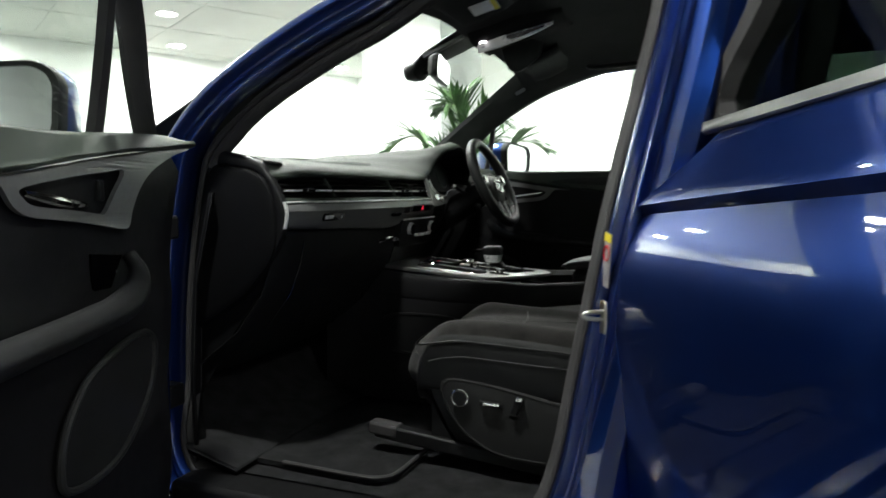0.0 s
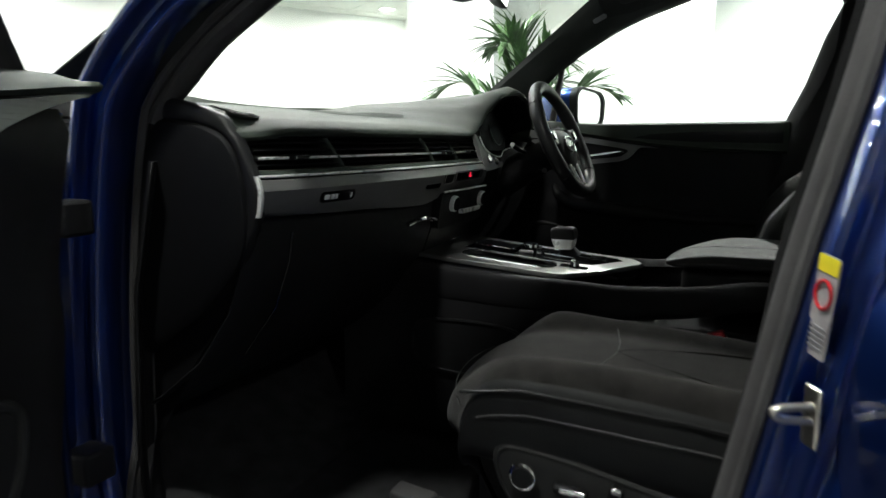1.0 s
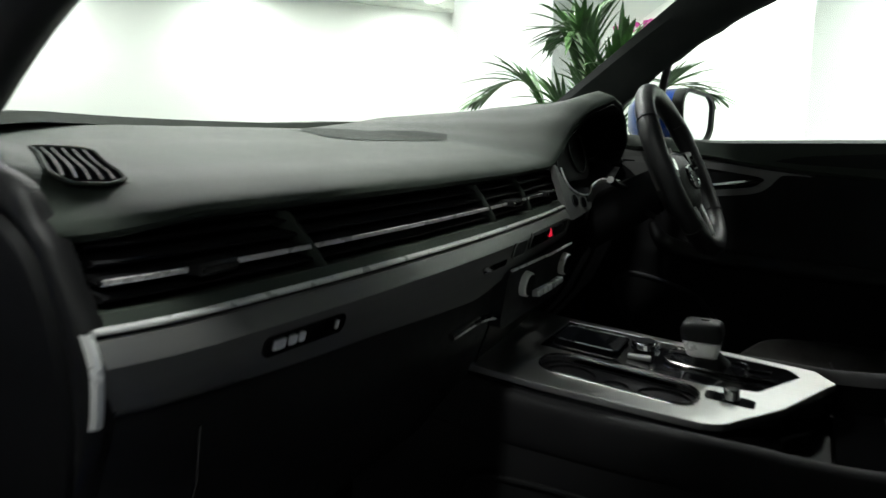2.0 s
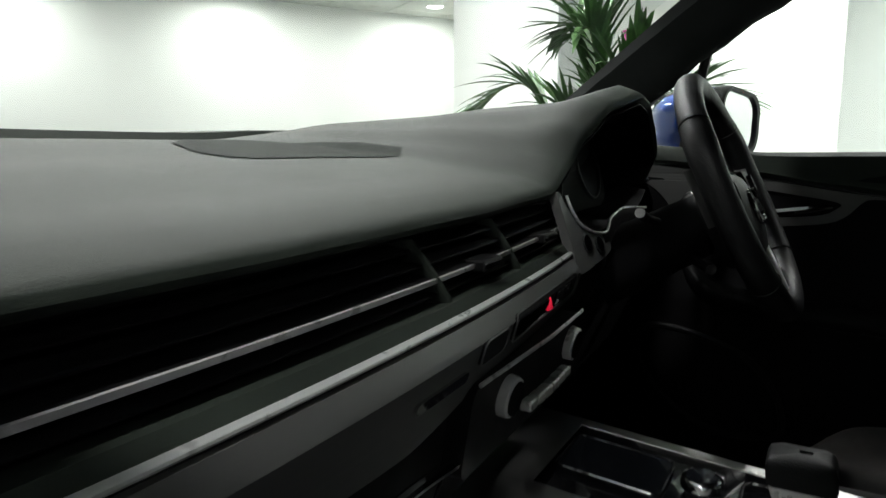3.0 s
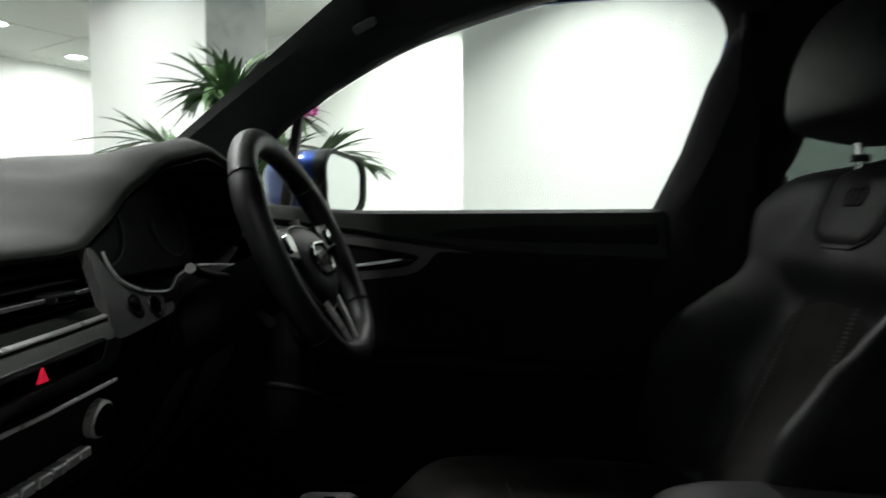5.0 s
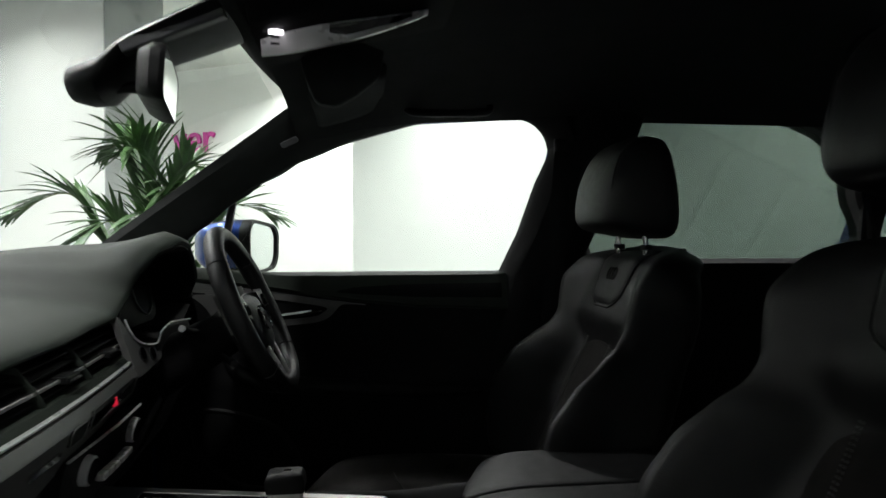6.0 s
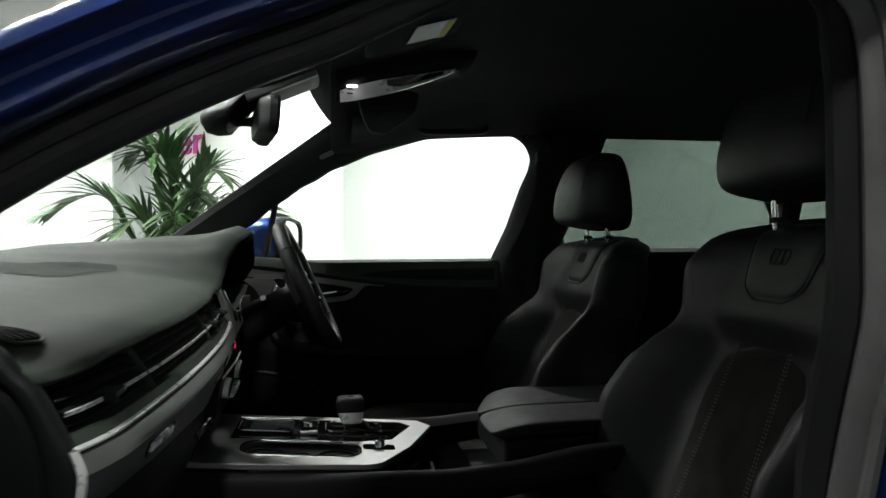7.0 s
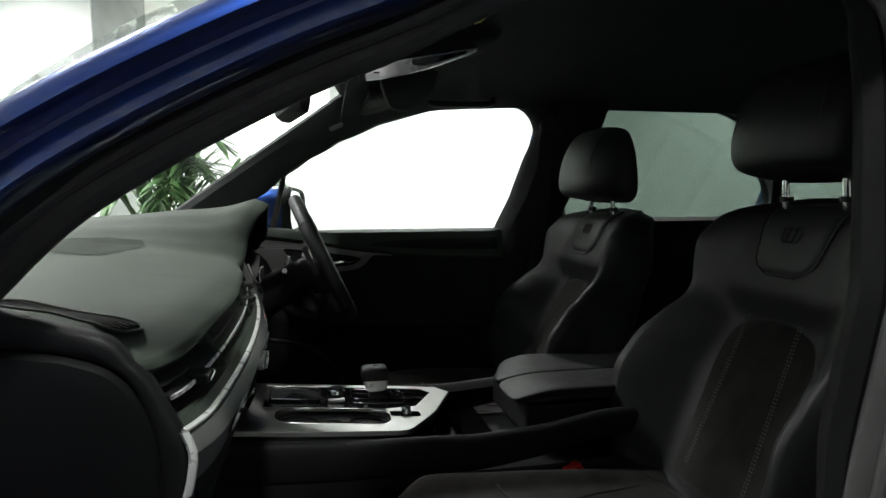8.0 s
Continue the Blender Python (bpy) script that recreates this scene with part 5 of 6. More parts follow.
    hole = spline([(-0.128, 1.095, 0), (-0.08, 1.092, 0), (-0.025, 1.086, 0), (0.03, 1.078, 0), (0.106, 1.064, 0), (0.100, 1.050, 0), (0.075, 1.040, 0), (0.0, 1.033, 0), (-0.065, 1.026, 0), (-0.085, 1.028, 0), (-0.106, 1.060, 0)], 60, True)
    inlay = lambda a, b: (a, 0.7225 - 0.01 * step(1.0, 1.1, b) + 0.012 * step(-0.1, -0.33, a), b)
    part("door_inlay", put(slab([(p.x, p.y) for p in out], ([(p.x, p.y) for p in hole],), inlay, (0, 0.008, 0))), INLAY, door, "brushed aluminium door inlay round the handle", smooth=False, bevel=0.0012)
    line = [Vector(inlay(p.x, p.y)) + Vector((0, -0.003, 0.002)) for p in spline([(-0.385, 1.150, 0), (-0.171, 1.126, 0), (-0.036, 1.108, 0), (0.107, 1.085, 0), (0.212, 1.069, 0)], 30)]
    part("inlay_light_line", put(tube(line, 0.0018, 6)), CHROME, door, "thin bright line above the inlay")
    part("handle_pocket", put(slab([(p.x, p.y) for p in hole], (), lambda a, b: (a, 0.744, b), (0, 0.004, 0))), GLOSS, door, "dark handle pocket", smooth=False)
    lev = spline([(-0.055, 0.735, 1.040), (0.0, 0.724, 1.043), (0.05, 0.718, 1.050), (0.098, 0.718, 1.058)], 16)
    part("door_release", put(tube(lev, [0.004 + 0.004 * math.sin(math.pi * i / 15) for i in range(16)], 8)), CHROME, door, "chrome door release lever")
    part("lock_switch", put(box((-0.085, 0.732, 1.062), (0.016, 0.012, 0.034))), BLACK, door, bevel=0.003)
    # pull handle sweeping into the arm rest
    pull = spline([(-0.141, 0.718, 0.954), (-0.130, 0.696, 0.926), (-0.102, 0.688, 0.897), (-0.05, 0.684, 0.879), (0.02, 0.684, 0.871), (0.12, 0.684, 0.863), (0.33, 0.690, 0.849), (0.52, 0.71, 0.845)], 40)
    pull = [p + Vector((0, 0.035 * (1 - bend), 0)) for p in pull]
    part("door_arm_rest", put(tube(pull, [0.012 + 0.014 * step(0, 16, i) for i in range(40)], 12, flat=0.85)), BLACK, door, "curved padded pull handle and arm rest")
    # No hollow here: the grip's shade is a black patch on the lining.
    part("pull_recess", put(slab([(-0.150, 0.953), (-0.064, 0.962), (-0.066, 0.905), (-0.085, 0.890), (-0.115, 0.902)], (), lambda a, b: (a, 0.7395, b), (0, -0.003, 0))), VOID, door, "flat black patch for the shade of the grip recess", smooth=False)
    # speaker
    ring = spline([(-0.185, 0.811, 0), (-0.212, 0.803, 0), (-0.226, 0.780, 0), (-0.216, 0.725, 0), (-0.182, 0.675, 0), (-0.12, 0.627, 0), (-0.06, 0.609, 0), (0.005, 0.610, 0), (0.042, 0.632, 0), (0.030, 0.700, 0), (-0.02, 0.762, 0), (-0.085, 0.791, 0), (-0.14, 0.806, 0)], 72, True)
    part("speaker_grille", put(slab([(p.x, p.y) for p in ring], (), lambda a, b: (a, 0.728, b), (0, 0.01, 0))), TRIM_CLOTH, door, "dark speaker grille", smooth=False)
    part("speaker_rim", put(tube([Vector((p.x, 0.728, p.y)) for p in ring], 0.0065, 8, True)), SEATBASE, door, "raised rim round the speaker")
    # window frame, divider and glass
    frame_out = spline([(-0.335, 0, 1.150), (-0.262, 0, 1.228), (-0.16, 0, 1.322), (-0.06, 0, 1.390), (0.05, 0, 1.453), (0.15, 0, 1.496), (0.27, 0, 1.533), (0.39, 0, 1.558), (0.52, 0, 1.572), (0.63, 0, 1.575), (0.698, 0, 1.550), (0.720, 0, 1.492), (0.702, 0, 1.42), (0.654, 0, 1.28), (0.595, 0, 1.150)], 70)
    rows = []
    for p in frame_out:
        y = win_y(p.z)
        q = Vector((0.28, 0, 1.34))
        inw = (q - Vector((p.x, 0, p.z))).normalized()
        rows.append([Vector((p.x, y + 0.022, p.z)), Vector((p.x, y - 0.012, p.z)), Vector((p.x, y - 0.018, p.z)) + inw * 0.006, Vector((p.x, y - 0.015, p.z)) + inw * 0.020, Vector((p.x, y + 0.0, p.z)) + inw * 0.024, Vector((p.x, y + 0.022, p.z)) + inw * 0.024])
    part("window_frame", put(grid(rows, close_v=True)), RUBBER, door, "black window frame")
    rows = []
    for f in (0, 0.25, 0.5, 0.75, 1):
        x, z = (-0.155 + 0.03 * f + 0.075 * f * f, 1.14 + 0.215 * f) if bend else (-0.166 + 0.046 * f, 1.14 + 0.20 * f)
        w = (0.0125 - 0.003 * f) * (1.0 if bend else 0.8)
        y = win_y(z)
        rows.append([Vector((x - w, y + 0.012, z)), Vector((x - w, y - 0.005, z)), Vector((x, y - 0.010, z)), Vector((x + w, y - 0.005, z)), Vector((x + w, y + 0.012, z))])
    part("quarter_divider", put(grid(rows, close_v=True)), RUBBER, door, "black quarter window divider")
    part("window_glass", put(slab(WINDOW, (), lambda a, b: (a, win_y(b) + 0.01, b), (0, 0.004, 0))), SIDE, door, "clear side window glass", smooth=False).visible_shadow = False
    sill = [[Vector((x, 0.772, 1.142)), Vector((x, 0.800, 1.150)), Vector((x, 0.905, 1.142)), Vector((x, 0.91, 1.12))] for x in (-0.34, 0.1, 0.58)]
    part("window_sill_seal", put(grid(sill)), RUBBER, door, "black outer sill seal", thick=0.006)
    # door mirror
    c = Vector((-0.095 - 0.085 * bend, 1.036 - 0.045 * bend, 1.212))
    ax = Vector((0.98, -0.20, 0.0)).normalized()
    across = Vector((0.20, 0.98, 0)).normalized()
    up = Vector((0, 0, 1))
    mo = [(a * (1 + 0.12 * (1 if b > 0 else -0.4) * (b / 0.07)), b) for a, b in rounded(0.240, 0.156, 0.058, 7)]
    shape = [(a, b * (1.0 - 0.18 * (a / 0.11))) if a > 0 else (a, b) for a, b in mo]
    rows = [[c + across * a * k + up * b * k - ax * h for a, b in shape] for k, h in ((1.0, -0.004), (1.02, 0.012), (1.02, 0.05), (0.98, 0.09), (0.86, 0.135), (0.62, 0.17), (0.2, 0.188))]
    bm = grid(rows, close_v=True)
    part("door_mirror", put(bm), PAINT, door, "blue door mirror with black rim")
    rows = [[c + across * a * k + up * b * k - ax * h for a, b in shape] for k, h in ((1.025, 0.020), (1.03, -0.002), (1.0, -0.010), (0.90, -0.008), (0.89, 0.0))]
    part("mirror_rim", put(grid(rows, close_v=True)), BLACK, door, "black mirror rim")
    part("mirror_glass", put(slab([(a * 0.9, b * 0.9) for a, b in shape], (), lambda a, b: c + across * a + up * b + ax * 0.002, -ax * 0.004)), MIRROR, door, "silvered mirror glass", smooth=False)
    part("warning_light", put(box(c + across * 0.1245 + up * -0.012 + ax * 0.008, (0.004, 0.006, 0.012))), PAPER, door, "small pale warning light lens")
    foot = spline([(-0.16, 0.86, 1.135), (-0.15 - 0.04 * bend, 0.92, 1.145), (-0.13 - 0.08 * bend, 0.97 - 0.03 * bend, 1.165)], 8)
    part("mirror_foot", put(tube(foot, [0.030, 0.028, 0.026, 0.025, 0.024, 0.024, 0.024, 0.024], 12, flat=0.5)), GLOSS, door, "gloss black mirror foot")
    return door


build_front_door(IDENT, "closed blue driver's door with black lining and aluminium inlay")
FRONT_OPEN = hinge_turn(-0.46, -0.90, -74) @ FLIP
build_front_door(FRONT_OPEN, "wide open blue front passenger door with black lining", 1.0)


def build_rear_door(m, label):
    put = lambda bm: moved(bm, m)
    skin_y = [(0.38, 0.915), (0.50, 0.940), (0.70, 0.972), (0.82, 0.983), (0.89, 0.985), (0.94, 0.979), (0.98, 0.966), (1.018, 0.9505), (1.024, 0.9500), (1.030, 0.964), (1.044, 0.962), (1.075, 0.938), (1.10, 0.922), (1.14, 0.900)]
    dense = spline([(z, y, 0) for z, y in skin_y], 160)
    skin_at = lambda z: next((a.y + (b.y - a.y) * (z - a.x) / (b.x - a.x) for a, b in zip(dense, dense[1:]) if b.x > a.x and z <= b.x), skin_y[-1][1])
    front = [(0.40, 0.58), (0.55, 0.548), (0.70, 0.540), (0.87, 0.548), (0.95, 0.575), (1.02, 0.612), (1.06, 0.652), (1.10, 0.698), (1.14, 0.745)]
    rows = []
    for i in range(23):
        f = (0, 0.006, 0.02)[i] if i < 3 else (i - 2) / 20
        rise = (0.070 if m is not IDENT else 0.020) * f
        rows.append([Vector((lerp_table(front, z) + (1.582 - lerp_table(front, z)) * f, skin_at(z) - (0.016, 0.004, 0.001)[min(i, 2)] * (i < 3), z + rise * step(0.7, 1.03, z))) for z in (0.38, 0.45, 0.52, 0.62, 0.70, 0.76, 0.82, 0.86, 0.89, 0.915, 0.94, 0.96, 0.98, 0.995, 1.008, 1.018, 1.026, 1.034, 1.044, 1.056, 1.075, 1.10, 1.125, 1.14)])
    door = part("rear_door", put(grid(rows)), PAINT, car, label, thick=0.02)
    ring = [(0.735, 1.13), (0.665, 1.07), (0.612, 1.015), (0.578, 0.95), (0.551, 0.87), (0.545, 0.7), (0.555, 0.55), (0.585, 0.42), (1.35, 0.42), (1.48, 0.62), (1.55, 0.85), (1.58, 1.13)]
    rows = [[Vector((x, lerp_table(skin_y, z) - 0.022, z)), Vector((x + 0.004, 0.86, z)), Vector((x + 0.01, 0.745, z))] for x, z in ring]
    part("shut_face", put(grid(rows)), PAINT, door, "blue painted door edge", thick=0.01)
    rows = [[Vector((x, y, z)) for z, y in ((1.180, 0.80), (1.168, 0.755), (1.10, 0.735), (0.95, 0.745), (0.87, 0.71), (0.80, 0.735), (0.45, 0.745))] for x in (0.66, 0.9, 1.2, 1.56)]
    part("door_lining", put(grid(rows)), TRIM_CLOTH, door, "black rear door lining", thick=0.01)
    part("lining_line", put(tube([(0.90, 0.733, 1.125), (1.0, 0.733, 1.125), (1.10, 0.733, 1.122)], 0.0016, 6)), CHROME, door, "thin bright line on the lining")
    strip = [[Vector((x, 0.898, 1.137 + r)), Vector((x, 0.906, 1.142 + r)), Vector((x, 0.904, 1.156 + r)), Vector((x, 0.888, 1.160 + r))] for x, r in ((0.725, 0.004), (0.9, 0.014), (1.2, 0.032 if m is not IDENT else 0.012), (1.57, 0.055 if m is not IDENT else 0.012))]
    part("sill_strip", put(grid(strip)), ALU, door, "satin metal strip below the rear window", thick=0.004)
    win = [(0.86, 1.165), (0.872, 1.36), (0.888, 1.46), (0.918, 1.535), (0.975, 1.562), (1.25, 1.565), (1.42, 1.54), (1.53, 1.47), (1.575, 1.36), (1.58, 1.19)]
    if m is not IDENT:
        win = [(0.70, 1.165), (0.715, 1.36), (0.755, 1.50), (0.83, 1.550), (1.15, 1.560), (1.35, 1.54), (1.48, 1.47), (1.55, 1.36), (1.57, 1.19)]
    cx, cz = 1.22, 1.34
    loop = spline([(x, 0, z) for x, z in win], 60, True)
    rows = []
    for p in loop:
        y = win_y(p.z) + 0.02
        o = (Vector((p.x, 0, p.z)) - Vector((cx, 0, cz))).normalized()
        rows.append([Vector((p.x, y + 0.055, p.z)) + o * 0.035, Vector((p.x, y - 0.02, p.z)) + o * 0.035, Vector((p.x, y - 0.03, p.z)) + o * 0.012, Vector((p.x, y - 0.02, p.z)), Vector((p.x, y + 0.05, p.z))])
    part("window_frame", put(grid(rows, close_u=True, close_v=True)), RUBBER, door, "black window frame")
    part("window_glass", put(slab([(p.x, p.z) for p in loop], (), lambda a, b: (a, win_y(b) + 0.035, b), (0, 0.004, 0))), PRIVACY, door, "dark tinted privacy glass", smooth=False).visible_shadow = False
    hnd = spline([(1.34, 0.972, 0.985), (1.37, 0.992, 0.988), (1.48, 0.992, 0.992), (1.51, 0.972, 0.993)], 16)
    part("door_handle", put(tube(hnd, 0.011, 8, flat=0.7)), PAINT, door, "blue pull handle")
    return door


build_rear_door(IDENT, "closed blue rear door with tinted window")
build_rear_door(hinge_turn(0.69, -0.90, -62) @ FLIP, "half open blue rear passenger door with dark window")


# ---- body shell ----
APERTURE = [(-0.36, 0.385), (-0.425, 0.43), (-0.447, 0.56), (-0.445, 0.70), (-0.432, 0.85), (-0.412, 0.98), (-0.390, 1.085), (-0.362, 1.165), (-0.300, 1.240), (-0.229, 1.294), (-0.140, 1.347), (-0.050, 1.394), (0.04, 1.432), (0.127, 1.462), (0.21, 1.486), (0.32, 1.510), (0.44, 1.524),
            (0.54, 1.528), (0.605, 1.515), (0.637, 1.470), (0.634, 1.39), (0.608, 1.25), (0.581, 1.12), (0.552, 0.99), (0.528, 0.86), (0.498, 0.70), (0.470, 0.55), (0.43, 0.44), (0.36, 0.39), (0.20, 0.375), (-0.10, 0.372)]


def side_y(z, base=0.80, slope=0.25):
    return base - slope * max(0.0, z - 1.14)


def aperture_sweep(name, profile, mat, sgn, label, closed=True, grow=0.0, deep=0.0, reach=0.0, sink=0.0, lean=0.0, rear=0.0, back=0.0):
    """A strip swept round the front door opening; profile rows are (away from the opening, inwards to the cabin)."""
    loop = spline([(x, 0, z) for x, z in APERTURE], 130, True)
    rows = []
    k = len(loop)
    for i, p in enumerate(loop):
        d = (loop[(i + 1) % k] - loop[i - 1]).normalized()
        o = Vector((-d.z, 0, d.x))
        if o.dot(p - Vector((0.1, 0, 0.95))) < 0:
            o = -o
        y = side_y(p.z)
        k_y = 1 + deep * step(0.42, 0.56, p.x) if deep else 1
        out = grow * (0.026 + 0.012 * step(0.05, 0.35, p.x))
        front = (1 - step(0.0, 0.25, p.x)) * step(1.10, 1.2, p.z)
        inset = (1 - step(0.0, 0.25, p.x)) * step(0.45, 0.62, p.z)
        rise = 0.019 * step(0.0, 0.24, p.x) * step(1.30, 1.42, p.z) * (1 - step(0.50, 0.63, p.x)) if sgn < 0 else 0.0
        aft = step(0.49, 0.56, p.x) * step(0.85, 0.98, p.z) * (1 - step(1.44, 1.52, p.z))
        k_in = 1 + reach * front + rear * aft
        line = []
        for a, b in profile:
            a += out - lean * front * max(b, 0.0) - (0.006 * aft if rear and b > 0.04 else 0.0)
            line.append(Vector((p.x + o.x * a + back * step(0.5, 0.6, p.x) * step(1.0, 1.3, p.z), sgn * (y - b * (k_y if b < 0 else k_in) - sink * inset), p.z + rise + o.z * a)))
        rows.append(line)
    return part(name, grid(rows, close_u=True, close_v=closed), mat, body, label)


def build_body():
    global body
    # side panels with wheel arches
    def arch(cx):
        return [(cx + 0.41 * math.cos(radians(a)), 0.385 + 0.41 * math.sin(radians(a))) for a in range(180, -1, -12)]
    side = [(-1.86, 0.30), (-1.45, 0.30), (-1.43, 0.385)] + arch(-1.02)[1:-1] + [(-0.61, 0.385), (-0.55, 0.26), (1.50, 0.26), (1.56, 0.385)] + arch(1.97)[1:-1] + [(2.38, 0.385), (2.45, 0.30), (2.95, 0.36), (3.05, 0.60), (3.02, 1.00), (2.85, 1.20), (1.60, 1.17), (1.57, 0.90), (1.47, 0.62), (1.36, 0.42), (-0.39, 0.38), (-0.40, 1.13), (-1.2, 1.06), (-1.75, 0.92), (-1.88, 0.70)]
    yy = lambda x, z: 0.95 - 0.10 * step(-1.2, -1.9, x) - 0.10 * step(2.4, 3.05, x) - 0.05 * step(0.95, 1.18, z)
    body = part("body_shell", slab(side, (), lambda a, b: (a, yy(a, b), b), (0, -0.03, 0)), PAINT, car, "metallic blue painted body", smooth=False)
    part("body_side", slab(side, (), lambda a, b: (a, -yy(a, b), b), (0, 0.03, 0)), PAINT, body, "metallic blue body side", smooth=False)
    # bonnet and front
    rows = []
    for i in range(13):
        y = -0.90 + 1.80 * i / 12
        e = abs(y) / 0.90
        rows.append([Vector((x + 0.10 * e ** 2 * (1 if x < -1.5 else 0.3), y, z - 0.05 * e ** 3)) for x, z in ((-0.93 + 0.25 * e * e, 1.105), (-1.2, 1.075), (-1.5, 1.02), (-1.75, 0.95), (-1.90, 0.84), (-1.95, 0.66), (-1.96, 0.48), (-1.90, 0.30))])
    part("bonnet", grid(rows), PAINT, body, "blue bonnet and nose", thick=0.01)
    # tail
    rows = []
    for i in range(13):
        y = -0.92 + 1.84 * i / 12
        e = abs(y) / 0.92
        rows.append([Vector((x - 0.12 * e ** 2, y * (1 - 0.16 * max(0, z - 1.1)), z)) for x, z in ((2.55, 1.66), (2.72, 1.52), (2.88, 1.28), (3.02, 1.02), (3.08, 0.80), (3.10, 0.55), (3.02, 0.30))])
    part("tailgate", grid(rows), PAINT, body, "blue tailgate", thick=0.01)
    # roof skin and headlining
    def roof(z_add, inset, x0):
        rows = []
        for i in range(25):
            f = -1 + i / 12
            row = []
            for x in (x0, 0.20, 0.40, 0.70, 1.1, 1.6, 2.1, 2.5):
                crown = lerp_table([(0.0, 1.515), (0.10, 1.548), (0.25, 1.582), (0.45, 1.602), (0.8, 1.618), (1.5, 1.622), (2.1, 1.60), (2.5, 1.55)], x)
                half = 0.635 - inset
                drop = 0.065 * abs(f) ** 3.5
                row.append(Vector((x + (0.075 * f * f if x == x0 and inset < 0 else 0.0), half * f, crown - drop + z_add)))
            rows.append(row)
        return rows
    part("headlining", grid(roof(0.0, 0.0, 0.045)), TRIM_CLOTH, body, "black cloth headlining", thick=0.008)
    part("roof_skin", grid(roof(0.075, -0.06, 0.0)), PAINT, body, "blue roof panel", thick=0.006)
    # floor, firewall, sills
    part("cabin_floor", slab([(-0.72, -0.78), (2.6, -0.78), (2.6, 0.78), (-0.72, 0.78)], (), lambda a, b: (a, b, 0.405), (0, 0, -0.04)), CARPET, body, "black carpeted floor", smooth=False)
    rows = [[Vector((x, y, z)) for x, z in ((-0.28, 0.408), (-0.45, 0.45), (-0.60, 0.56), (-0.70, 0.75), (-0.74, 1.0), (-0.78, 1.15))] for y in (-0.80, -0.4, 0, 0.4, 0.80)]
    part("firewall", grid(rows), CARPET, body, "black carpeted footwell", thick=0.02)
    for s in (-1, 1):
        mat_ = [(-0.30, s * 0.72), (0.03, s * 0.735), (0.075, s * 0.70), (0.085, s * 0.30), (0.05, s * 0.24), (-0.30, s * 0.24)]
        mat_ob = part("floor_mat", slab(mat_, (), lambda a, b: (a, b, 0.421), (0, 0, -0.012)), CARPET, None, "", smooth=False)
        tagged(mat_ob, "black carpet floor mat with a bound edge in the footwell", "floor mat", "floor mats")
        edge = spline([(-0.20, s * 0.728, 0.424), (0.0, s * 0.735, 0.424), (0.055, s * 0.725, 0.424), (0.080, s * 0.68, 0.424), (0.086, s * 0.5, 0.424), (0.082, s * 0.30, 0.424), (0.05, s * 0.243, 0.424)], 30)
        part("mat_binding", tube(edge, 0.005, 6), RUBBER, mat_ob, "bound edge of the floor mat")
    # door opening: painted flange and rubber seal, both sides
    for s in (-1, 1):
        if s < 0:
            aperture_sweep("door_flange", [(0.006, 0.062), (0.005, 0.044), (0.002, 0.028), (-0.001, 0.014), (0.0, 0.0), (0.003, -0.016), (0.008, -0.021), (0.016, -0.020), (0.027, -0.016), (0.031, -0.019), (0.034, -0.040), (0.039, -0.046), (0.047, -0.044), (0.057, -0.035), (0.063, -0.022), (0.063, 0.005), (0.05, 0.066), (0.02, 0.070)], PAINT, s, "blue painted door opening flange", deep=0.6)
        if s > 0:
            aperture_sweep("frame_trim", [(-0.012, -0.03), (-0.018, 0.0), (-0.012, 0.03), (0.0, 0.06), (0.025, 0.085), (0.035, 0.06), (0.03, -0.05)], TRIM_CLOTH, s, "black inner trim of the closed door opening", grow=1.0, back=0.026)
            continue
        aperture_sweep("door_seal", [(0.003, -0.001), (-0.003, -0.006), (-0.009, -0.005), (-0.013, 0.000), (-0.011, 0.006), (-0.009, 0.009), (-0.014, 0.012), (-0.021, 0.017), (-0.024, 0.024), (-0.021, 0.031), (-0.016, 0.034), (-0.006, 0.036), (0.012, 0.020)], RUBBER, s, "dark grey rubber door seal with a rolled lip", sink=0.040, lean=0.30)
        trim = aperture_sweep("opening_trim", [(-0.016, 0.034), (-0.021, 0.040), (-0.024, 0.048), (-0.021, 0.060), (-0.006, 0.076), (0.02, 0.085), (0.03, 0.08), (0.02, 0.03)], SEALTRIM, s, "inner trim of the door opening, light and shade put into two tones", reach=0.10, sink=0.010, lean=0.20, rear=0.22)
        # paler material beside the windscreen paints the light there, the darker rest paints shade
        trim.data.materials.append(RUBBER)
        trim.data.polygons.foreach_set("material_index", [1 if p.center.x < 0.30 and p.center.z > 1.12 and p.center.y < -0.66 else 0 for p in trim.data.polygons])
    # A pillar linings and screen
    for s in (-1, 1):
        rows = []
        for k in range(17):
            f = 1.12 * k / 16
            a = Vector((-0.47 + 0.505 * f, s * (0.720 - 0.150 * f), 1.187 + 0.345 * f))
            b = Vector((-0.36 + 0.50 * f, s * (0.748 - 0.10 * f), 1.185 + 0.345 * f + 0.035 * math.sin(math.pi * min(f, 1.0))))
            if s > 0:
                x = -0.31 + 0.63 * f
                x = min(x, 0.33)
                z = lerp_table([(-0.31, 1.165), (-0.2, 1.262), (-0.115, 1.328), (-0.038, 1.380), (0.069, 1.440), (0.197, 1.492), (0.322, 1.527)], x)
                b = Vector((x, 0.728 - 0.14 * (z - 1.165), z))
            mid = (a + b) / 2 + Vector((0.012, -s * 0.022, 0.0))
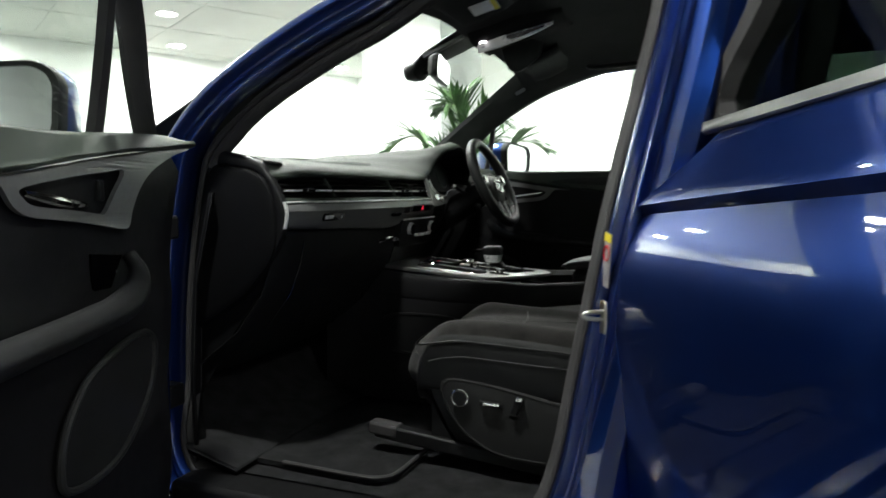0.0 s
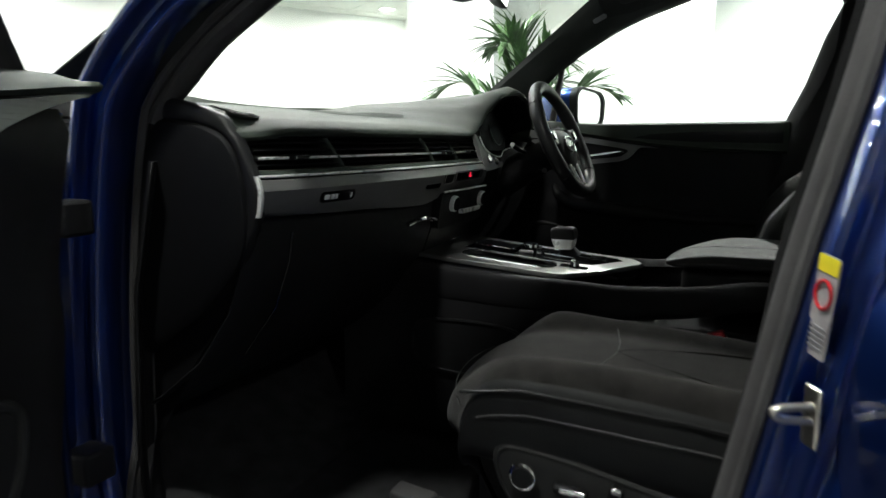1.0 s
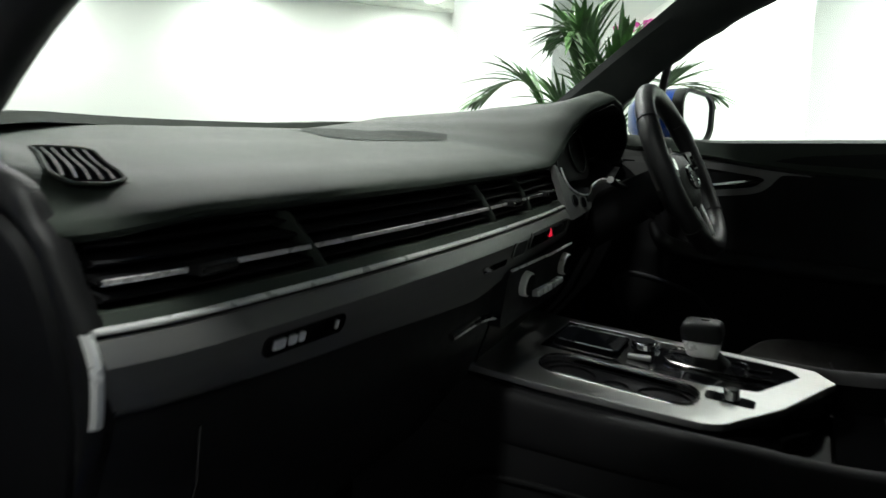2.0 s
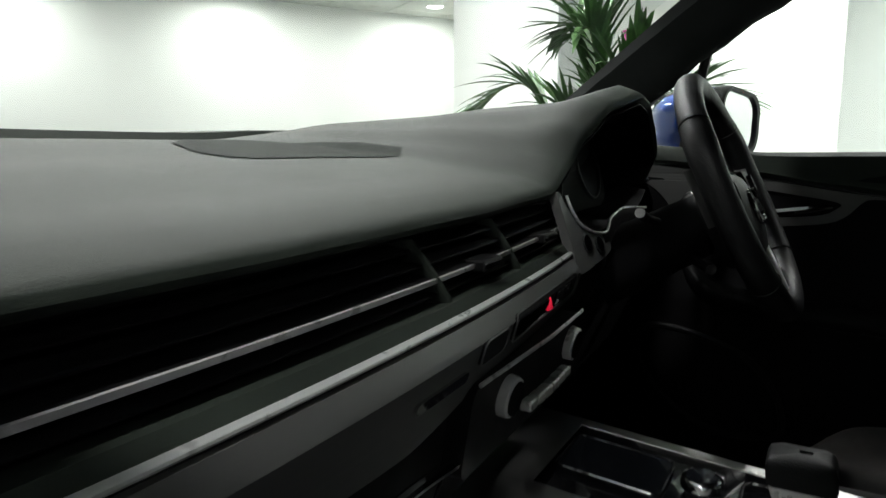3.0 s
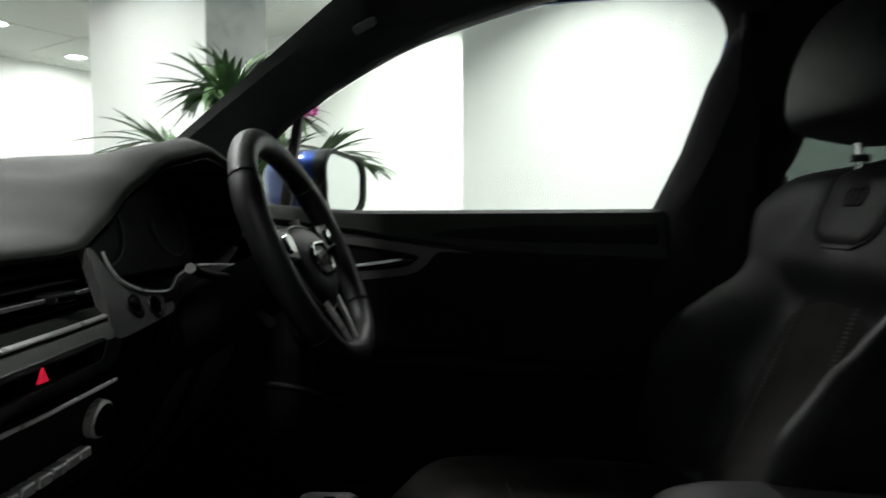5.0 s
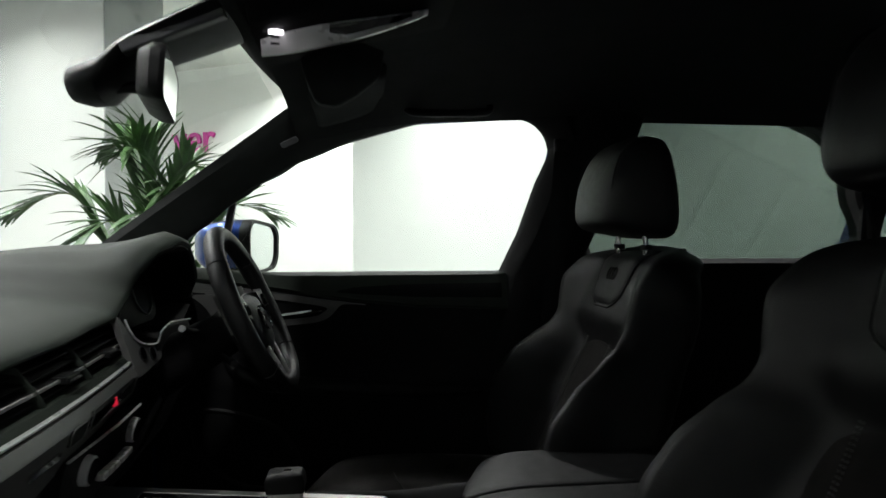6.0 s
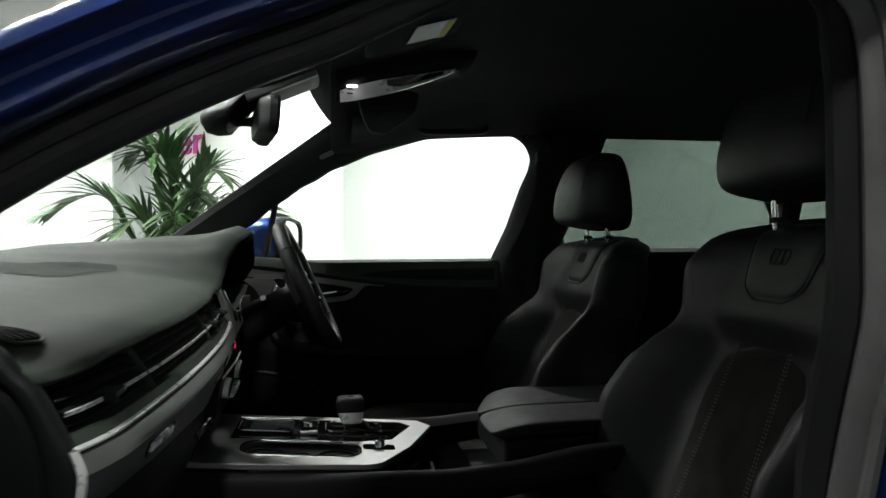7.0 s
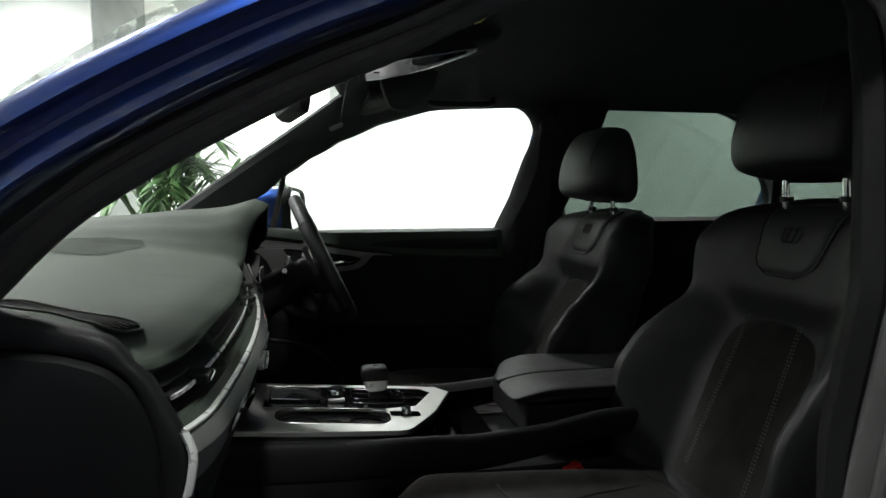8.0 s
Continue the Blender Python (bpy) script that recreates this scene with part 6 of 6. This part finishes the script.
            rows.append([a + Vector((-0.025, s * 0.10, 0.0)), a, a * 0.75 + mid * 0.25 + Vector((0.002, -s * 0.010, 0)), mid, b * 0.75 + mid * 0.25 + Vector((0.004, -s * 0.006, 0)), b, b + Vector((0.0, s * 0.045, 0.014))])
        part("a_pillar_lining", grid(rows), LINING, body, "black A pillar lining", thick=0.006)
    part("pillar_tag", slab(rounded(0.042, 0.017, 0.006), (), lambda a, b: Vector((0.032, 0.5925, 1.462)) + Vector((0.257, -0.633, -0.730)) * 0.003 + Vector((0.905, -0.06, 0.42)) * a + Vector((-0.31, -0.77, 0.56)) * b, (0.0005, -0.0015, -0.0015)), GREYPRINT, body, "small grey airbag tag on the pillar", smooth=False)
    rows = []
    for i in range(17):
        f = -1 + i / 8
        row = []
        for k in range(9):
            g = k / 8
            half = 0.80 - 0.15 * g
            x0 = screen_x(half * f) - 0.10
            row.append(Vector((x0 + (0.005 - x0) * g, half * f, 1.13 + (1.555 - 1.13 - 0.02 * abs(f) ** 2) * g + 0.030 * math.sin(math.pi * g))))
        rows.append(row)
    part("windscreen", grid(rows), CLEAR, body, "clear laminated windscreen").visible_shadow = False
    # header above the screen
    rows = [[Vector((x + 0.050 * (abs(y) / 0.6) ** 2, y, z - 0.004 * (abs(y) / 0.62) ** 3.5)) for x, z in ((-0.005, 1.566), (0.022, 1.542), (0.050, 1.532), (0.09, 1.544), (0.15, 1.572))] for y in [-0.68 + 1.36 * i / 28 for i in range(29)]]
    part("screen_header", grid(rows), TRIM_CLOTH, body, "black lining above the windscreen", thick=0.006)
    # B and C pillars, side linings behind the front doors
    for s in (-1, 1):
        rows = []
        for z in (0.42, 0.6, 0.8, 1.0, 1.14, 1.25, 1.38, 1.50, 1.56):
            x0 = lerp_table([(0.42, 0.44), (0.6, 0.485), (0.8, 0.52), (1.0, 0.565), (1.14, 0.598), (1.3, 0.63), (1.5, 0.665), (1.56, 0.67)], z)
            y = side_y(z, 0.735, 0.25)
            x0 += lerp_table([(0.4, -0.03), (1.14, -0.026), (1.25, -0.002), (1.38, 0.016), (1.5, 0.046), (1.56, 0.056)], z) if s > 0 else 0.0
            wd = (0.19 if s > 0 else 0.27) if z > 1.1 else 0.16
            rows.append([Vector((x0 - 0.004, s * (y + 0.05), z)), Vector((x0 + 0.005, s * (y + 0.012), z)), Vector((x0 + 0.03, s * (y - 0.012), z)), Vector((x0 + 0.10, s * (y - 0.02), z)), Vector((x0 + wd * 0.8, s * (y - 0.012), z)), Vector((x0 + wd, s * (y + 0.03), z))])
        part("b_pillar_lining", grid(rows), TRIM_CLOTH, body, "black B pillar lining", thick=0.008)
        rows = []
        for z in (0.40, 0.6, 0.8, 1.0, 1.14, 1.25, 1.38, 1.50, 1.58):
            x0 = lerp_table([(0.42, 0.47), (0.6, 0.50), (0.8, 0.54), (1.0, 0.58), (1.14, 0.612), (1.3, 0.645), (1.5, 0.68)], z)
            y = side_y(z, 0.862, 0.25)
            rows.append([Vector((x0 + 0.02, s * (y - 0.01), z)), Vector((x0 + 0.055, s * (y + 0.006), z)), Vector((x0 + 0.085, s * (y - 0.004), z)), Vector((x0 + 0.10, s * (y - 0.03), z)), Vector((x0 + 0.13, s * (y - 0.06), z)), Vector((x0 + 0.16, s * (y - 0.10), z))])
        part("b_pillar", grid(rows), PAINT, body, "blue painted B pillar", thick=0.01)
        # roof rail lining and skin over the rear doors
        rows = [[Vector((x, s * 0.56, 1.585 - 0.02 * step(1.6, 2.4, x))), Vector((x, s * 0.64, 1.563 - 0.02 * step(1.6, 2.4, x))), Vector((x, s * 0.68, 1.548 - 0.02 * step(1.6, 2.4, x))), Vector((x, s * 0.71, 1.575 - 0.02 * step(1.6, 2.4, x)))] for x in (0.10, 0.3, 0.6, 1.0, 1.5, 2.0, 2.5)]
        rows[0] = [p + Vector((0, 0, -0.075)) for p in rows[0]]
        rows[1] = [p + Vector((0, 0, -0.015)) for p in rows[1]]
        part("roof_rail_lining", grid(rows), TRIM_CLOTH, body, "black lining along the roof rail", thick=0.01)
        rows = [[Vector((x, s * y, z + dz)) for y, z in ((0.690, 1.655), (0.735, 1.625), (0.755, 1.59), (0.745, 1.56))] for x, dz in ((0.14, -0.085), (0.22, -0.058), (0.34, -0.028), (0.6, -0.01), (1.0, 0.008), (1.6, 0.0), (2.1, -0.02), (2.55, -0.07))]
        part("roof_edge", grid(rows), PAINT, body, "blue roof edge", thick=0.01)
        # rear quarter
        qs = [(1.63, 1.16), (2.86, 1.20), (2.70, 1.52), (2.50, 1.60), (1.63, 1.62), (1.65, 1.42)]
        qh = [(1.70, 1.20), (2.50, 1.22), (2.42, 1.48), (1.68, 1.53)]
        part("rear_quarter", slab(qs, (qh,), lambda a, b: (a, s * (0.90 - 0.42 * max(0, b - 1.16)), b), (0, -s * 0.06, 0)), PAINT, body, "blue rear quarter panel", smooth=False)
        part("quarter_lining", slab([(1.58, 0.45), (2.80, 0.45), (2.84, 1.20), (2.66, 1.50), (2.48, 1.575), (1.57, 1.59), (1.60, 1.42)], (qh,), lambda a, b: (a, s * (0.825 - 0.36 * max(0, b - 1.16)), b), (0, -s * 0.012, 0)), BLACK, body, "black rear side lining", smooth=False)
        part("quarter_glass", slab(qh, (), lambda a, b: (a, s * (0.875 - 0.42 * max(0, b - 1.16)), b), (0, -s * 0.004, 0)), PRIVACY, body, "dark tinted quarter glass", smooth=False).visible_shadow = False
        # sill
        part("door_sill", box((0.1, s * 0.815, 0.375), (1.02, 0.11, 0.06)), BLACK, body, "black door sill trim", bevel=0.012)
        part("rocker", box((0.5, s * 0.90, 0.31), (2.1, 0.10, 0.12)), PAINT, body, "blue rocker panel", bevel=0.03, bevel_segments=3)
        # hinge pillar inner side
        rows = [[Vector((x, s * y, z)) for x, y in ((-0.375 + o + (0.090 if s > 0 else 0.0), 0.79), (-0.42 + o, 0.745), (-0.55 + o, 0.735), (-0.78, 0.74))] for z, o in ((0.40, -0.03), (0.6, -0.035), (0.85, -0.015), (1.00, 0.025), (1.06, 0.04))]
        part("kick_panel", grid(rows), BLACK, body, "black kick panel", thick=0.01)
    # rear window
    rows = [[Vector((x, y * (1 - 0.1 * k), z)) for k, (x, z) in enumerate(((2.86, 1.22), (2.75, 1.40), (2.60, 1.57)))] for y in (-0.72, 0, 0.72)]
    part("rear_window", grid(rows), PRIVACY, body, "dark tinted rear window").visible_shadow = False


body = None
build_body()


# hinge hardware, striker and label on the passenger side
def small_hardware():
    for z in (0.985, 0.62):
        part("door_hinge", box((-0.368, -0.905, z), (0.05, 0.05, 0.05)), BLACK, body, "black door hinge", bevel=0.006)
    st = part("door_striker", box((0.553, -0.858, 0.842), (0.006, 0.022, 0.058), Matrix.Rotation(radians(30), 4, "Z")), STEEL, car, "bare steel door striker", bevel=0.003)
    part("striker_loop", tube(spline([(0.553, -0.862, 0.853), (0.528, -0.872, 0.851), (0.521, -0.874, 0.846), (0.528, -0.872, 0.841), (0.553, -0.862, 0.839)], 18), 0.0040, 10), STEEL, st, "steel striker loop")
    # warning label on the B pillar: yellow head, white body, red ring
    m = Matrix.Translation((0.558, -0.842, 0.940)) @ Matrix.Rotation(radians(30), 4, "Z") @ Matrix.Rotation(radians(8), 4, "X")
    lay = lambda d: (lambda a, b: m @ Vector((d, a, b)))
    lab = part("warning_label", slab(rounded(0.028, 0.096, 0.003, 2), (), lay(-0.004), (0.001, 0, 0)), LABEL, car, "white and yellow airbag warning label", smooth=False)
    part("label_head", slab([(-0.0135, 0.032), (0.0135, 0.032), (0.0135, 0.047), (-0.0135, 0.047)], (), lay(-0.005), (0.0005, 0, 0)), YELLOW, lab, "yellow label head", smooth=False)
    ring = [m @ Vector((-0.0052, 0.0105 * math.cos(a), 0.012 + 0.0130 * math.sin(a))) for a in (2 * math.pi * i / 24 for i in range(24))]
    part("prohibition_ring", tube(ring, 0.0016, 6, True), RED, lab, "red prohibition ring")
    for k in range(5):
        part("label_bar", slab([(-0.010, -0.020 - 0.005 * k), (0.010, -0.020 - 0.005 * k), (0.010, -0.0177 - 0.005 * k), (-0.010, -0.0177 - 0.005 * k)], (), lay(-0.0052), (0.0005, 0, 0)), GREYPRINT, lab, smooth=False)


small_hardware()


# seat belts
def seat_belt(s):
    pts = [(0.700, s * 0.650, 1.455), (0.690, s * 0.655, 1.30), (0.672, s * 0.668, 1.05), (0.650, s * 0.675, 0.75), (0.63, s * 0.68, 0.50)]
    line = spline(pts, 24)
    rows = [[p + Vector((-0.022, -s * 0.006, 0)), p + Vector((0, -s * 0.010, 0)), p + Vector((0.022, -s * 0.006, 0))] for p in line]
    b = part("seat_belt", grid(rows), TRIM_CLOTH, car, "black seat belt webbing on the pillar", thick=0.0015)
    part("belt_anchor", box((0.705, s * 0.655, 1.465), (0.05, 0.02, 0.05)), BLACK, b, "black belt anchor", bevel=0.008)


seat_belt(-1)
seat_belt(1)


# overhead parts
def build_overhead():
    # roof console
    rows = []
    for i in range(13):
        x = 0.055 + 0.27 * i / 12
        z = 1.506 + 0.068 * (i / 12) ** 0.8
        w = 0.105 - 0.02 * i / 12
        rows.append([Vector((x, y, z + dz)) for y, dz in ((-w - 0.025, 0.025), (-w, 0.006), (-w * 0.85, 0.0), (0, -0.004), (w * 0.85, 0.0), (w, 0.006), (w + 0.025, 0.025))])
    oc = part("roof_console", grid(rows), TRIM_CLOTH, car, "black overhead console with map lamp", thick=0.006)
    bar, inlay = [], []
    for i in range(21):
        f = i / 20
        x = 0.064 + 0.226 * f
        z = 1.515 + 0.041 * f ** 1.1
        h = 0.028 * (1 - f ** 2.2) + 0.004
        y = -0.060 + 0.012 * f
        bar.append([Vector((x, y + 0.03, z + 0.006)), Vector((x, y + 0.002, z)), Vector((x, y, z - 0.002)), Vector((x, y + 0.003, z - h * 0.5)), Vector((x, y + 0.009, z - h)), Vector((x, y + 0.014, z - h - 0.001)), Vector((x, y + 0.04, z - h + 0.01))])
        if 8 <= i <= 18:
            inlay.append([Vector((x, y - 0.0005, z - 0.003)), Vector((x, y + 0.001, z - h * 0.4)), Vector((x, y + 0.0035, z - h * (0.75 if i > 10 else 0.5 + 0.12 * (i - 8))))])
    part("console_bezel", grid(bar, close_v=True), SILVER, oc, "bright metal console bezel")
    part("bezel_inlay", grid(inlay), GLOSS, oc, "dark glossy inlay in the bezel")
    part("map_lamp", disc((0.086, -0.074, 1.508), (0, -0.2, 1), 0.010, 0.005, 24), CABIN_LAMP, oc, "lit white map lamp")
    for k in range(2):
        part("bezel_key", box((0.083, -0.0595, 1.506 - 0.009 * k), (0.012, 0.003, 0.003)), BLACK, oc, bevel=0.001)
    # sun visors
    for s in (-1, 1):
        rows = []
        for i in range(11):
            y = s * (0.275 + 0.305 * i / 10)
            end = 0.012 * (1 if i in (0, 10) else 0)
            rows.append([Vector((x, y, z + end - 0.9 * max(0.0, abs(y) - 0.45) ** 2)) for x, z in ((0.100, 1.512), (0.100, 1.500), (0.112, 1.497), (0.157, 1.5085), (0.211, 1.5290), (0.245, 1.548), (0.235, 1.558))])
        v = part("sun_visor", grid(rows), TRIM_CLOTH, car, "black cloth sun visor", thick=0.008)
        if s < 0:
            sq = [(0, 0), (1, 0), (1, 1), (0, 1)]
            part("visor_label", slab(sq, (), lambda a, b: (0.158 + 0.006 * a + 0.060 * b, -0.366 - 0.074 * a + 0.023 * b, 1.5050 + 0.0023 * a + 0.0228 * b), (0, 0, 0.001)), PAPER, v, "white warning label on the visor", smooth=False)
            part("visor_label_edge", slab([(0, 0.8), (1, 0.8), (1, 1), (0, 1)], (), lambda a, b: (0.158 + 0.006 * a + 0.060 * b, -0.366 - 0.074 * a + 0.023 * b, 1.5040 + 0.0023 * a + 0.0228 * b), (0, 0, 0.0005)), YELLOW, v, "yellow end of the label", smooth=False)
    # glasses flap hanging on the driver's side
    flap = [(0.104, 1.515), (0.108, 1.495), (0.114, 1.475), (0.124, 1.453), (0.131, 1.446), (0.156, 1.4425), (0.165, 1.445), (0.188, 1.459), (0.218, 1.483), (0.226, 1.493), (0.234, 1.530), (0.17, 1.55)]
    part("glasses_holder", slab(flap, (), lambda a, b: (a, 0.075, b), (0, 0.022, 0)), LINING, body, "dark glasses holder flap", bevel=0.006)
    # grab handle
    g = spline([(0.30, 0.575, 1.548), (0.315, 0.555, 1.528), (0.40, 0.552, 1.527), (0.485, 0.555, 1.532), (0.50, 0.575, 1.552)], 24)
    part("grab_handle", tube(g, 0.009, 10), BLACK, body, "black roof grab handle")
    # rear-view mirror with sensor housing
    rows = []
    for x, z, w, h in ((-0.202, 1.450, 0.014, 0.010), (-0.192, 1.448, 0.038, 0.024), (-0.172, 1.448, 0.054, 0.029), (-0.150, 1.453, 0.062, 0.031), (-0.128, 1.474, 0.066, 0.026), (-0.110, 1.490, 0.072, 0.018), (-0.03, 1.524, 0.092, 0.014), (0.03, 1.550, 0.100, 0.012)):
        rows.append([Vector((x, w * math.cos(a), z + h * math.sin(a))) for a in (2 * math.pi * i / 20 for i in range(20))])
    mh = part("mirror_housing", grid(rows, close_v=True), BLACK, car, "black sensor housing at the windscreen top")
    part("housing_trim", box((-0.045, -0.066, 1.508), (0.140, 0.02, 0.017), Matrix.Rotation(radians(-23), 4, "Y")), POT, mh, "grey clip of the housing", bevel=0.003)
    part("mirror_arm", tube([(-0.160, 0.0, 1.444), (-0.125, 0.0, 1.446), (-0.085, 0.0, 1.448)], [0.012, 0.0075, 0.012], 12), BLACK, mh, "black mirror arm")
    mm = Matrix.Translation((-0.072, 0.000, 1.448)) @ Matrix.Rotation(radians(11), 4, "Z") @ Matrix.Rotation(radians(4), 4, "Y")
    out = rounded(0.235, 0.072, 0.026, 6)
    rows = [[mm @ Vector((x, a * k, b * k)) for a, b in out] for k, x in ((0.3, -0.034), (0.80, -0.028), (0.98, -0.012), (1.0, 0.0), (0.97, 0.006), (0.93, 0.006))]
    rv = part("rear_view_mirror", grid(rows, close_v=True), BLACK, car, "black frameless rear-view mirror")
    part("rear_view_glass", slab([(a * 0.94, b * 0.94) for a, b in out], (), lambda a, b: mm @ Vector((0.0055, a, b)), (-0.001, 0, 0)), MIRROR, rv, "silvered rear-view glass", smooth=False)


build_overhead()


# wheels
def road_wheel(x, y):
    s = 1 if y > 0 else -1
    w = part("road_wheel", grid([[Vector((x + r * math.cos(a), y + s * dy, 0.385 + r * math.sin(a))) for a in (2 * math.pi * i / 48 for i in range(48))] for r, dy in ((0.25, -0.12), (0.34, -0.13), (0.375, -0.115), (0.384, -0.08), (0.384, 0.06), (0.372, 0.10), (0.34, 0.118), (0.262, 0.11), (0.255, 0.08))], close_v=True), TYRE, car, "black tyre on a silver alloy wheel")
    part("rim", grid([[Vector((x + r * math.cos(a), y + s * dy, 0.385 + r * math.sin(a))) for a in (2 * math.pi * i / 48 for i in range(48))] for r, dy in ((0.262, 0.108), (0.250, 0.100), (0.242, 0.02), (0.242, -0.10))], close_v=True), ALU, w, "silver alloy rim")
    for k in range(10):
        a = 2 * math.pi * k / 10
        d = Vector((math.cos(a), 0, math.sin(a)))
        c = Vector((x, y, 0.385))
        part("rim_spoke", tube([c + d * 0.04 + Vector((0, s * 0.085, 0)), c + d * 0.14 + Vector((0, s * 0.095, 0)), c + d * 0.248 + Vector((0, s * 0.085, 0))], 0.016, 6, flat=0.8), ALU, w, "alloy spoke")
    part("hub_cap", disc((x, y + s * 0.09, 0.385), (0, 1, 0), 0.06, 0.03, 24), ALU, w, bevel=0.006)


for wx in (-1.02, 1.97):
    for wy in (-0.84, 0.84):
        road_wheel(wx, wy)
